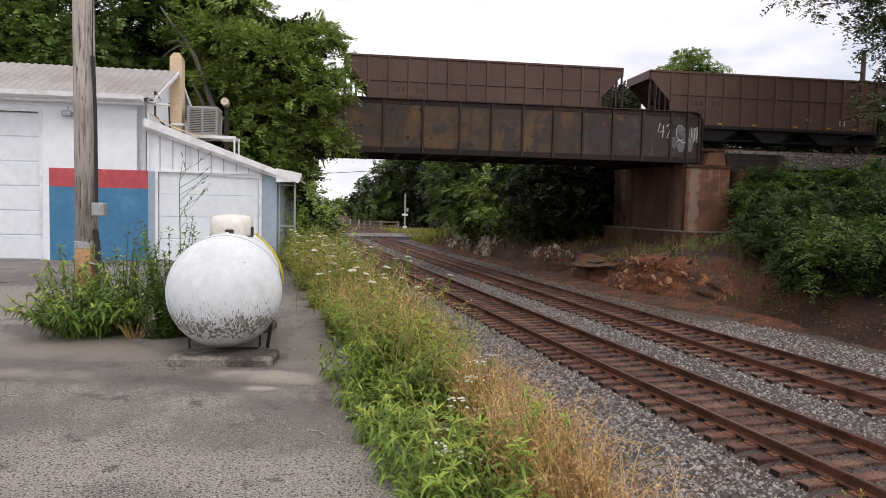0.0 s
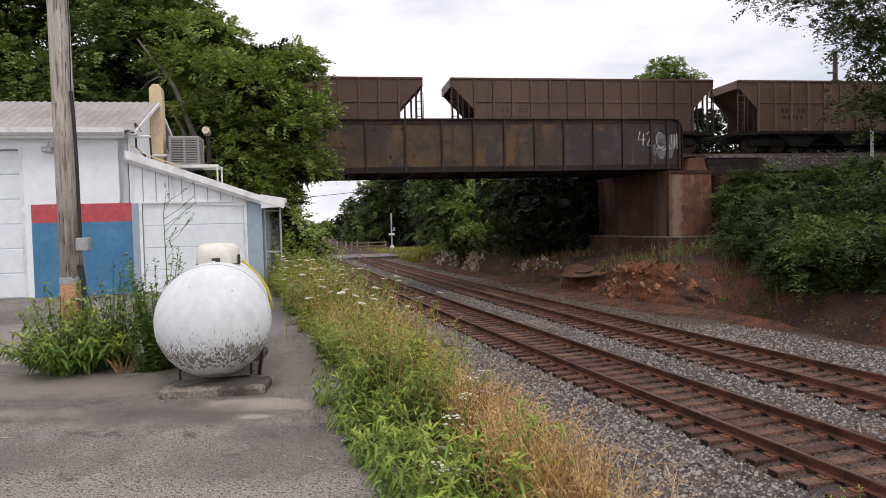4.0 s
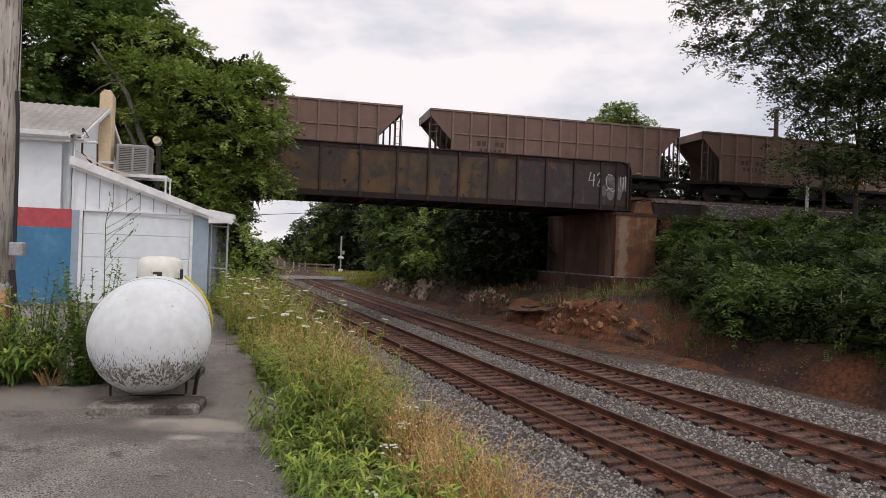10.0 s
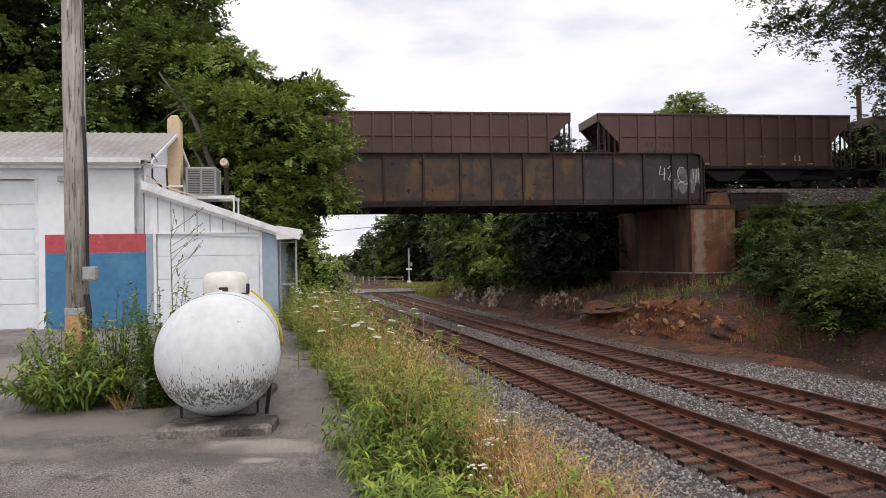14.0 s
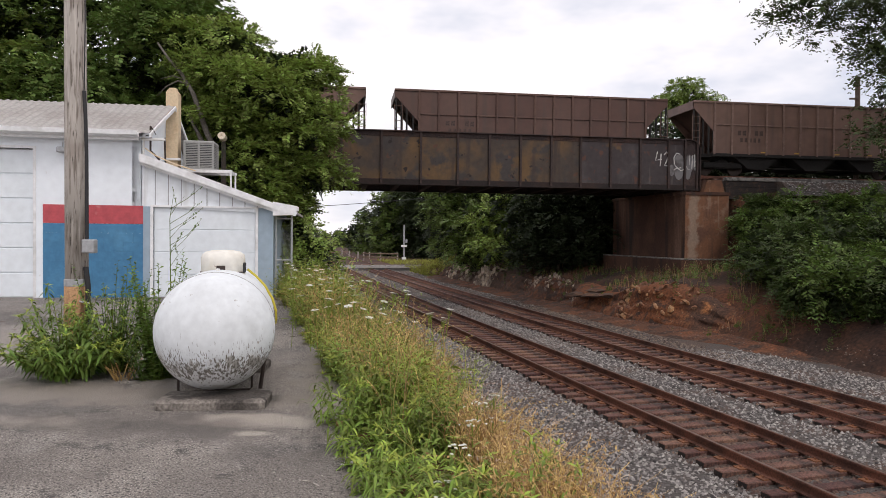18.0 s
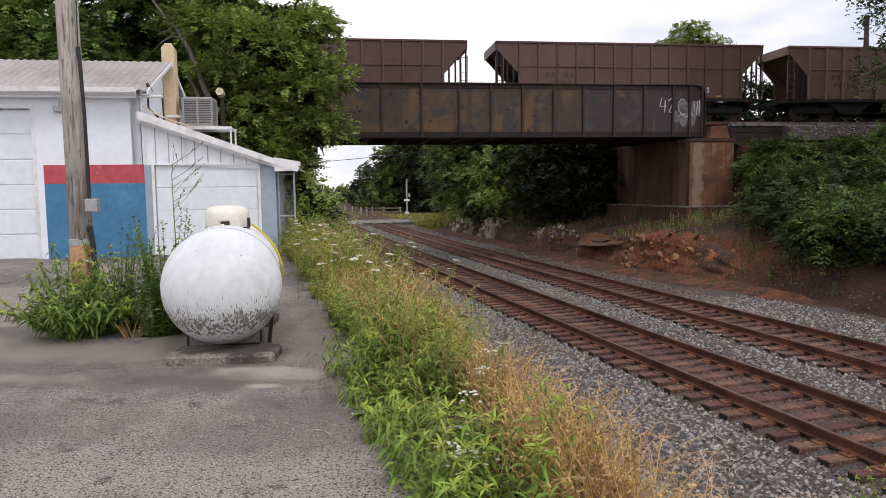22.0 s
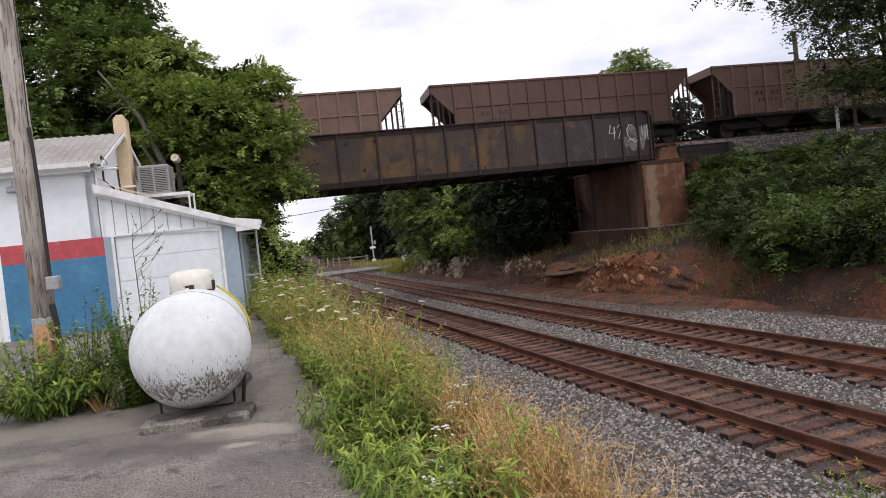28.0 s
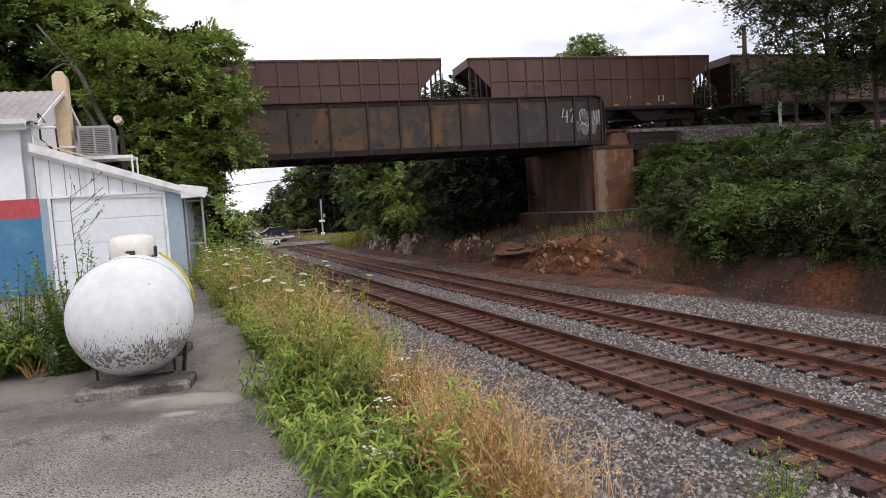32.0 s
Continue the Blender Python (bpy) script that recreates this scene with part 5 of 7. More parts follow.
def lances(P, D, L, count, leaf, width, start=0.15, rise=0.5, sag=0.55, tips=0):
    """Lance-shaped leaves of three quads set round stems: they rise from the stem and bend over. With tips, a whorl of upright leaves closes each stem instead."""
    D = unit(D)
    up = np.array([0, 0, 1.0])
    out = []
    n = len(P)
    for j in range(tips or count):
        s = 1.0 if tips else start + (1 - start) * (j + 0.5) / count
        base = P + D * (L * s)[:, None] - up * (0.10 * L * s * s)[:, None]
        a = j * (2.4 if not tips else 6.283 / tips) + rng.uniform(-0.4, 0.4, n) + P[:, 0] * 37.0
        o = np.stack([np.cos(a), np.sin(a), 0 * a], 1)
        sd = np.stack([-np.sin(a), np.cos(a), 0 * a], 1) + up * rng.normal(0, 0.25, (n, 1))
        ln = (leaf * ((1.15 - 0.45 * s) if not tips else 0.62) * rng.uniform(0.6, 1.25, n))[:, None]
        rs = ((rise if not tips else 0.62) + rng.normal(0, 0.22, n))[:, None]
        sg = (sag if not tips else 0.35) * rng.uniform(0.6, 1.4, n)[:, None]
        w = width * ln / leaf
        q = [base + o * ln * t * (0.92 if not tips else 0.8) + up * ln * (rs * t - sg * t * t * 1.3) for t in (0.0, 0.33, 0.68, 1.0)]
        out.append(np.stack([q[0] - sd * w * 0.2, q[0] + sd * w * 0.2, q[1] + sd * w, q[1] - sd * w, q[2] + sd * w * 0.75, q[2] - sd * w * 0.75, q[3] + sd * w * 0.06, q[3] - sd * w * 0.06], 1))
    V = np.concatenate(out).reshape(-1, 3)
    i = np.arange(len(V) // 8)[:, None] * 8
    return V, np.concatenate([i + np.array([[0, 1, 2, 3]]), i + np.array([[3, 2, 4, 5]]), i + np.array([[5, 4, 6, 7]])])


def oats(P, H, lean, width, head=0.28, grains=9):
    """Thin grass stalks that bend over at the top, with small grains hanging along the last part."""
    n = len(P)
    a = rng.uniform(0, 6.283, n)
    o = np.stack([np.cos(a), np.sin(a), 0 * a], 1)
    sd = np.stack([-np.sin(a), np.cos(a), 0 * a], 1)
    up = np.array([0, 0, 1.0])
    le = (lean * rng.uniform(0.3, 1.3, n))[:, None]
    bend = rng.uniform(0.25, 1.0, n)[:, None]
    Hc = H[:, None]

    def at(t):
        k = max(t - 0.6, 0) / 0.4
        return P + up * Hc * (t - 0.30 * bend * k * k) + o * Hc * (le * t * t + 0.30 * bend * k * k)
    ts = (0.0, 0.4, 0.7, 0.86, 1.0)
    w = (width * rng.uniform(0.7, 1.3, n))[:, None]
    out = [np.stack([at(p) - sd * w, at(p) + sd * w, at(q) + sd * w * 0.8, at(q) - sd * w * 0.8], 1) for p, q in zip(ts[:-1], ts[1:])]
    for j in range(grains):
        t = 1 - head * (j + 0.3) / grains
        c = at(t)
        g = unit(rng.normal(0, 0.7, (n, 3)) + o * 0.6 - up * 0.5)
        b = unit(np.cross(g, sd + rng.normal(0, 0.4, (n, 3))))
        ln = rng.uniform(0.012, 0.026, n)[:, None]
        out.append(np.stack([c, c + g * ln * 0.5 + b * ln * 0.22, c + g * ln, c + g * ln * 0.5 - b * ln * 0.22], 1))
    V = np.concatenate(out).reshape(-1, 3)
    return V, np.arange(len(V)).reshape(-1, 4)


def crown_points(blobs, per_area, shell=0.62):
    """Points and outward ways in the outer shell of lumpy ellipsoids."""
    P, D = [], []
    for (cx, cy, cz, rx, ry, rz) in blobs:
        n = int(per_area * (rx * ry + ry * rz + rx * rz) * 4.2)
        d = unit(rng.normal(0, 1, (n, 3)))
        d = d[d[:, 2] > -0.75]
        ph = rng.uniform(0, 6, 3)
        lump = 1 + 0.16 * np.sin(d[:, 0] * 5 + ph[0]) * np.cos(d[:, 1] * 6 + ph[1]) + 0.12 * np.sin(d[:, 2] * 9 + d[:, 0] * 7 + ph[2])
        rr = lump * (shell + (1.04 - shell) * rng.random(len(d)) ** 0.6)
        P.append(d * rr[:, None] * np.array([rx, ry, rz]) + np.array([cx, cy, cz]))
        D.append(d)
    return np.concatenate(P), np.concatenate(D)


def lobes(blobs, size=0.42):
    """Breaks each large ellipsoid into flat leafy lobes set round it, with gaps between."""
    out = []
    for (cx, cy, cz, rx, ry, rz) in blobs:
        r = (rx + ry + rz) / 3
        if r < 0.75:
            out.append((cx, cy, cz, rx, ry, rz))
            continue
        n = int(8 + 2.6 * r)
        for d in unit(rng.normal(0, 1, (n, 3)) + np.array([0, -0.35, 0.15])):
            k = r * size * rng.uniform(0.65, 1.25)
            out.append((cx + d[0] * rx * 0.78, cy + d[1] * ry * 0.78, cz + d[2] * rz * 0.8, k * 1.25, k * 1.25, k * 0.36))
    return out


def crown_mesh(blobs, density, L, pairs, leaf, width, material, droop=0.35, shell=0.62):
    P, D = crown_points(lobes(blobs), density * 0.85, shell)
    D = D + rng.normal(0, 0.45 if droop > 0.25 else 0.28, D.shape) + np.array([0, 0, -0.12 if droop > 0.25 else 0.10])
    V, F = fronds(P, D, L * rng.uniform(0.6, 1.3, len(P)), pairs, leaf, width, droop)
    return raw_mesh("crown", V, F, material)


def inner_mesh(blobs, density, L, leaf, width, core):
    """Fewer, larger leaves deep inside close the crown; their dark colour stands for its shade."""
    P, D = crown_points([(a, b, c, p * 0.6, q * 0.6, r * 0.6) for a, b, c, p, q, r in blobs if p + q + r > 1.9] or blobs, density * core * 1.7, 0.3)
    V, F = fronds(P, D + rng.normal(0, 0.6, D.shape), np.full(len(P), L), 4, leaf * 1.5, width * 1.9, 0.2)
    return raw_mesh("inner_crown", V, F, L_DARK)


def tree(name, label, base, height, blobs, limbs, density=9, L=0.5, pairs=4, leaf=0.17, width=0.045, material=None, r0=0.2, droop=0.35, category="tree", core=0.35):
    """A tree: tapered trunk and limbs, and a crown of leafy sprays. Blobs and limbs are in the tree's space."""
    x, y = base
    z = float(ground_z(x, y))
    t = thing(name, label, category, m=pose(x, y, z))
    top = limbs[0]
    part("trunk", Geo().tube(top, [r0 * (1 - 0.75 * k / (len(top) - 1)) for k in range(len(top))], 10), M_BARK, t, smooth=True)
    for lm in limbs[1:]:
        part("limb", Geo().tube(lm, [r0 * 0.45 * (1 - 0.8 * k / (len(lm) - 1)) for k in range(len(lm))], 7), M_BARK, t, smooth=True)
    part("crown", crown_mesh(blobs, density, L, pairs, leaf, width, material or L_TREE, droop, 0.62), parent=t)
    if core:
        part("inner_crown", inner_mesh(blobs, density, L, leaf, width, core), parent=t, label="inner foliage coloured dark for the crown's shade")
    return t


def auto_limbs(height, blobs, seed):
    r = random.Random(seed)
    top = [(0, 0, -0.4), (r.uniform(-.1, .1), r.uniform(-.1, .1), height * 0.3), (r.uniform(-.3, .3), r.uniform(-.3, .3), height * 0.6), (r.uniform(-.4, .4), r.uniform(-.4, .4), height * 0.88)]
    out = [top]
    for b in blobs:
        a = Vector(top[1]).lerp(Vector(top[2]), r.random())
        m = a.lerp(Vector(b[:3]), 0.5) + Vector((0, 0, 0.3))
        out.append([tuple(a), tuple(m), tuple(b[:3])])
    return out


def grow(name, label, base, height, blobs, seed=1, **k):
    return tree(name, label, base, height, blobs, auto_limbs(height, blobs, seed), **k)


# ---- trees and bushes ----
locust = grow("locust_tree", "bright green locust tree spreading beside the girder's end", (-7.0, 25.5), 9.0,
     [(0.6, -0.6, 6.4, 2.3, 1.9, 1.9), (1.75, -0.3, 5.2, 1.5, 1.6, 1.6), (1.8, 0, 3.65, 1.3, 1.3, 0.95), (1.62, 0, 2.45, 0.85, 0.9, 0.75), (-0.3, -0.6, 3.6, 2.1, 1.8, 1.9), (-1.2, 0, 8.0, 1.9, 1.8, 1.5), (1.3, 0.2, 7.4, 1.4, 1.4, 1.0), (-0.2, 0.2, 1.4, 2.0, 1.6, 1.5), (2.75, 0, 6.6, 0.6, 0.6, 0.4), (2.6, 0, 4.3, 0.5, 0.6, 0.4), (2.3, 0, 7.6, 0.5, 0.5, 0.4), (3.0, 0, 5.6, 0.6, 0.6, 0.5)],
     3, density=19, material=L_LOCUST, L=0.5, pairs=6, leaf=0.19, width=0.05, r0=0.22, droop=0.22, core=0.5)
for pts, rad in (([(-2.8, -1.9, 7.95), (-2.4, -2.0, 7.4), (-1.9, -2.1, 6.85), (-1.5, -2.15, 6.2), (-1.25, -2.2, 5.55), (-1.0, -2.2, 4.85), (-0.68, -2.2, 4.15)], [0.03, 0.045, 0.06, 0.075, 0.085, 0.095, 0.105]), ([(-1.67, -2.12, 6.5), (-2.0, -2.2, 6.6), (-2.35, -2.25, 6.4), (-2.65, -2.3, 6.07)], [0.035, 0.03, 0.02, 0.01]), ([(-1.8, -2.12, 6.65), (-2.15, -2.2, 6.77), (-2.55, -2.25, 6.65)], [0.025, 0.02, 0.008]), ([(-1.1, -2.1, 3.4), (-1.25, -2.0, 4.6), (-1.75, -1.9, 5.6)], [0.10, 0.08, 0.05])):
    part("limb", Geo().tube(pts, rad, 9), M_LIMB, locust, "bare grey curved limb", smooth=True)
grow("vine_covered_tree", "dark vine-covered tree behind the garage", (-13.0, 27.5), 15.0,
     [(0, 0, 6, 3.6, 2.6, 3.2), (2.4, -0.6, 8.2, 2.3, 2.0, 2.4), (-3, 0, 9.5, 3.4, 2.6, 3.2), (0.5, 0, 12, 3.4, 2.8, 2.6), (3.0, 0, 4.2, 2.4, 2.0, 2.6), (2.7, 0.3, 10.8, 1.9, 1.8, 1.8), (0.8, 0, 2.5, 3.4, 2.2, 2.5), (4.6, 0.2, 6.0, 2.0, 1.6, 2.4), (2.0, 0, 14.2, 3.0, 2.4, 1.8)],
     5, density=12, material=L_YARD, L=0.45, pairs=4, leaf=0.21, width=0.066, r0=0.4)
grow("tall_tree", "tall dark broadleaf tree behind the garage roof", (-21.5, 28.0), 17.0,
     [(0, 0, 6, 4.2, 3, 4), (3, 0, 11, 3.4, 3, 3.2), (-2, 0, 13, 4, 3, 3.5), (-4, 0, 8, 3.6, 3, 3.8), (3.6, 0, 6.5, 3, 2.5, 3), (1.5, -2, 4.2, 4.0, 2, 2.4), (5.5, -1, 4.5, 3.0, 2, 2.4)], 6, density=8, material=L_BRIGHT, leaf=0.24, width=0.07, r0=0.45)
grow("tall_tree", "tall broadleaf tree above the girder's end", (-10.5, 32.0), 14.0,
     [(0, 0, 7, 3, 2.0, 3), (1.2, 0, 8.6, 1.8, 1.6, 1.8), (-2, 0, 11.5, 2.6, 2.4, 2.4), (0.5, 0, 4.5, 3, 1.6, 3)], 8, density=9, material=L_YARD, leaf=0.22, width=0.062, r0=0.3)
grow("vine_bush", "green vine-covered bush at the lean-to's corner", (-4.2, 19.5), 2.2,
     [(0, 0, 1.1, 1.2, 1.2, 1.0), (0.42, 0.6, 0.85, 0.75, 0.9, 0.85), (-0.5, 0.6, 1.45, 0.8, 0.9, 0.6), (0.0, 2.5, 0.5, 0.95, 1.2, 0.8), (-0.7, 2.5, 1.2, 1.0, 1.3, 0.85)], 9, density=46, material=L_LOCUST, L=0.3, pairs=3, leaf=0.12, width=0.042, r0=0.05, category="bush")
stump = thing("pruned_trunk", "dark trunk with a pale sawn-off limb end", "tree", m=pose(-7.0, 21.6, 0))
part("trunk", Geo().tube([(0, 0.3, -0.2), (0.03, 0.25, 2.2), (0.06, 0.15, 4.0), (0.06, 0.12, 4.5)], [0.10, 0.09, 0.07, 0.06], 10), M_DARKBARK, stump, smooth=True)
part("sawn_end", Geo().tube([(0.06, 0.12, 4.44), (0.08, -0.14, 4.50)], [0.11, 0.12], 14), M_SAWN, stump, "pale sawn wood face")

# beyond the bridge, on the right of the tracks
# the three behind the girders are added, mostly unseen, to block light
# those at y 57 and 58 are raised to keep sky light out
for k, (x, y, h, w, m_, words) in enumerate([(1.2, 64, 8.5, 2.6, L_TREE, "broadleaf tree beyond the bridge"), (4.8, 51, 6.2, 2.3, L_BRIGHT, "leafy bright green tree on the rocky bank"), (8.6, 49, 8.0, 2.9, L_DARK, "dark shaded tree behind the abutment"), (12.5, 50, 9.5, 3.4, L_DARK, "dark shaded tree behind the abutment"), (2.6, 56, 6.0, 2.0, L_TREE, "leafy green tree on the rocky bank"), (1.6, 77, 10, 3.0, L_DARK, "dark broadleaf tree beside the crossing"), (5.5, 72, 11, 4.2, L_DARK, "dark broadleaf tree beside the crossing"), (10.5, 46, 5, 2.2, L_DARK, "dark shaded bush behind the abutment"), (8.0, 57, 10.5, 3.2, L_DARK, "dark shaded tree on the bank"), (13.5, 58, 11, 3.8, L_DARK, "dark shaded tree on the bank"), (5.2, 62, 8, 3.0, L_DARK, "dark shaded tree on the bank"), (7.6, 45.2, 4.2, 1.7, L_DARK, "dark shaded bush under the bridge"), (9.2, 44.4, 6.4, 2.1, L_DARK, "dark tree added behind the girders to block light"), (11.6, 44.9, 6.6, 2.1, L_DARK, "dark tree added behind the girders to block light"), (6.2, 46.6, 6.0, 1.9, L_DARK, "dark tree added behind the girders to block light")]):
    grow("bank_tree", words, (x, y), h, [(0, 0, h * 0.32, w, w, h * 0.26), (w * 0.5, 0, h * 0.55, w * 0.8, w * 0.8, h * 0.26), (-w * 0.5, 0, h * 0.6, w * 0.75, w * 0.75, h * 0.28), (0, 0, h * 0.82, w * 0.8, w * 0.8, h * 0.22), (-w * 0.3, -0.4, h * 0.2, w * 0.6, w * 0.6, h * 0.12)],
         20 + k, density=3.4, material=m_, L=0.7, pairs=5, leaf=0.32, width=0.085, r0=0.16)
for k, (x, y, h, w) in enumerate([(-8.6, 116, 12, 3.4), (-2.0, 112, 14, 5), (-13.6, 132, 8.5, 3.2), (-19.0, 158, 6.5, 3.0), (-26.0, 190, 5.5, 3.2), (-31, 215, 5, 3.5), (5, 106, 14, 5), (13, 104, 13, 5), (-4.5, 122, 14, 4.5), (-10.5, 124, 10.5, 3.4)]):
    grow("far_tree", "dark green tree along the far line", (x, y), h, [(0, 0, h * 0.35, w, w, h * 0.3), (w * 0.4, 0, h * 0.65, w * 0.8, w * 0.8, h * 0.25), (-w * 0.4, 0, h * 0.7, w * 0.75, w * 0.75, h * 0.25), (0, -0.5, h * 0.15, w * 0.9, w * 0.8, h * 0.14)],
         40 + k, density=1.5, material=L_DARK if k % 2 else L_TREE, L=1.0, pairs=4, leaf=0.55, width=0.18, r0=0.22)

# bushes on the bank in front of the embankment, row by row up the slope
def layered(w, zc, r):
    """Tiers of flat leafy sprays, each a little out of line with the one below."""
    out = [(0, 0.1, zc, w, w, 1.05)]
    for k in range(7):
        a = r.uniform(0, 6.28)
        q = w * r.uniform(0.45, 0.95)
        out.append((q * math.cos(a), q * math.sin(a) - 0.15, zc + r.uniform(-0.85, 1.15), w * r.uniform(0.38, 0.6), w * r.uniform(0.38, 0.6), r.uniform(0.26, 0.42)))
    return out


bush_no = 0
for dd, lift, rad, list_y in ((12.6, 0.9, 1.05, (31.2,)), (9.3, 0.05, 0.95, (25.6, 23.5, 21.4, 19.2, 16.6)), (9.7, 0.55, 1.2, (27.2, 24.8, 22.2, 19.6, 17.0, 14.4)), (11.4, 1.2, 1.55, (29.2, 26.6, 23.6, 20.8, 17.8)), (13.4, 1.9, 1.7, (31.0, 28.4, 25.4, 22.4, 19.4)), (15.4, 2.5, 1.8, (31.6, 29.2, 26.4, 23.4)), (17.4, 2.9, 1.8, (32.4, 29.6, 26.8, 24.0)), (20.2, 3.2, 2.0, (31.6, 28.4, 25.0))):
    for yy in list_y:
        bush_no += 1
        r_ = random.Random(300 + bush_no)
        xx = float(track_x(yy)) + (dd + r_.uniform(-0.4, 0.4)) / 0.957
        g0 = float(ground_z(xx, yy))
        zc = max(-2.0 + lift, g0 - 0.1) - g0 + 0.9
        w = rad * r_.uniform(0.88, 1.12)
        grow("bank_bush", "dense green sumac bush on the bank below the upper track", (xx, yy), zc + 0.8, layered(w, zc, r_),
             60 + bush_no, density=9.5, material=(L_SUMAC, L_SUMACDEEP, L_SUMACDEEP)[bush_no % 3], L=0.72, pairs=7, leaf=0.22, width=0.042, r0=0.05, category="bush", core=0.75)
# bushes beside the abutment and on the upper track's shoulder
for k, (s, q, top) in enumerate(((3.35, -2.4, 2.9), (4.1, -1.5, 3.65), (4.9, -2.0, 3.8), (6.3, -2.4, 3.25), (8.3, -2.6, 3.1), (10.4, -2.6, 3.3), (12.9, -2.4, 3.9), (15.2, -2.2, 4.7))):
    p = BR0 + U * s + N * q
    g0 = float(ground_z(p.x, p.y))
    r_ = random.Random(400 + k)
    grow("bank_bush", "dense green sumac bush below the upper track", (p.x, p.y), top - g0, [(-0.1, 0, top - 0.75 - g0, 1.0, 0.9, 0.7), (0.5, -0.2, top - 0.35 - g0, 0.7, 0.7, 0.3), (-0.5, -0.3, top - 0.6 - g0, 0.6, 0.6, 0.25), (0.3, -0.4, top - 1.2 - g0, 0.9, 0.8, 0.3), (0.1, -0.3, top - 1.9 - g0, 1.1, 1.0, 0.9), (0.3, -0.5, top - 3.0 - g0, 1.0, 1.0, 0.9)], 110 + k, density=12, material=L_SUMACDEEP if k % 2 else L_SUMAC, L=0.68, pairs=7, leaf=0.2, width=0.04, r0=0.05, category="bush", core=0.7)
# scrub behind the upper track
for k in range(19):
    p = BR0 + U * (1.5 + k * 2.5) + N * (7.4 + (k % 2) * 0.7)
    g0 = float(ground_z(p.x, p.y))
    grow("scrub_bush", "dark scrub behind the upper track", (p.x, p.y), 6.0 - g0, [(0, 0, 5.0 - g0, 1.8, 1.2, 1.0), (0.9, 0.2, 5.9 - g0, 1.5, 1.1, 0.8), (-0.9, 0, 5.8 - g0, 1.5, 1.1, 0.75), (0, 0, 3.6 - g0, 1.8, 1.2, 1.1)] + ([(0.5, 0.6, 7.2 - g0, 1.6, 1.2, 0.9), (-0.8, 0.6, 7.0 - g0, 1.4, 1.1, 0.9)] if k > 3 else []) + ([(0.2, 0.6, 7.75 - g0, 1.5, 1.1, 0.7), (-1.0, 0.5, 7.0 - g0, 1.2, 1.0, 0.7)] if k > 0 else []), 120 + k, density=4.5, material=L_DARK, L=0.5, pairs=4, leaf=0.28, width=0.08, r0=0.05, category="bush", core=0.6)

# tall trees above the bank, over the upper track: crowns given in world heights
for k, (x, y, blobs) in enumerate([
        (22.55, 33.2, [(16.5, 32.6, 11.9, 1.2, 1.0, 0.9), (14.9, 32.6, 12.3, 0.5, 0.5, 0.35), (15.6, 32.6, 11.5, 0.63, 0.6, 0.6), (17.7, 32.6, 11.2, 0.8, 0.7, 0.6), (18.3, 32.6, 12.3, 1.3, 1.2, 1.0), (16.4, 32.6, 13.9, 1.9, 1.6, 1.2), (19.5, 32.6, 14.5, 2.7, 2.2, 1.6), (20.0, 32.6, 9.9, 1.3, 1.1, 1.1), (19.2, 32.6, 10.3, 0.8, 0.7, 0.7), (19.8, 32.6, 7.4, 0.65, 0.6, 0.5), (19.9, 32.6, 6.4, 0.8, 0.7, 0.5), (20.2, 32.6, 11.9, 1.3, 1.2, 1.2)]),
        (24.1, 33.0, [(21.8, 32.6, 11.3, 2.1, 1.7, 2.0), (22.5, 32.6, 8.9, 2.2, 1.6, 1.9), (21.0, 32.6, 8.6, 1.0, 0.9, 0.8), (21.5, 32.6, 7.4, 1.2, 1.0, 1.0), (22.7, 32.6, 6.9, 1.8, 1.4, 1.5), (21.2, 32.6, 6.0, 1.3, 1.1, 1.0), (22.3, 32.6, 14.1, 2.8, 2.2, 2.2), (23.6, 32.6, 11.0, 1.8, 1.5, 1.8), (24.0, 32.6, 8.0, 1.6, 1.4, 1.6), (23.9, 32.4, 5.8, 1.4, 1.2, 1.0)]),
        (26.4, 32.4, [(25.5, 32, 11, 2.6, 2.0, 2.4), (25.3, 32, 7.6, 2.2, 1.8, 1.8), (28.0, 32, 12, 2.8, 2.4, 2.4), (27.5, 32, 9.0, 2.2, 1.8, 1.6), (29.5, 32, 8, 2.6, 2, 2.2), (27.5, 32, 15.5, 3.4, 2.6, 2.0), (28.5, 31, 6.2, 2.0, 1.8, 1.5)]),
        (31.0, 30.0, [(31, 30, 12, 3.2, 2.6, 3.0), (31, 30, 8, 2.8, 2.2, 2.6), (31, 30, 15, 3.5, 2.6, 2.2), (31, 30, 5.5, 2.4, 2.0, 1.6)])]):
    g0 = float(ground_z(x, y))
    rel = [(a - x, b - y, c - g0, p_, q_, w_) for a, b, c, p_, q_, w_ in blobs]
    limbs = auto_limbs(15 - g0, rel[-4:] if k else rel[7:11], 80 + k)
    if k == 0:
        limbs += [[(-0.2, 0, 9.0 - g0), (-1.6, -0.2, 11.4 - g0), (-3.4, -0.3, 12.6 - g0), (-6.0, -0.5, 12.4 - g0)]]
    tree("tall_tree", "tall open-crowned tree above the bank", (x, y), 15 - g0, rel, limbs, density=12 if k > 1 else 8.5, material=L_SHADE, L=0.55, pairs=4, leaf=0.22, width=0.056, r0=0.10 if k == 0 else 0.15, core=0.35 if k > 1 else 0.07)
G0 = float(ground_z(21.0, 60.0))
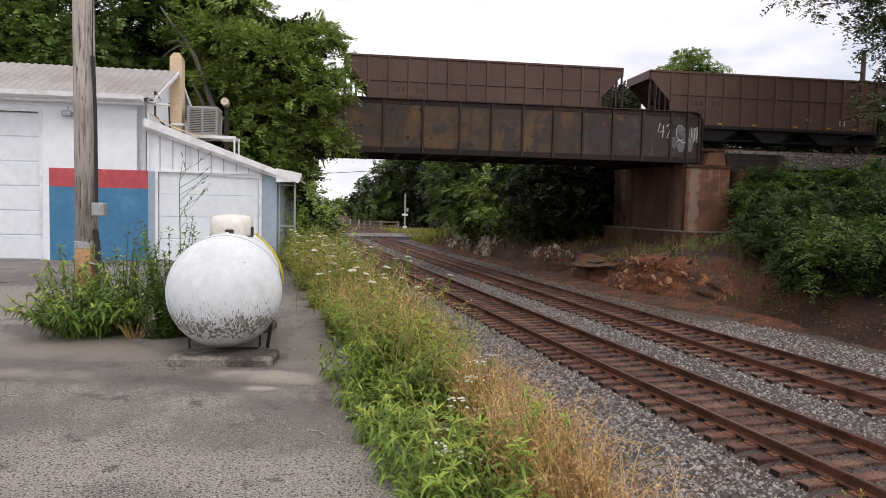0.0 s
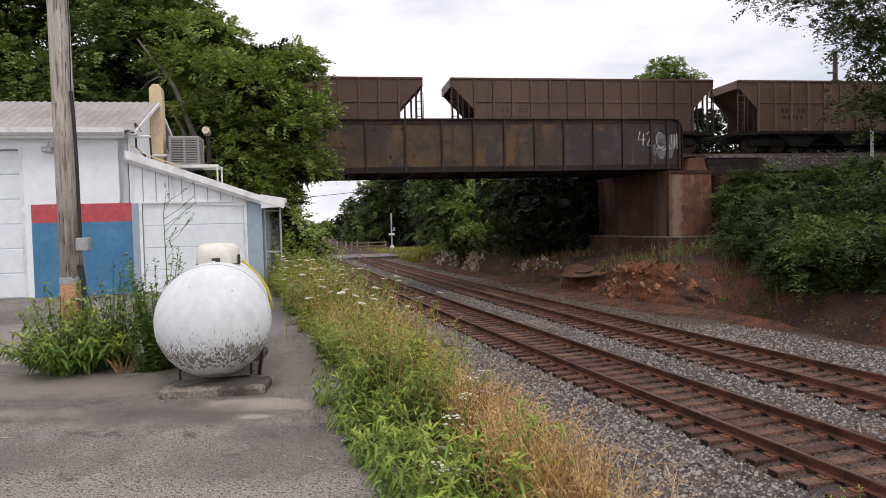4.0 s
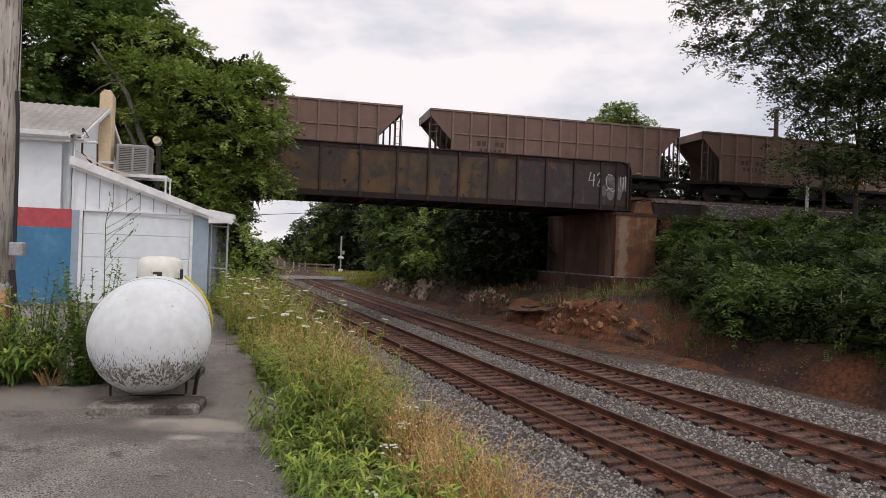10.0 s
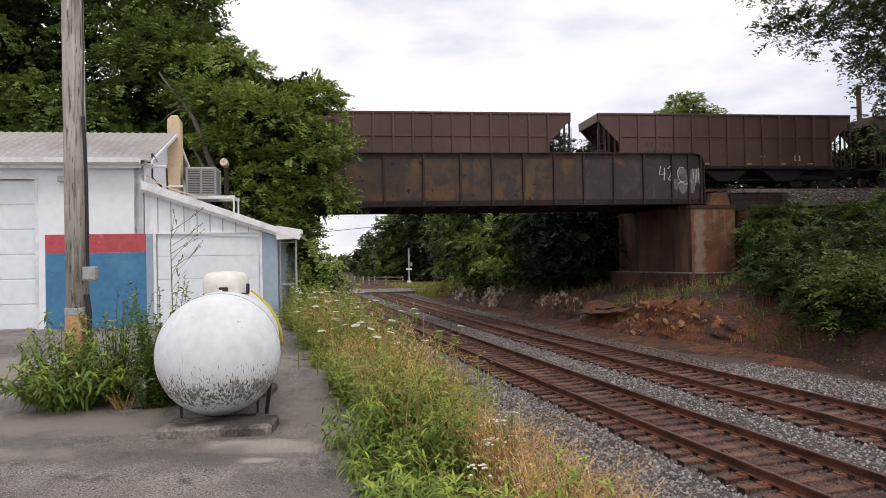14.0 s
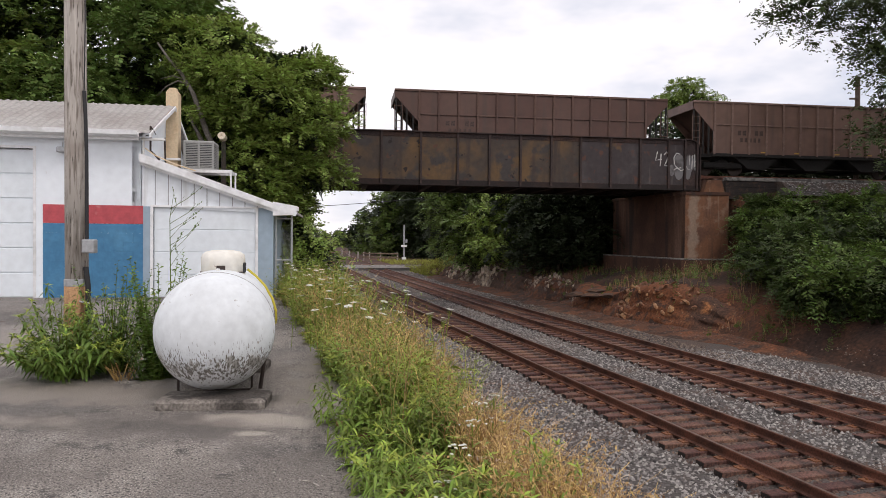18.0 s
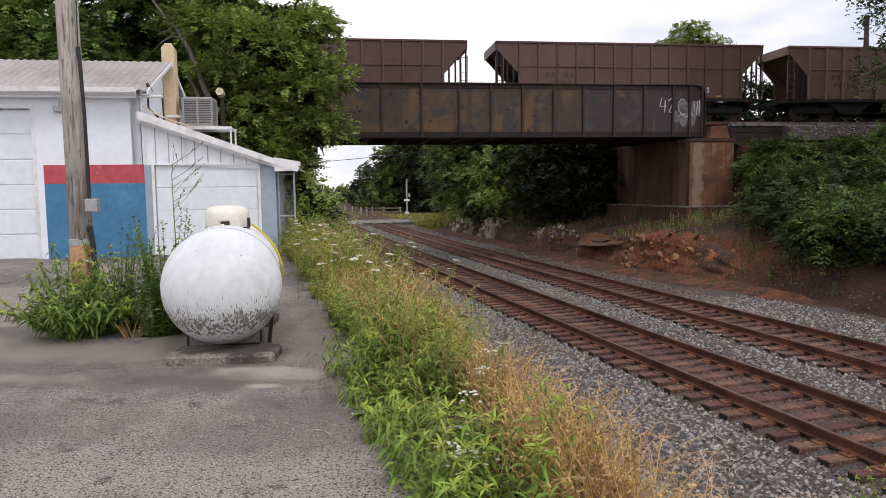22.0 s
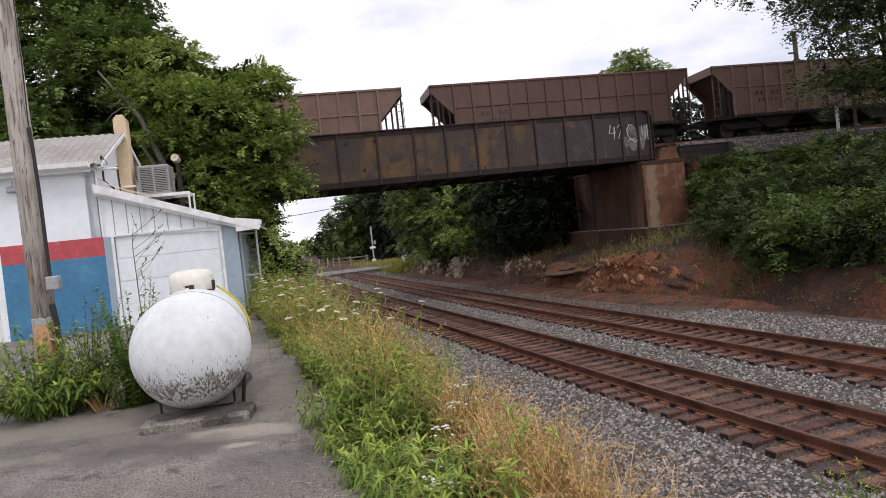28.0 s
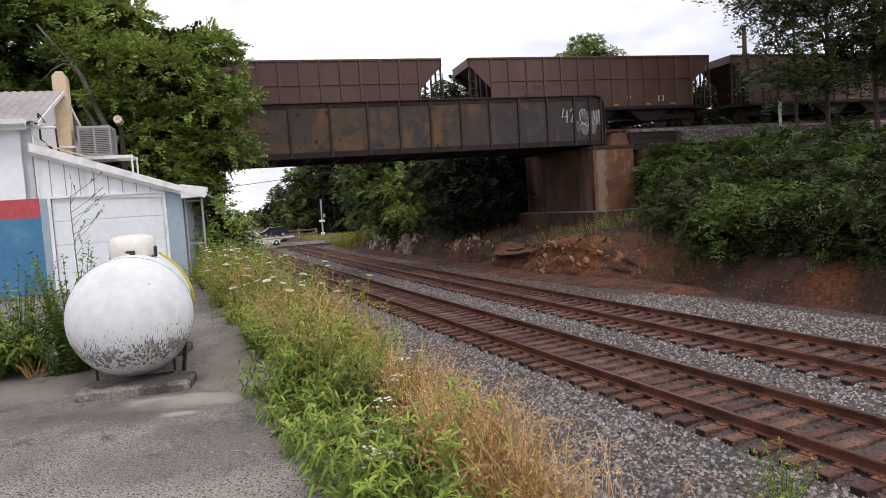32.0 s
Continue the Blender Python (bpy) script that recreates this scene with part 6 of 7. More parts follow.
grow("far_tree", "small tree top showing above the coal cars", (21.0, 60.0), 13, [(0, 0, 13.6 - G0, 1.5, 1.5, 1.9), (1.4, 0, 12.9 - G0, 1.5, 1.5, 1.5), (-1.3, 0, 12.8 - G0, 1.4, 1.4, 1.3), (0, 0, 11.5 - G0, 2.4, 2.2, 1.6)], 90, density=14, material=L_BRIGHT, L=0.5, pairs=4, leaf=0.2, width=0.06, r0=0.2)

# ---- weeds and grass along the yard's edge ----


def strip_points(n, y0, y1, d0, d1, power=1.0):
    u = rng.random(n) ** power
    y = y0 + (y1 - y0) * u
    d = rng.uniform(d0, d1, n)
    x = track_x(y) + d / 0.957
    return np.stack([x, y, ground_z(x, y) - 0.02], 1), d


def stuff(name, label, category, V, F, material):
    return thing(name, label, category, kind="stuff", data=raw_mesh(name, V, F, material))


def plant_limit(y):
    """How far down the slope the plants reach."""
    return np.interp(y, [2.5, 3.9, 6.5, 10.8, 14.3, 17.5], [-9.5, -9.3, -9.08, -8.25, -7.85, -7.8])


def near_limit(P, d):
    """The plants keep clear of the ballast near the camera."""
    return P[d < plant_limit(P[:, 1]) + rng.normal(0, 0.16, len(P))]


def clumped(P, scale, cut):
    """Keeps points where a rough pattern is high, so that plants stand in clumps."""
    v = np.sin(P[:, 0] * scale + 1.3) * np.cos(P[:, 1] * scale * 0.9) + 0.6 * np.sin((P[:, 0] - P[:, 1]) * scale * 2.1)
    return P[v + rng.normal(0, 0.45, len(P)) > cut]


def stand_height(P):
    """Plants grow taller in some places than in others."""
    v = np.sin(P[:, 0] * 3.1 + 0.4) * np.cos(P[:, 1] * 1.7) + 0.7 * np.sin(P[:, 1] * 4.3 + P[:, 0] * 2.0)
    return np.clip(0.95 + 0.32 * v, 0.45, 1.5)


def stems(n, y0, y1, d0, d1, power, lo, hi, pairs, leaf, width, tilt=0.25, cut=-2.0, spread=0.5):
    P, d = strip_points(n, y0, y1, d0, d1, power)
    P = clumped(P, 2.4, cut)
    D = np.stack([rng.normal(0, tilt, len(P)), rng.normal(0, tilt, len(P)), np.ones(len(P))], 1)
    return fronds(P, D, rng.uniform(lo, hi, len(P)) * stand_height(P), pairs, leaf, width, 0.05, spread)


P, d = strip_points(5200, 4.2, 34, -9.75, -6.1, 1.5)
P = clumped(near_limit(P, d + 0.3), 1.9, -0.4)
V, F = blades(P, rng.uniform(0.2, 0.62, len(P)) * stand_height(P), np.full(len(P), 0.7), np.full(len(P), 0.006))
stuff("green_grass", "green grass blades on the slope", "grass", V, F, L_GRASS)
P, d = strip_points(1300, 5.0, 18, -9.75, -8.6, 1.3)
P = clumped(P, 3.3, -0.2)
V, F = blades(P, rng.uniform(0.4, 0.8, len(P)) * stand_height(P), np.full(len(P), 0.7), np.full(len(P), 0.005))
stuff("tall_grass", "tall yellow-green grass along the asphalt edge", "grass", V, F, L_GRASS)
P, d = strip_points(2600, 4.6, 13, -9.75, -8.5, 1.2)
P = clumped(near_limit(P, d), 2.2, 0.1)
V, F = oats(P, rng.uniform(0.5, 0.95, len(P)) * stand_height(P), np.full(len(P), 0.35), np.full(len(P), 0.0022), 0.3, 10)
stuff("tan_seed_grass", "tan seeding grass standing among the green weeds", "grass", V, F, L_DRY)
P, d = strip_points(64000, 2.4, 18, -9.8, -7.4, 1.5)
lim = plant_limit(P[:, 1])
keep = rng.random(len(P)) < np.clip(1.25 - np.abs(d - lim - 0.07) / 0.19, 0.008, 1)
P = clumped(P[keep], 2.6, -1.0)
V, F = blades(P, rng.uniform(0.16, 0.46, len(P)) * stand_height(P), np.full(len(P), 0.75), np.full(len(P), 0.0036))
stuff("dry_grass", "golden dry grass on the slope beside the ballast", "grass", V, F, L_DRY)
P, d = strip_points(21000, 2.4, 18, -9.7, -7.3, 1.5)
P = P[rng.random(len(P)) < np.clip(1.2 - np.abs(d - plant_limit(P[:, 1]) - 0.07) / 0.19, 0.005, 1)]
V, F = oats(P, rng.uniform(0.26, 0.54, len(P)) * stand_height(P), np.full(len(P), 0.32), np.full(len(P), 0.0018))
stuff("golden_seed_grass", "golden seeding grass bent over beside the ballast", "grass", V, F, L_DRY)
P, d = strip_points(4200, 2.6, 18, -9.6, -6.9, 1.3)
P = P[np.abs(d - plant_limit(P[:, 1]) - 0.28) < np.abs(rng.normal(0, 0.26, len(P)))]
V, F = oats(P, rng.uniform(0.2, 0.5, len(P)), np.full(len(P), 0.45), np.full(len(P), 0.0015), 0.34, 11)
stuff("seeding_grass", "pale seeding grass stalks leaning over the ballast", "grass", V, F, L_PALEDRY)


def leafy_strip(n, y0, y1, d0, d1, lo, hi, count, leaf, width, tilt=0.3, cut=-2.0, power=1.0):
    P, d = strip_points(n, y0, y1, d0, d1, power)
    P = clumped(near_limit(P, d - 0.05), 2.4, cut)
    D = np.stack([rng.normal(0, tilt, len(P)), rng.normal(0, tilt, len(P)), np.ones(len(P))], 1)
    return leafy(P, D, rng.uniform(lo, hi, len(P)) * stand_height(P), count, leaf, width)


for n, y0, y1, d0, d1, lo, hi, leaf, cut in ((900, -1.0, 5.5, -10.05, -9.05, 0.2, 0.48, 0.115, -0.9), (420, 4.8, 7.4, -9.8, -8.8, 0.25, 0.55, 0.085, -0.4)):
    P, d = strip_points(n, y0, y1, d0, d1)
    P = clumped(near_limit(P, d - 0.06), 2.4, cut)
    D = np.stack([rng.normal(0, 0.3, len(P)), rng.normal(0, 0.3, len(P)), np.ones(len(P))], 1)
    L = rng.uniform(lo, hi, len(P)) * stand_height(P)
    V, F = lances(P, D, L, 22, leaf, leaf * 0.085, 0.05, 0.45, 0.7)
    stuff("broad_weeds", "broad-leaved green weeds at the asphalt edge", "weeds", V, F, L_BROAD)
    V, F = lances(P[::2], D[::2], L[::2], 0, leaf, leaf * 0.085, tips=8)
    stuff("weed_shoots", "bright green shoot tips of the broad-leaved weeds", "weeds", V, F, L_TIP)
for words, m_, args in (("tall yellow-green weeds along the asphalt edge", L_MID, (2000, 4.8, 16, -9.8, -8.3, 0.3, 0.85, 22, 0.085, 0.009, 0.25, -0.1, 1.2)),
                        ("dense green weeds along the asphalt edge", L_WEED, (1900, 4.8, 16, -9.8, -8.3, 0.3, 0.8, 22, 0.10, 0.011, 0.25, 0.0, 1.2)),
                        ("deep green weeds among the grass", L_BROAD, (1100, 4.6, 16, -9.8, -8.5, 0.25, 0.6, 18, 0.11, 0.013, 0.3, 0.2, 1.2)),
                        ("head-high green weeds beside the lean-to", L_WEED, (330, 9.5, 17, -9.9, -8.4, 0.7, 1.25, 22, 0.15, 0.015, 0.2, -0.2)),
                        ("green weeds along the far slope", L_MID, (900, 14, 36, -9.9, -7.2, 0.3, 0.8, 14, 0.17, 0.02, 0.25, -2, 1.2))):
    V, F = leafy_strip(*args)
    stuff("leafy_weeds", words, "weeds", V, F, m_)
V, F = stems(900, 24, 62, 6.4, 10.2, 1.0, 0.25, 0.6, 7, 0.13, 0.022, 0.4, 0.1)
stuff("bank_weeds", "low weeds on the rocky bank", "weeds", V, F, L_TREE)
V, F = stems(260, 12, 28, 7.4, 9.0, 1.0, 0.2, 0.5, 6, 0.12, 0.02, 0.5, 0.3)
stuff("bank_weeds", "low green weeds at the bank's foot", "weeds", V, F, L_VINE)
P, d = strip_points(2500, 26, 60, 5.9, 10.4)
P = clumped(P, 1.1, 0.35)
V, F = blades(P, rng.uniform(0.2, 0.6, len(P)), np.full(len(P), 0.6), np.full(len(P), 0.01))
stuff("dry_grass", "dry brown grass on the rocky bank", "grass", V, F, L_DULL)
P, d = strip_points(520, 24, 35.5, 7.2, 11.8)
P = clumped(P, 0.9, -0.1)
V, F = oats(P, rng.uniform(0.35, 0.9, len(P)), np.full(len(P), 0.3), np.full(len(P), 0.008), 0.5, 10)
stuff("dry_stalks", "dry brown stalks before the abutment", "grass", V, F, L_DULL)
V, F = stems(260, 28.5, 35.5, 8.2, 11.8, 1.0, 0.35, 0.85, 8, 0.12, 0.022, 0.4, -0.2)
stuff("bank_weeds", "green weeds before the abutment's footing", "weeds", V, F, L_TREE)


# ---- single weeds by the pole and the tank ----
def clump(name, label, x, y, n, lo, hi, tilt, pairs, leaf, width, material, spread=0.5, r=0.15):
    t = thing(name, label, "weed", m=pose(x, y, 0))
    a = rng.uniform(0, 2 * np.pi, n)
    P = np.stack([r * np.cos(a) * rng.random(n), r * np.sin(a) * rng.random(n), np.zeros(n)], 1)
    D = np.stack([np.cos(a) * tilt * rng.random(n), np.sin(a) * tilt * rng.random(n), np.ones(n)], 1)
    L = rng.uniform(lo, hi, n)
    V, F = leafy(P, D, L, pairs * 2, leaf, width)
    part("foliage", raw_mesh("foliage", V, F, material), parent=t)
    g = Geo()
    Du = unit(D)
    for i in range(0, n, 1):
        tip = P[i] + Du[i] * L[i] - np.array([0, 0, 0.12 * L[i]])
        mid = P[i] + Du[i] * L[i] * 0.5 - np.array([0, 0, 0.03 * L[i]])
        g.tube([tuple(P[i] - np.array([0, 0, 0.03])), tuple(mid), tuple(tip)], [0.006, 0.004, 0.002], 4, False)
    tagged(part("stem_rest", g, material, t), kind="stuff")
    return t


def arching(name, label, x, y, n, lo, hi, tilt, leaf, count, lift=0.0, r=0.10, squash=0.8):
    """A clump of stems that arch out of one root, with lance-shaped leaves and a bright whorl at each tip."""
    t = thing(name, label, "weed", m=pose(x, y, 0))
    a = np.arange(n) * 2.4 + rng.uniform(-0.3, 0.3, n)
    q = np.sqrt((np.arange(n) + 0.5) / n)
    P = np.stack([r * np.cos(a) * q, r * np.sin(a) * q, np.zeros(n)], 1)
    D = np.stack([np.cos(a) * tilt * q, np.sin(a) * tilt * q * squash, np.ones(n) + lift], 1)
    L = rng.uniform(lo, hi, n) * (1.05 - 0.15 * q)
    V, F = lances(P, D, L, count, leaf, leaf * 0.13, 0.22, 0.28, 0.6)
    part("foliage", raw_mesh("foliage", V, F, L_CLUMP), parent=t)
    V, F = lances(P, D, L, 0, leaf, leaf * 0.10, tips=9)
    tagged(part("young_growth", raw_mesh("young_growth", V, F, L_TIP), parent=t), "bright young leaves at the tips", kind="stuff")
    g, Du = Geo(), unit(D)
    for i in range(n):
        mid, tip = P[i] + Du[i] * L[i] * 0.5, P[i] + Du[i] * L[i]
        g.tube([tuple(P[i] - np.array([0, 0, 0.03])), tuple(mid - np.array([0, 0, 0.025 * L[i]])), tuple(tip - np.array([0, 0, 0.10 * L[i]]))], [0.007, 0.005, 0.003], 5, False)
    tagged(part("stem_rest", g, L_WEED, t), kind="stuff")
    return t


arching("weed_clump", "broad leafy green weed clump before the pole", -3.72, 6.95, 64, 0.45, 0.86, 1.7, 0.135, 24)
arching("weed_clump", "upright leafy green weed before the pole", -4.02, 7.3, 16, 0.7, 1.0, 0.5, 0.12, 26)
arching("weed_clump", "leafy green weed between the pole and the tank", -3.42, 7.28, 30, 0.55, 1.02, 0.75, 0.105, 26)
clump("tall_weed", "tall thin small-leaved weed beside the pole", -3.5, 7.4, 17, 0.8, 1.32, 0.34, 15, 0.062, 0.019, L_VINE, 0.5, 0.14)
clump("tall_weed", "thin small-leaved weed behind the clump", -3.28, 7.35, 9, 0.45, 0.85, 0.4, 13, 0.06, 0.013, L_VINE, 0.5, 0.12)
clump("tall_weed", "tall small-leaved weed beside the tank", -2.84, 7.0, 32, 0.5, 1.42, 0.26, 26, 0.07, 0.023, L_CLUMP, 0.5, 0.13)
arching("tall_weed", "yellow-green weed shoot beside the tank", -2.78, 6.98, 5, 0.8, 1.12, 0.2, 0.12, 22, r=0.05)
clump("tall_weed", "leafy weed at the tank's foot", -2.92, 6.9, 16, 0.25, 0.6, 0.6, 13, 0.06, 0.013, L_VINE, 0.5, 0.12)
clump("dry_weed", "dry brown weed among the clumps", -3.15, 6.9, 16, 0.15, 0.36, 1.3, 8, 0.035, 0.004, L_DRY, 0.5, 0.10)
top = thing("seeding_weed", "bare branching seed stalk of a tall weed", "weed", m=pose(-2.83, 7.2, 0))
r_ = random.Random(4)
part("stalk", Geo().tube([(0, 0, 0), (0.03, 0, 0.9), (0.02, 0, 1.6), (0.06, 0, 1.86)], [0.007, 0.006, 0.004, 0.0015], 5), L_VINE, top)
for k in range(9):
    z = 1.1 + k * 0.075
    a = r_.uniform(0, 6.28)
    q1 = (0.02 + 0.18 * math.cos(a), 0.18 * math.sin(a), z + 0.12)
    q2 = (0.02 + 0.32 * math.cos(a + 0.3), 0.32 * math.sin(a + 0.3), z + 0.22 + 0.1 * r_.random())
    part("branch", Geo().tube([(0.02, 0, z), q1, q2], [0.003, 0.0022, 0.0012], 4).tube([q1, (q1[0] + 0.08, q1[1], q1[2] + 0.1)], 0.0014, 4), L_VINE, top)
    buds = Geo()
    for i in range(7):
        f = r_.uniform(0.2, 1.0)
        c = [q1[j] + (q2[j] - q1[j]) * f for j in range(3)]
        buds.lathe([(0.002, -0.008), (0.006, 0), (0.002, 0.010)], 5, (c[0] + r_.uniform(-0.012, 0.012), c[1], c[2]))
    tagged(part("seed_head", buds, L_VINE, top), kind="stuff")


# ---- flowers ----
def umbel(name, label, h, rad, heads, material, s=0.013):
    t = thing(name, label, "wildflower", group="wildflowers at the asphalt edge")
    part("stem", Geo().tube([(0, 0, -0.05), (0.02, 0, h * 0.5), (0.03, 0.01, h)], 0.004, 5), L_WEED, t)
    n = heads
    a, q = rng.uniform(0, 6.28, n), np.sqrt(rng.random(n)) * rad
    C = np.stack([0.03 + q * np.cos(a), 0.01 + q * np.sin(a), h + 0.02 - q * q * 3], 1)
    k = s * 1.35
    V = np.concatenate([np.stack([C + [-s, -s, 0], C + [s, -s, 0.004], C + [s, s, 0], C + [-s, s, 0.004]], 1), np.stack([C + [0, -k, 0.002], C + [k, 0, 0.005], C + [0, k, 0.002], C + [-k, 0, 0.005]], 1)]).reshape(-1, 3)
    tagged(part("flower_head", raw_mesh("flower_head", V, np.arange(len(V)).reshape(-1, 4), material), parent=t), kind="stuff")
    for k in range(5):
        part("ray", Geo().tube([(0.025, 0.008, h - 0.09), (0.03 + rad * 0.75 * math.cos(k * 1.26), 0.01 + rad * 0.75 * math.sin(k * 1.26), h + 0.01)], 0.002, 3, False), L_WEED, t)
    return t


lace = umbel("wild_carrot", "white umbel of wild carrot on a thin stem", 1.0, 0.038, 45, L_FLOWER, 0.009)
lace.matrix_basis = pose(-1.95, 9.0, float(ground_z(-1.95, 9.0)) - 0.1)
r_ = random.Random(11)
for k in range(95):
    y = 7.0 + 8.5 * r_.random() ** 1.2
    d_ = -9.85 + 1.2 * r_.random()
    x = float(track_x(y)) + d_ / 0.957
    copy_thing(lace, pose(x, y, float(ground_z(x, y)) - 0.05 - 0.35 * r_.random(), r_.uniform(-14, 14), r_.uniform(-14, 14), r_.uniform(0, 360)))
daisy = umbel("fleabane", "cluster of small white daisy flowers", 0.46, 0.085, 14, L_FLOWER, 0.0085)
for k, (x, y, sink) in enumerate(((-0.08, 3.06, 0.14), (0.0, 3.0, 0.17), (0.03, 3.14, 0.12), (0.10, 3.05, 0.18), (0.22, 4.2, 0.10), (0.31, 4.32, 0.12), (0.27, 4.5, 0.06), (0.36, 4.75, 0.04), (0.14, 3.75, 0.12))):
    m = pose(x, y, float(ground_z(x, y)) - sink, r_.uniform(-10, 10), r_.uniform(-10, 10), 60 * k)
    if k == 0:
        daisy.matrix_basis = m
    else:
        copy_thing(daisy, m)
evening = umbel("evening_primrose", "pale yellow wildflower among the grass", 0.2, 0.022, 20, L_YFLOWER, 0.009)
evening.matrix_basis = pose(0.53, 3.0, float(ground_z(0.53, 3.0)) - 0.02)
for x, y, n, lo, hi, words in ((4.75, 7.35, 13, 0.5, 0.95, "tall yellow-green goldenrod sprig growing in the ballast"), (4.35, 6.95, 10, 0.3, 0.6, "yellow-green goldenrod sprig growing in the ballast"), (3.9, 6.5, 9, 0.25, 0.5, "low yellow-green weed growing in the ballast")):
    sprig = arching("goldenrod", words, x, y, n, lo, hi, 0.6, 0.10, 18)
    sprig.matrix_basis = pose(x, y, float(ground_z(x, y)) + 0.04)


mullein = thing("mullein", "tall pale mullein stalk growing on the bank", "weed", m=pose(14.55, 20.3, float(ground_z(14.55, 20.3))))
part("stalk", Geo().tube([(0, 0, -0.05), (0.01, 0, 0.7), (-0.03, 0, 1.35), (-0.05, 0, 1.7)], [0.022, 0.02, 0.026, 0.010], 7), L_STALK, mullein, "pale woolly flower spike")
V, F = lances(np.zeros((14, 3)), np.stack([rng.normal(0, 0.05, 14), rng.normal(0, 0.05, 14), np.ones(14)], 1), np.full(14, 1.35), 3, 0.30, 0.05, 0.1, 0.5, 0.6)
part("foliage", raw_mesh("foliage", V, F, L_STALK), parent=mullein, label="pale grey-green leaves")
for x, y, n, lo, hi, words in ((15.5, 19.5, 16, 0.4, 0.75, "bright yellow-green weed on the bank"), (14.2, 19.7, 7, 0.3, 0.5, "pale broad-leaved weed on the bank"), (12.6, 24.9, 10, 0.3, 0.6, "green weed at the bank's foot")):
    arching("bank_weed", words, x, y, n, lo, hi, 0.8, 0.19, 10).matrix_basis = pose(x, y, float(ground_z(x, y)))


# ---- the level crossing beyond the bridge ----
ROADM = pose(-5.5, 78.5, -2.17, 0, 0, 13)
road = thing("road", "pale asphalt road over the level crossing", "road", m=ROADM, kind="structure", data=Geo().prism([(-70, -3.8), (70, -3.8), (70, 3.8), (-70, 3.8)], "z", -0.2, 0.055).mesh("road", M_ROAD))
cross = thing("level_crossing", "pale concrete crossing panels between the rails", "crossing", m=ROADM)
for k in range(5):
    part("panel", Geo().box(-4.6 + k * 1.9, -2.85 + k * 1.9, -3.9, 3.9, 0.045, 0.10, 0.01), M_SLAB, cross)
sig = thing("crossing_mast", "grey level crossing mast with a white sign", "signal mast", m=pose(-5.75, 99.0, -2.2))
part("mast", Geo().tube([(0, 0, 0), (0, 0, 5.2)], 0.11, 8), M_GALV, sig)
part("sign", Geo().box(-0.42, 0.42, -0.16, -0.1, 2.0, 2.3, 0.02), M_WHITE, sig, "white sign board")
part("base", Geo().box(-0.3, 0.3, -0.3, 0.3, 0, 0.5, 0.03), M_WHITE, sig)
part("lamp_box", Geo().box(0.2, 0.5, -0.2, 0.0, 2.6, 3.1, 0.03), M_GALV, sig)
guard = thing("timber_barrier", "weathered timber barrier rails beside the road", "barrier", m=pose(-9.0, 97.5, -2.2))
for z in (0.45, 0.95):
    part("rail", Geo().box(-2.6, 2.6, -0.06, 0.06, z, z + 0.2, 0.02), M_BARRIER, guard)
for x in (-2.4, 0, 2.4):
    part("post", Geo().box(x - 0.1, x + 0.1, 0.06, 0.26, 0, 1.2, 0.02), M_POLE, guard)
fencepost = thing("fence_post", "short pale fence post beside the far line", "post", m=pose(-13.5, 108, -2.2), group="far fence posts")
part("shaft", Geo().box(-0.09, 0.09, -0.09, 0.09, 0, 1.05, 0.02), M_POLE, fencepost)
for x, y in ((-11.6, 107), (-15.4, 112), (-17.5, 118), (-20, 126)):
    copy_thing(fencepost, pose(x, y, -2.2))
P = np.stack([rng.uniform(-11.5, 1.5, 2600), rng.uniform(86, 100, 2600), np.full(2600, -2.25)], 1)
P = P[(np.abs((P[:, 0] + 5.5) * -0.225 + (P[:, 1] - 80.5) * 0.974) > 4.4) & (np.abs(across(P[:, 0], P[:, 1])) > 5)]
V, F = blades(P, rng.uniform(0.2, 0.6, len(P)), np.full(len(P), 0.5), np.full(len(P), 0.03))
stuff("roadside_grass", "tan and green grass beside the crossing", "grass", V, F, L_MID)
V, F = stems(420, 64, 78, 5.2, 8.5, 1.0, 0.4, 1.0, 7, 0.22, 0.05, 0.4)
stuff("roadside_weeds", "green weeds beside the crossing", "weeds", V, F, L_MID)

upole = thing("utility_pole", "distant timber utility pole with a crossarm", "utility pole", m=pose(2.5, 85, -2.2))
part("shaft", Geo().tube([(0, 0, 0), (0, 0, 10.5)], [0.17, 0.12], 10), M_POLE, upole)
part("crossarm", Geo().box(-1.1, 1.1, -0.06, 0.06, 9.4, 9.52), M_POLE, upole)
upole2 = thing("utility_pole", "grey line pole behind the upper track", "utility pole", m=pose(25.35, 42.5, 4.0))
part("shaft", Geo().tube([(0, 0, -0.5), (0, 0, 4), (-0.02, 0, 7.5)], [0.17, 0.16, 0.14], 10), M_BARK, upole2)
part("bracket", Geo().box(-0.5, 0.1, -0.05, 0.05, 6.1, 6.2), M_BARK, upole2)
wire = thing("overhead_wire", "thin overhead wire across the line", "wire", m=pose(0, 0, 0))
for a, b, sag in (((-40, 85, 3.9), (2.5, 85, 6.6), 0.5),):
    pts = [(a[0] + (b[0] - a[0]) * k / 12, a[1] + (b[1] - a[1]) * k / 12, a[2] + (b[2] - a[2]) * k / 12 - sag * 4 * (k / 12) * (1 - k / 12)) for k in range(13)]
    part("cable", Geo().tube(pts, 0.035, 5), M_CABLE, wire)

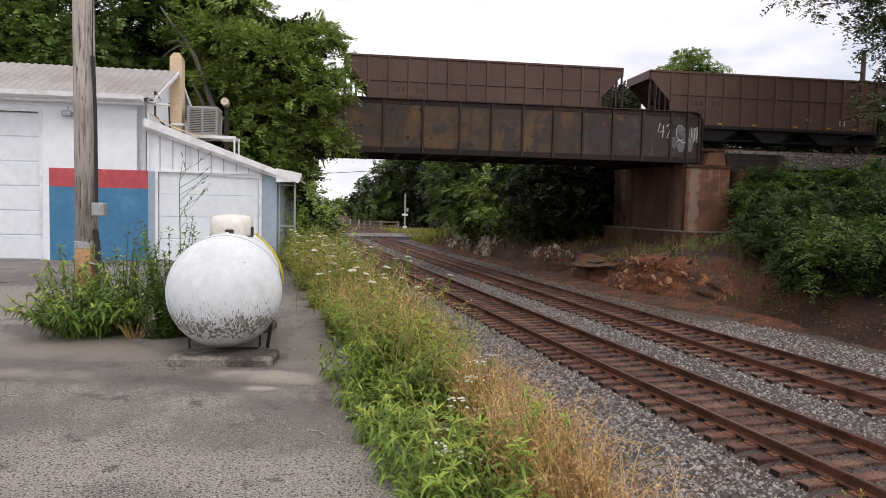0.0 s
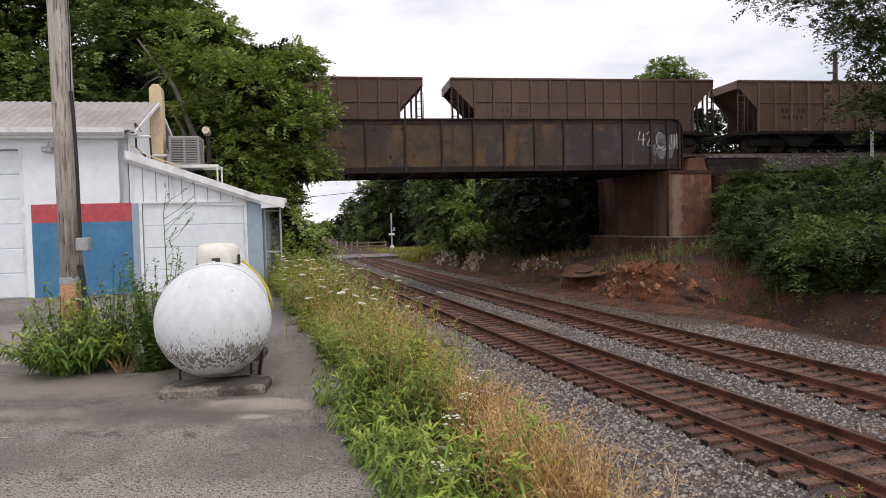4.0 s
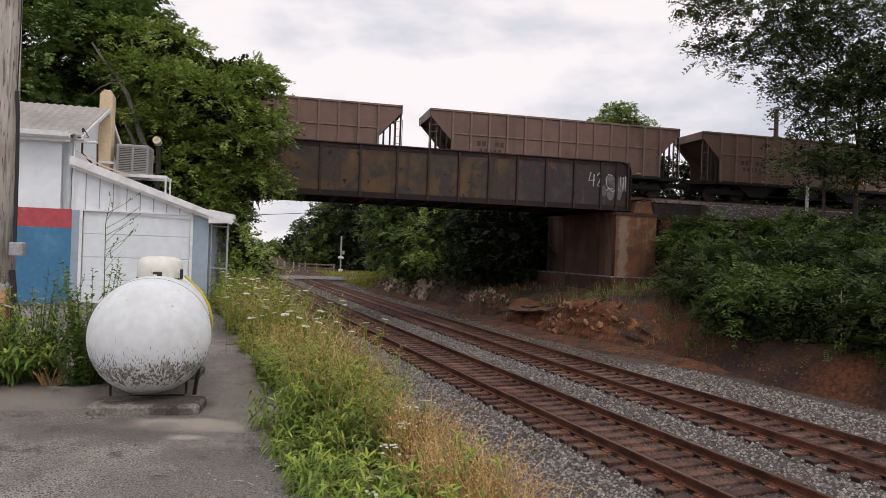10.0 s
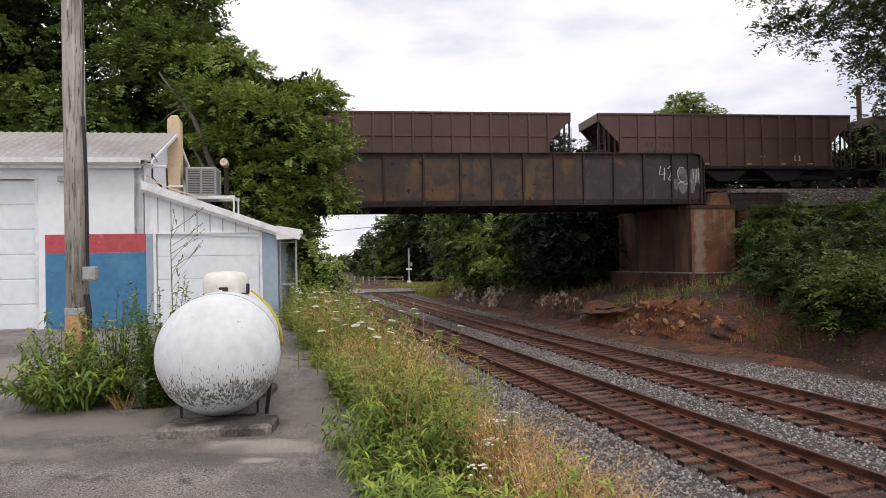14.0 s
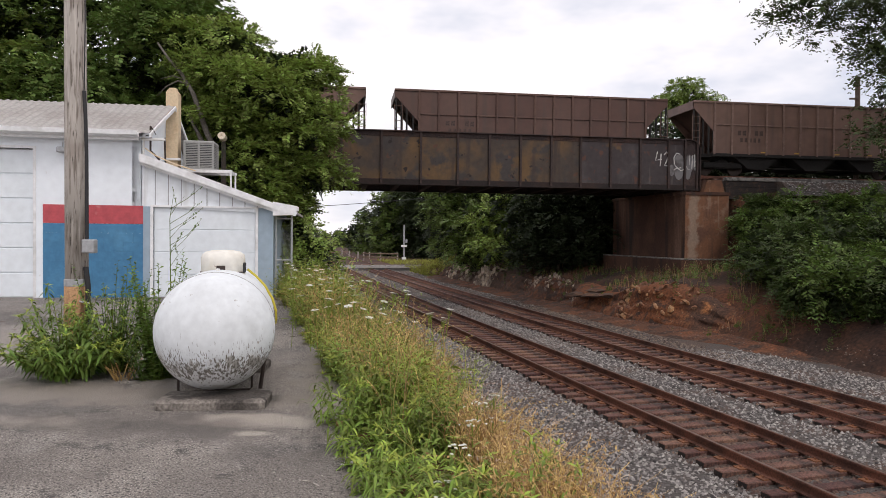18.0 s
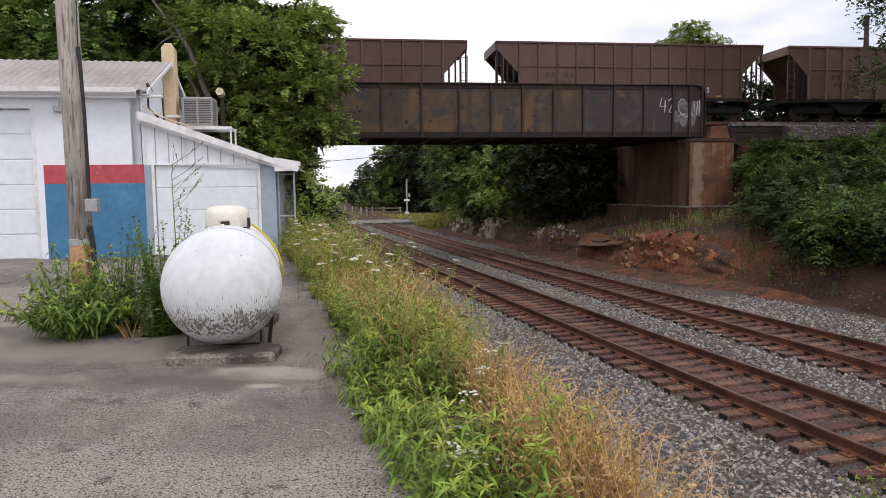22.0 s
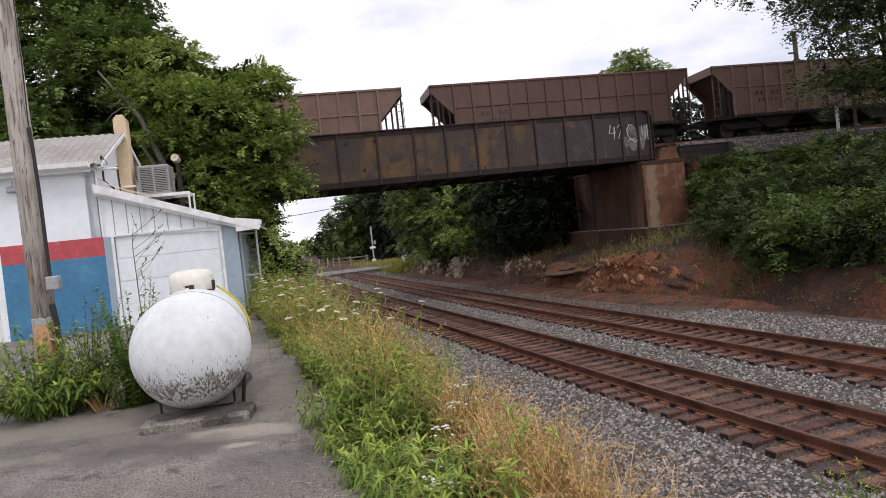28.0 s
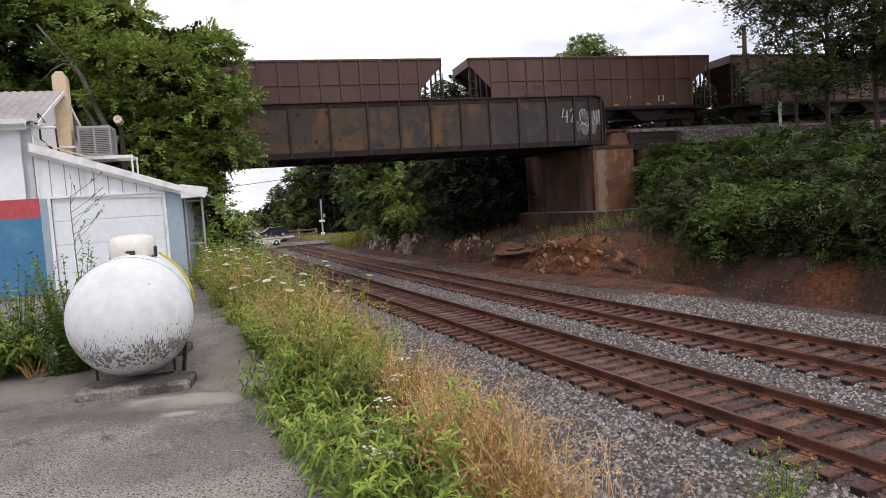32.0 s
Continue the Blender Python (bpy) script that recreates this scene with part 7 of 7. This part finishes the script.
# ---- rocks on the bank ----
ICO = [(0, 0.53, 0.85), (0, -0.53, 0.85), (0, 0.53, -0.85), (0, -0.53, -0.85), (0.85, 0, 0.53), (-0.85, 0, 0.53), (0.85, 0, -0.53), (-0.85, 0, -0.53), (0.53, 0.85, 0), (-0.53, 0.85, 0), (0.53, -0.85, 0), (-0.53, -0.85, 0)]
ICO_F = [(0, 1, 4), (0, 4, 8), (0, 8, 9), (0, 9, 5), (0, 5, 1), (1, 5, 11), (1, 11, 10), (1, 10, 4), (4, 10, 6), (4, 6, 8), (8, 6, 2), (8, 2, 9), (9, 2, 7), (9, 7, 5), (5, 7, 11), (3, 2, 6), (3, 6, 10), (3, 10, 11), (3, 11, 7), (3, 7, 2)]
r_ = random.Random(21)
ROCKS = []
for k in range(10):
    g = Geo()
    g.add([tuple(c * r_.uniform(0.65, 1.25) for c in v) for v in ICO], ICO_F)
    ROCKS.append(g.mesh("rock", M_ROCK))
def cell(i, j):
    return (np.sin(i * 127.1 + j * 311.7 + 4.1) * 43758.5453) % 1


def lattice(x, y):
    """Smooth value noise, 0 to 1."""
    i, j = np.floor(x), np.floor(y)
    u, v = smooth01(x - i), smooth01(y - j)
    return (cell(i, j) * (1 - u) + cell(i + 1, j) * u) * (1 - v) + (cell(i, j + 1) * (1 - u) + cell(i + 1, j + 1) * u) * v


def face_point(y, v):
    """A point of the broken bank: y along the line, v from the foot (0) to the brow (1)."""
    y, v = np.asarray(y, dtype=float), np.asarray(v, dtype=float)
    ends = smooth01((y - 25.0) / 3.0) * (1 - smooth01((y - 62) / 6))
    high = (1.25 + 0.35 * lattice(y * 0.5, 0 * y + 3) + bank_rise(y)) * ends
    back = 1.15 * v ** 1.25
    beds = 0.20 * (lattice(y * 0.55 + 9, v * 7.0 + 0.12 * y) - 0.5) + 0.16 * (lattice(y * 2.1, v * 11.0) - 0.5) + 0.10 * (lattice(y * 5.0 + 3, v * 17.0) - 0.5)
    brow = 0.34 * np.exp(-((v - 0.72) / 0.10) ** 2) * np.exp(-((y - 35.2) / 1.7) ** 2) + 0.16 * np.exp(-((v - 0.8) / 0.12) ** 2)
    d = bank_toe(track_x(y) + 6.3, y) - 0.12 + back - (beds + brow) * (0.35 + 0.65 * ends) + 0.5 * smooth01((v - 0.9) / 0.1)
    return track_x(y) + d / 0.957, y, -2.52 + high * v


def foot_point(y, v):
    """The washed-down soil before the clay face, from the ballast (0) up to the face (1)."""
    y, v = np.asarray(y, dtype=float), np.asarray(v, dtype=float)
    x1, _, _ = face_point(y, 0 * v + 0.12)
    edge = track_x(y) + (5.9 - 1.3 * smooth01((y - 24) / 7) + 0.7 * (lattice(y * 0.8, 0 * y + 5) - 0.5) + 0.35 * (lattice(y * 3.1, 0 * y + 8) - 0.5)) / 0.957
    edge = np.minimum(edge, x1 - 0.2)
    low = smooth01((y - 21.0) / 3.0) * (1 - smooth01((y - 64) / 3))
    z = -2.45 + 0.05 * low * smooth01(v * 6) + (0.20 * v ** 1.4 + 0.05 * (lattice(y * 2.3, v * 4) - 0.5) + 0.03 * (lattice(y * 6, v * 9) - 0.5)) * low
    return edge + (x1 - edge) * v, y, z


fy, fv = np.arange(21.0, 67.0, 0.16), np.linspace(0, 1, 12)
FY, FV = np.meshgrid(fy, fv)
FX, FYY, FZ = foot_point(FY, FV)
nf, ii = len(fy), (np.arange(len(fv) - 1)[:, None] * len(fy) + np.arange(len(fy) - 1)[None, :]).ravel()
thing("bank_foot", "washed-down red soil between the ballast and the clay face", "bank", kind="structure", data=raw_mesh("bank_foot", np.stack([FX.ravel(), FYY.ravel(), FZ.ravel()], 1), np.stack([ii, ii + 1, ii + 1 + nf, ii + nf], 1), M_FOOT))

fy, fv = np.arange(25.0, 68.0, 0.13), np.linspace(0, 1, 19)
FY, FV = np.meshgrid(fy, fv)
FX, FYY, FZ = face_point(FY, FV)
nf, ii = len(fy), (np.arange(len(fv) - 1)[:, None] * len(fy) + np.arange(len(fy) - 1)[None, :]).ravel()
thing("bank_face", "broken face of orange clay and dark soil above the ballast", "bank", kind="structure", data=raw_mesh("bank_face", np.stack([FX.ravel(), FYY.ravel(), FZ.ravel()], 1), np.stack([ii, ii + 1, ii + 1 + nf, ii + nf], 1), M_CLAY))
for words, count, y0, y1, v0, v1, s0, s1, m_ in (("broken cream and orange rocks in the clay face by the abutment", 80, 28.3, 32.4, 0.2, 0.95, 0.08, 0.30, M_ROCK), ("pale upright shards of limestone along the cut", 95, 37.0, 45.0, 0.35, 0.98, 0.07, 0.22, M_ROCKPALE), ("white jagged rocks at the far end of the bank", 150, 50.0, 64.0, 0.2, 1.0, 0.14, 0.40, M_ROCKWHITE)):
    out = thing("rock_outcrop", words, "rocks", m=pose(float(track_x((y0 + y1) / 2)) + 6.5, (y0 + y1) / 2, -2.0))
    inv = Matrix.Translation(-out.matrix_basis.translation)
    shapes = []
    for src in ROCKS:
        shapes.append(src.copy())
        shapes[-1].materials[0] = m_
    knots = [(r_.uniform(y0, y1), r_.uniform(v0, v1)) for k in range(9)]
    for k in range(count):
        ky, kv = knots[k % 9]
        y, v = min(max(r_.gauss(ky, (y1 - y0) * 0.09), y0), y1), min(max(r_.gauss(kv, 0.16), v0), v1)
        x, y, z = (float(c) for c in face_point(y, v))
        s = r_.uniform(s0, s1)
        m = inv @ pose(x + 0.04, y, z, r_.uniform(-35, 35), r_.uniform(-30, 30), r_.uniform(-25, 25)) @ Matrix.Diagonal((s * r_.uniform(0.35, 0.7), s * (r_.uniform(0.7, 1.7) if y < 36 else r_.uniform(0.4, 1.2)), s * (r_.uniform(0.18, 0.6) if y < 36 else r_.uniform(0.3, 1.7)), 1))
        part("rock", shapes[k % 10], parent=out, m=m)
ledge = thing("rock_ledge", "dark flat rock ledge jutting from the bank", "rock", m=pose(*[float(c) for c in face_point(35.0, 0.74)]))
for k, (x, y, z, sx, sy, sz) in enumerate(((0, 0, 0, 0.75, 0.6, 0.17), (-0.55, 1.0, -0.04, 0.7, 0.5, 0.15), (0.5, -1.0, 0.07, 0.6, 0.5, 0.16), (0.3, 0.3, 0.2, 0.6, 0.5, 0.13))):
    me = ROCKS[k].copy()
    me.materials[0] = M_ROCKDARK
    part("slab", me, parent=ledge, m=pose(x, y, z, 0, 0, 40 * k) @ Matrix.Diagonal((sx, sy, sz, 1)))

# ---- small things on the yard ----
r_ = random.Random(5)


litter = thing("paper_scrap", "crumpled white paper scrap on the asphalt", "litter", m=pose(-0.565, 4.43, 0.002, 0, 0, 20))
g = Geo()
g.add([(-0.055, -0.012, 0.004), (0.06, -0.022, 0.003), (0.062, 0.018, 0.012), (0.0, 0.026, 0.02), (-0.05, 0.016, 0.006), (0.0, 0.0, 0.024)], [(0, 1, 5), (1, 2, 5), (2, 3, 5), (3, 4, 5), (4, 0, 5)])
part("sheet", g, M_LITTER, litter)
for x, y, a, ln in ((-0.95, 6.7, 30, 0.25), (-0.75, 4.1, -30, 0.16), (-3.1, 4.7, 5, 0.28), (-1.05, 6.15, 60, 0.2)):
    tw = thing("twig", "thin dry twig lying on the asphalt", "twig", m=pose(x, y, 0.008, 0, 0, a))
    part("stick", Geo().tube([(-ln / 2, 0, 0), (0, 0.01, 0.004), (ln / 2, -0.01, 0)], 0.003, 5), M_POLE, tw)
stonepile = thing("stone_pieces", "small pile of broken stones at the weed edge", "stones", m=pose(-0.62, 5.35, 0))
for k in range(7):
    s = r_.uniform(0.025, 0.06)
    part("stone", ROCKS[k], parent=stonepile, m=pose(r_.uniform(-0.14, 0.14), r_.uniform(-0.08, 0.08), s * 0.5, 40 * k, 70 * k, 20 * k) @ Matrix.Diagonal((s, s, s * 0.7, 1)))


# ---- flatbed truck with a dark car on its bed, crossing the line ----
def wheel(parent, x, y, r, w=0.22):
    tyre = part("wheel", Geo().lathe([(r * 0.6, -w / 2), (r, -w / 2 + 0.03), (r, w / 2 - 0.03), (r * 0.6, w / 2)], 18, (x, y, r), "y"), M_RUBBER, parent)
    part("rim", Geo().lathe([(0.05, -w / 2 - 0.01), (r * 0.6, -w / 2 + 0.01), (r * 0.6, w / 2 - 0.01), (0.05, w / 2 + 0.01)], 14, (x, y, r), "y"), M_WHITE, tyre)


truck = thing("flatbed_truck", "white flatbed recovery truck carrying a dark car", "truck")
part("cab", Geo().prism([(0.0, 0.45), (0.0, 1.15), (0.18, 1.35), (0.42, 2.2), (1.7, 2.2), (1.75, 0.45)], "y", -1.0, 1.0), M_WHITE, truck, "white cab")
part("side_window", Geo().prism([(0.35, 1.35), (0.52, 2.0), (1.3, 2.0), (1.3, 1.35)], "y", -1.015, -1.0), M_GLASS, truck)
part("windscreen", Geo().prism([(0.16, 1.38), (0.4, 2.1), (0.44, 2.1), (0.2, 1.38)], "y", -0.85, 0.85), M_GLASS, truck)
part("headboard", Geo().box(1.8, 1.95, -1.05, 1.05, 0.5, 2.25, 0.02), M_STEELDARK, truck)
part("deflector", Geo().prism([(1.95, 1.1), (1.95, 2.2), (2.2, 2.2), (2.9, 1.15)], "y", -1.0, 1.0), M_WHITE, truck)
part("chassis", Geo().box(1.6, 6.0, -0.5, 0.5, 0.45, 0.7), M_STEELDARK, truck)
part("tool_box", Geo().prism([(2.0, 0.35), (5.0, 0.35), (5.2, 0.85), (2.0, 0.95)], "y", -1.05, -0.7), M_WHITE, truck, "white side tool box")
part("bed", Geo().box(1.95, 6.9, -1.12, 1.12, 0.95, 1.1, 0.02), M_WHITE, truck, "white flat bed")
part("bed_lamp", Geo().box(6.88, 6.96, -1.0, 1.0, 0.9, 1.0), M_STEELDARK, truck)
for x in (0.75, 4.6):
    for y in (-0.95, 0.95):
        wheel(truck, x, y, 0.42)
load = part("carried_car", Geo().prism([(2.75, 1.35), (2.75, 1.75), (3.3, 1.95), (3.9, 2.4), (5.6, 2.45), (6.2, 2.0), (6.25, 1.4)], "y", -0.82, 0.82), M_BLACKCAR, truck, "dark blue estate car on the bed")
part("window_band", Geo().prism([(3.5, 2.0), (3.98, 2.34), (5.5, 2.38), (5.85, 2.05)], "y", -0.835, 0.835), M_GLASS, load)
for x in (3.4, 5.5):
    for y in (-0.74, 0.74):
        w = part("car_wheel", Geo().lathe([(0.05, -0.12), (0.30, -0.10), (0.33, 0.0), (0.30, 0.10), (0.05, 0.12)], 16, (x, y, 1.42), "y"), M_RUBBER, load)
        part("car_rim", Geo().lathe([(0.02, -0.13), (0.19, -0.125), (0.19, 0.125), (0.02, 0.13)], 14, (x, y, 1.42), "y"), M_GALV, load)
for ob in bpy.data.objects:
    if ob.parent is not None and (ob.parent is truck or ob.parent.parent is truck):
        ob.data.transform(Matrix.Diagonal((0.88, 0.88, 0.84, 1)))
truck.matrix_basis = ROADM @ pose(16, 0, 0.06)


def truck_front(t):
    """Distance along the road of the truck's front: it waits behind the trees, then drives over the crossing."""
    run = t - 24.0
    if run <= 0:
        return 14.8
    if run < 1.5:
        return 14.8 - 3.2 * run * run / 3.0
    return 14.8 - 3.2 * (run - 0.75)


# ---- ties of the lower tracks ----
tie = Geo().box(-1.3, 1.3, -0.11, 0.11, -0.17, 0.0, 0.012).mesh("tie", M_TIE)
tie.materials.append(M_TIEEND)
tie.polygons.foreach_set("material_index", [1 if abs(p.normal.x) > 0.8 else 0 for p in tie.polygons])
plates = Geo()
for tr, off, inv in TRACKS:
    ys = along(-18, 150, 0.5)
    far = Geo()
    for i, y in enumerate(ys):
        j = (math.sin(i * 12.9898 + off) * 43758.5453) % 1 - 0.5
        p = on_track(y, off + j * 0.07, RAIL_Z - 0.186)
        dx, dy = track_dir(y)
        if i < 170:
            part("tie", tie, parent=tr, m=inv @ pose(*p, 0, 0, math.degrees(math.atan2(-dx, dy)) + j * 1.6))
            for o in (-0.7535, 0.7535):
                q = on_track(y, off + o, RAIL_Z - 0.186)
                c = [(q[0] + a * 0.19 * dy + b * 0.09 * dx, q[1] - a * 0.19 * dx + b * 0.09 * dy) for a, b in ((-1, -1), (1, -1), (1, 1), (-1, 1))]
                plates.prism(c, "z", q[2], q[2] + 0.02)
                for a in (-0.11, 0.11):
                    plates.box(q[0] + a - 0.014, q[0] + a + 0.014, q[1] - 0.05, q[1] - 0.02, q[2] + 0.02, q[2] + 0.05)
        else:
            c = [(p[0] + a * 1.3 * dy + b * 0.11 * dx, p[1] - a * 1.3 * dx + b * 0.11 * dy) for a, b in ((-1, -1), (1, -1), (1, 1), (-1, 1))]
            far.prism(c, "z", p[2] - 0.17, p[2])
    tagged(part("far_tie_rest", far, M_TIE, tr, m=inv), kind="stuff")
    tagged(part("plate_and_spike_rest", plates, M_PLATE, tr, m=inv), kind="stuff")
    plates = Geo()

M_GRIT = mat("pale_grit", (0.25, 0.23, 0.205), 0.92, grain=(14, 0.2), bump=None, island=0.6)
# ---- loose ballast stones ----
OCT = np.array([(1, 0, -0.1), (-1, 0, -0.1), (0, 1, -0.1), (0, -1, -0.1), (0, 0, 1.1), (0, 0, -1)], dtype=float)
OCT_F = np.array([(0, 2, 4), (2, 1, 4), (1, 3, 4), (3, 0, 4)])


def stones(n, y0, y1, d0, d1, s0, s1, power, zf):
    y = y0 + (y1 - y0) * rng.random(n) ** power
    d = rng.uniform(d0, d1, n)
    x = track_x(y) + d / 0.957
    s = rng.uniform(s0, s1, n)
    C = np.stack([x, y, zf(x, y, d) + s * 0.08], 1)
    V = OCT[None] * rng.uniform(0.55, 1.25, (n, 6, 3))
    a = rng.uniform(0, 6.28, n)
    b = rng.uniform(-0.7, 0.7, n)
    ca, sa, cb, sb = np.cos(a)[:, None], np.sin(a)[:, None], np.cos(b)[:, None], np.sin(b)[:, None]
    X, Y, Z = V[..., 0], V[..., 1], V[..., 2]
    X, Z = X * cb + Z * sb, -X * sb + Z * cb
    X, Y = X * ca - Y * sa, X * sa + Y * ca
    V = np.stack([X, Y, Z * 0.8], -1) * s[:, None, None] + C[:, None]
    F = OCT_F[None] + (np.arange(n) * 6)[:, None, None]
    return V.reshape(-1, 3), F.reshape(-1, 3)


def bed_z(x, y, d):
    return np.interp(d, [-5.6, -3.6, -3.3, -3.0, -0.75, -0.6, 0.6, 0.75, 3.0, 3.3, 3.6, 6.6, 7.4], [-2.43, -2.40, -2.395, -2.345, -2.345, -2.38, -2.38, -2.345, -2.345, -2.395, -2.40, -2.42, -2.46])


for words, args in (("grey crushed ballast stones beside the near track", (20000, 3.5, 32, -6.0, -3.2, 0.022, 0.05, 1.35, lambda x, y, d: np.maximum(bed_z(x, y, d), ground_z(x, y)))),
                    ("grey crushed stones on the shoulder below the weeds", (42000, -2.0, 22, -9.1, -5.8, 0.018, 0.042, 1.6, lambda x, y, d: ground_z(x, y) + 0.035)),
                    ("grey ballast stones between the ties", (11000, 3.5, 34, -3.3, -0.6, 0.022, 0.045, 1.3, bed_z)),
                    ("grey ballast stones between the tracks", (10000, 5, 40, -0.8, 0.9, 0.022, 0.05, 1.3, bed_z)),
                    ("grey ballast stones under the far track", (8000, 6, 40, 0.7, 3.3, 0.024, 0.05, 1.3, bed_z)),
                    ("grey ballast stones at the bank's foot", (4500, 22, 44, 3.2, 5.0, 0.025, 0.055, 1.2, lambda x, y, d: np.maximum(bed_z(x, y, d), ground_z(x, y)))),
                    ("grey crushed stones outside the far track", (8500, 7, 24, 3.2, 6.3, 0.025, 0.055, 1.2, lambda x, y, d: np.maximum(bed_z(x, y, d), ground_z(x, y)))),
                    ("grey stones scattered over the soil of the bank's foot", (1300, 10, 40, 6.2, 7.7, 0.02, 0.05, 1.1, lambda x, y, d: np.maximum(bed_z(x, y, d), ground_z(x, y)))),
                    ("small loose grit on the asphalt yard", (2200, 2.2, 9, -14.5, -9.9, 0.002, 0.006, 1.2, lambda x, y, d: 0 * d)),
                    ("grey ballast stones farther along the tracks", (9000, 38, 76, -5.2, 5.9, 0.03, 0.06, 1.2, bed_z)),
                    ("pale loose gravel along the asphalt edge", (1100, 2.2, 14, -10.7, -9.9, 0.004, 0.012, 1.3, lambda x, y, d: np.maximum(ground_z(x, y), 0.0)))):
    V, F = stones(*args)
    thing("ballast_stones", words, "gravel", kind="stuff", data=raw_mesh("ballast_stones", V, F, M_STONE_RUST if "ties" in words or "under" in words else M_GRIT if "loose" in words else M_STONE_DUSTY if "foot" in words else M_STONE))

# loose stone on the upper track's shoulder
n = 5000
sq = np.stack([rng.uniform(5.9, 26, n), rng.uniform(-1.6, 1.3, n)], 1)
V, F = stones(n, 0, 1, 0, 1, 0.03, 0.075, 1.0, lambda x, y, d: 0 * d)
c0 = V.reshape(n, 6, 3).mean(1)
zz = np.interp(sq[:, 1], [-1.7, -0.7, 0.9], [3.7, 4.45, 4.67]) + 0.02
c1 = np.stack([BR0.x + U.x * sq[:, 0] + N.x * sq[:, 1], BR0.y + U.y * sq[:, 0] + N.y * sq[:, 1], zz], 1)
V = (V.reshape(n, 6, 3) - c0[:, None] + c1[:, None]).reshape(-1, 3)
thing("ballast_stones", "grey ballast stones on the upper track's shoulder", "gravel", kind="stuff", data=raw_mesh("ballast_stones", V, F, M_STONE))


motions()
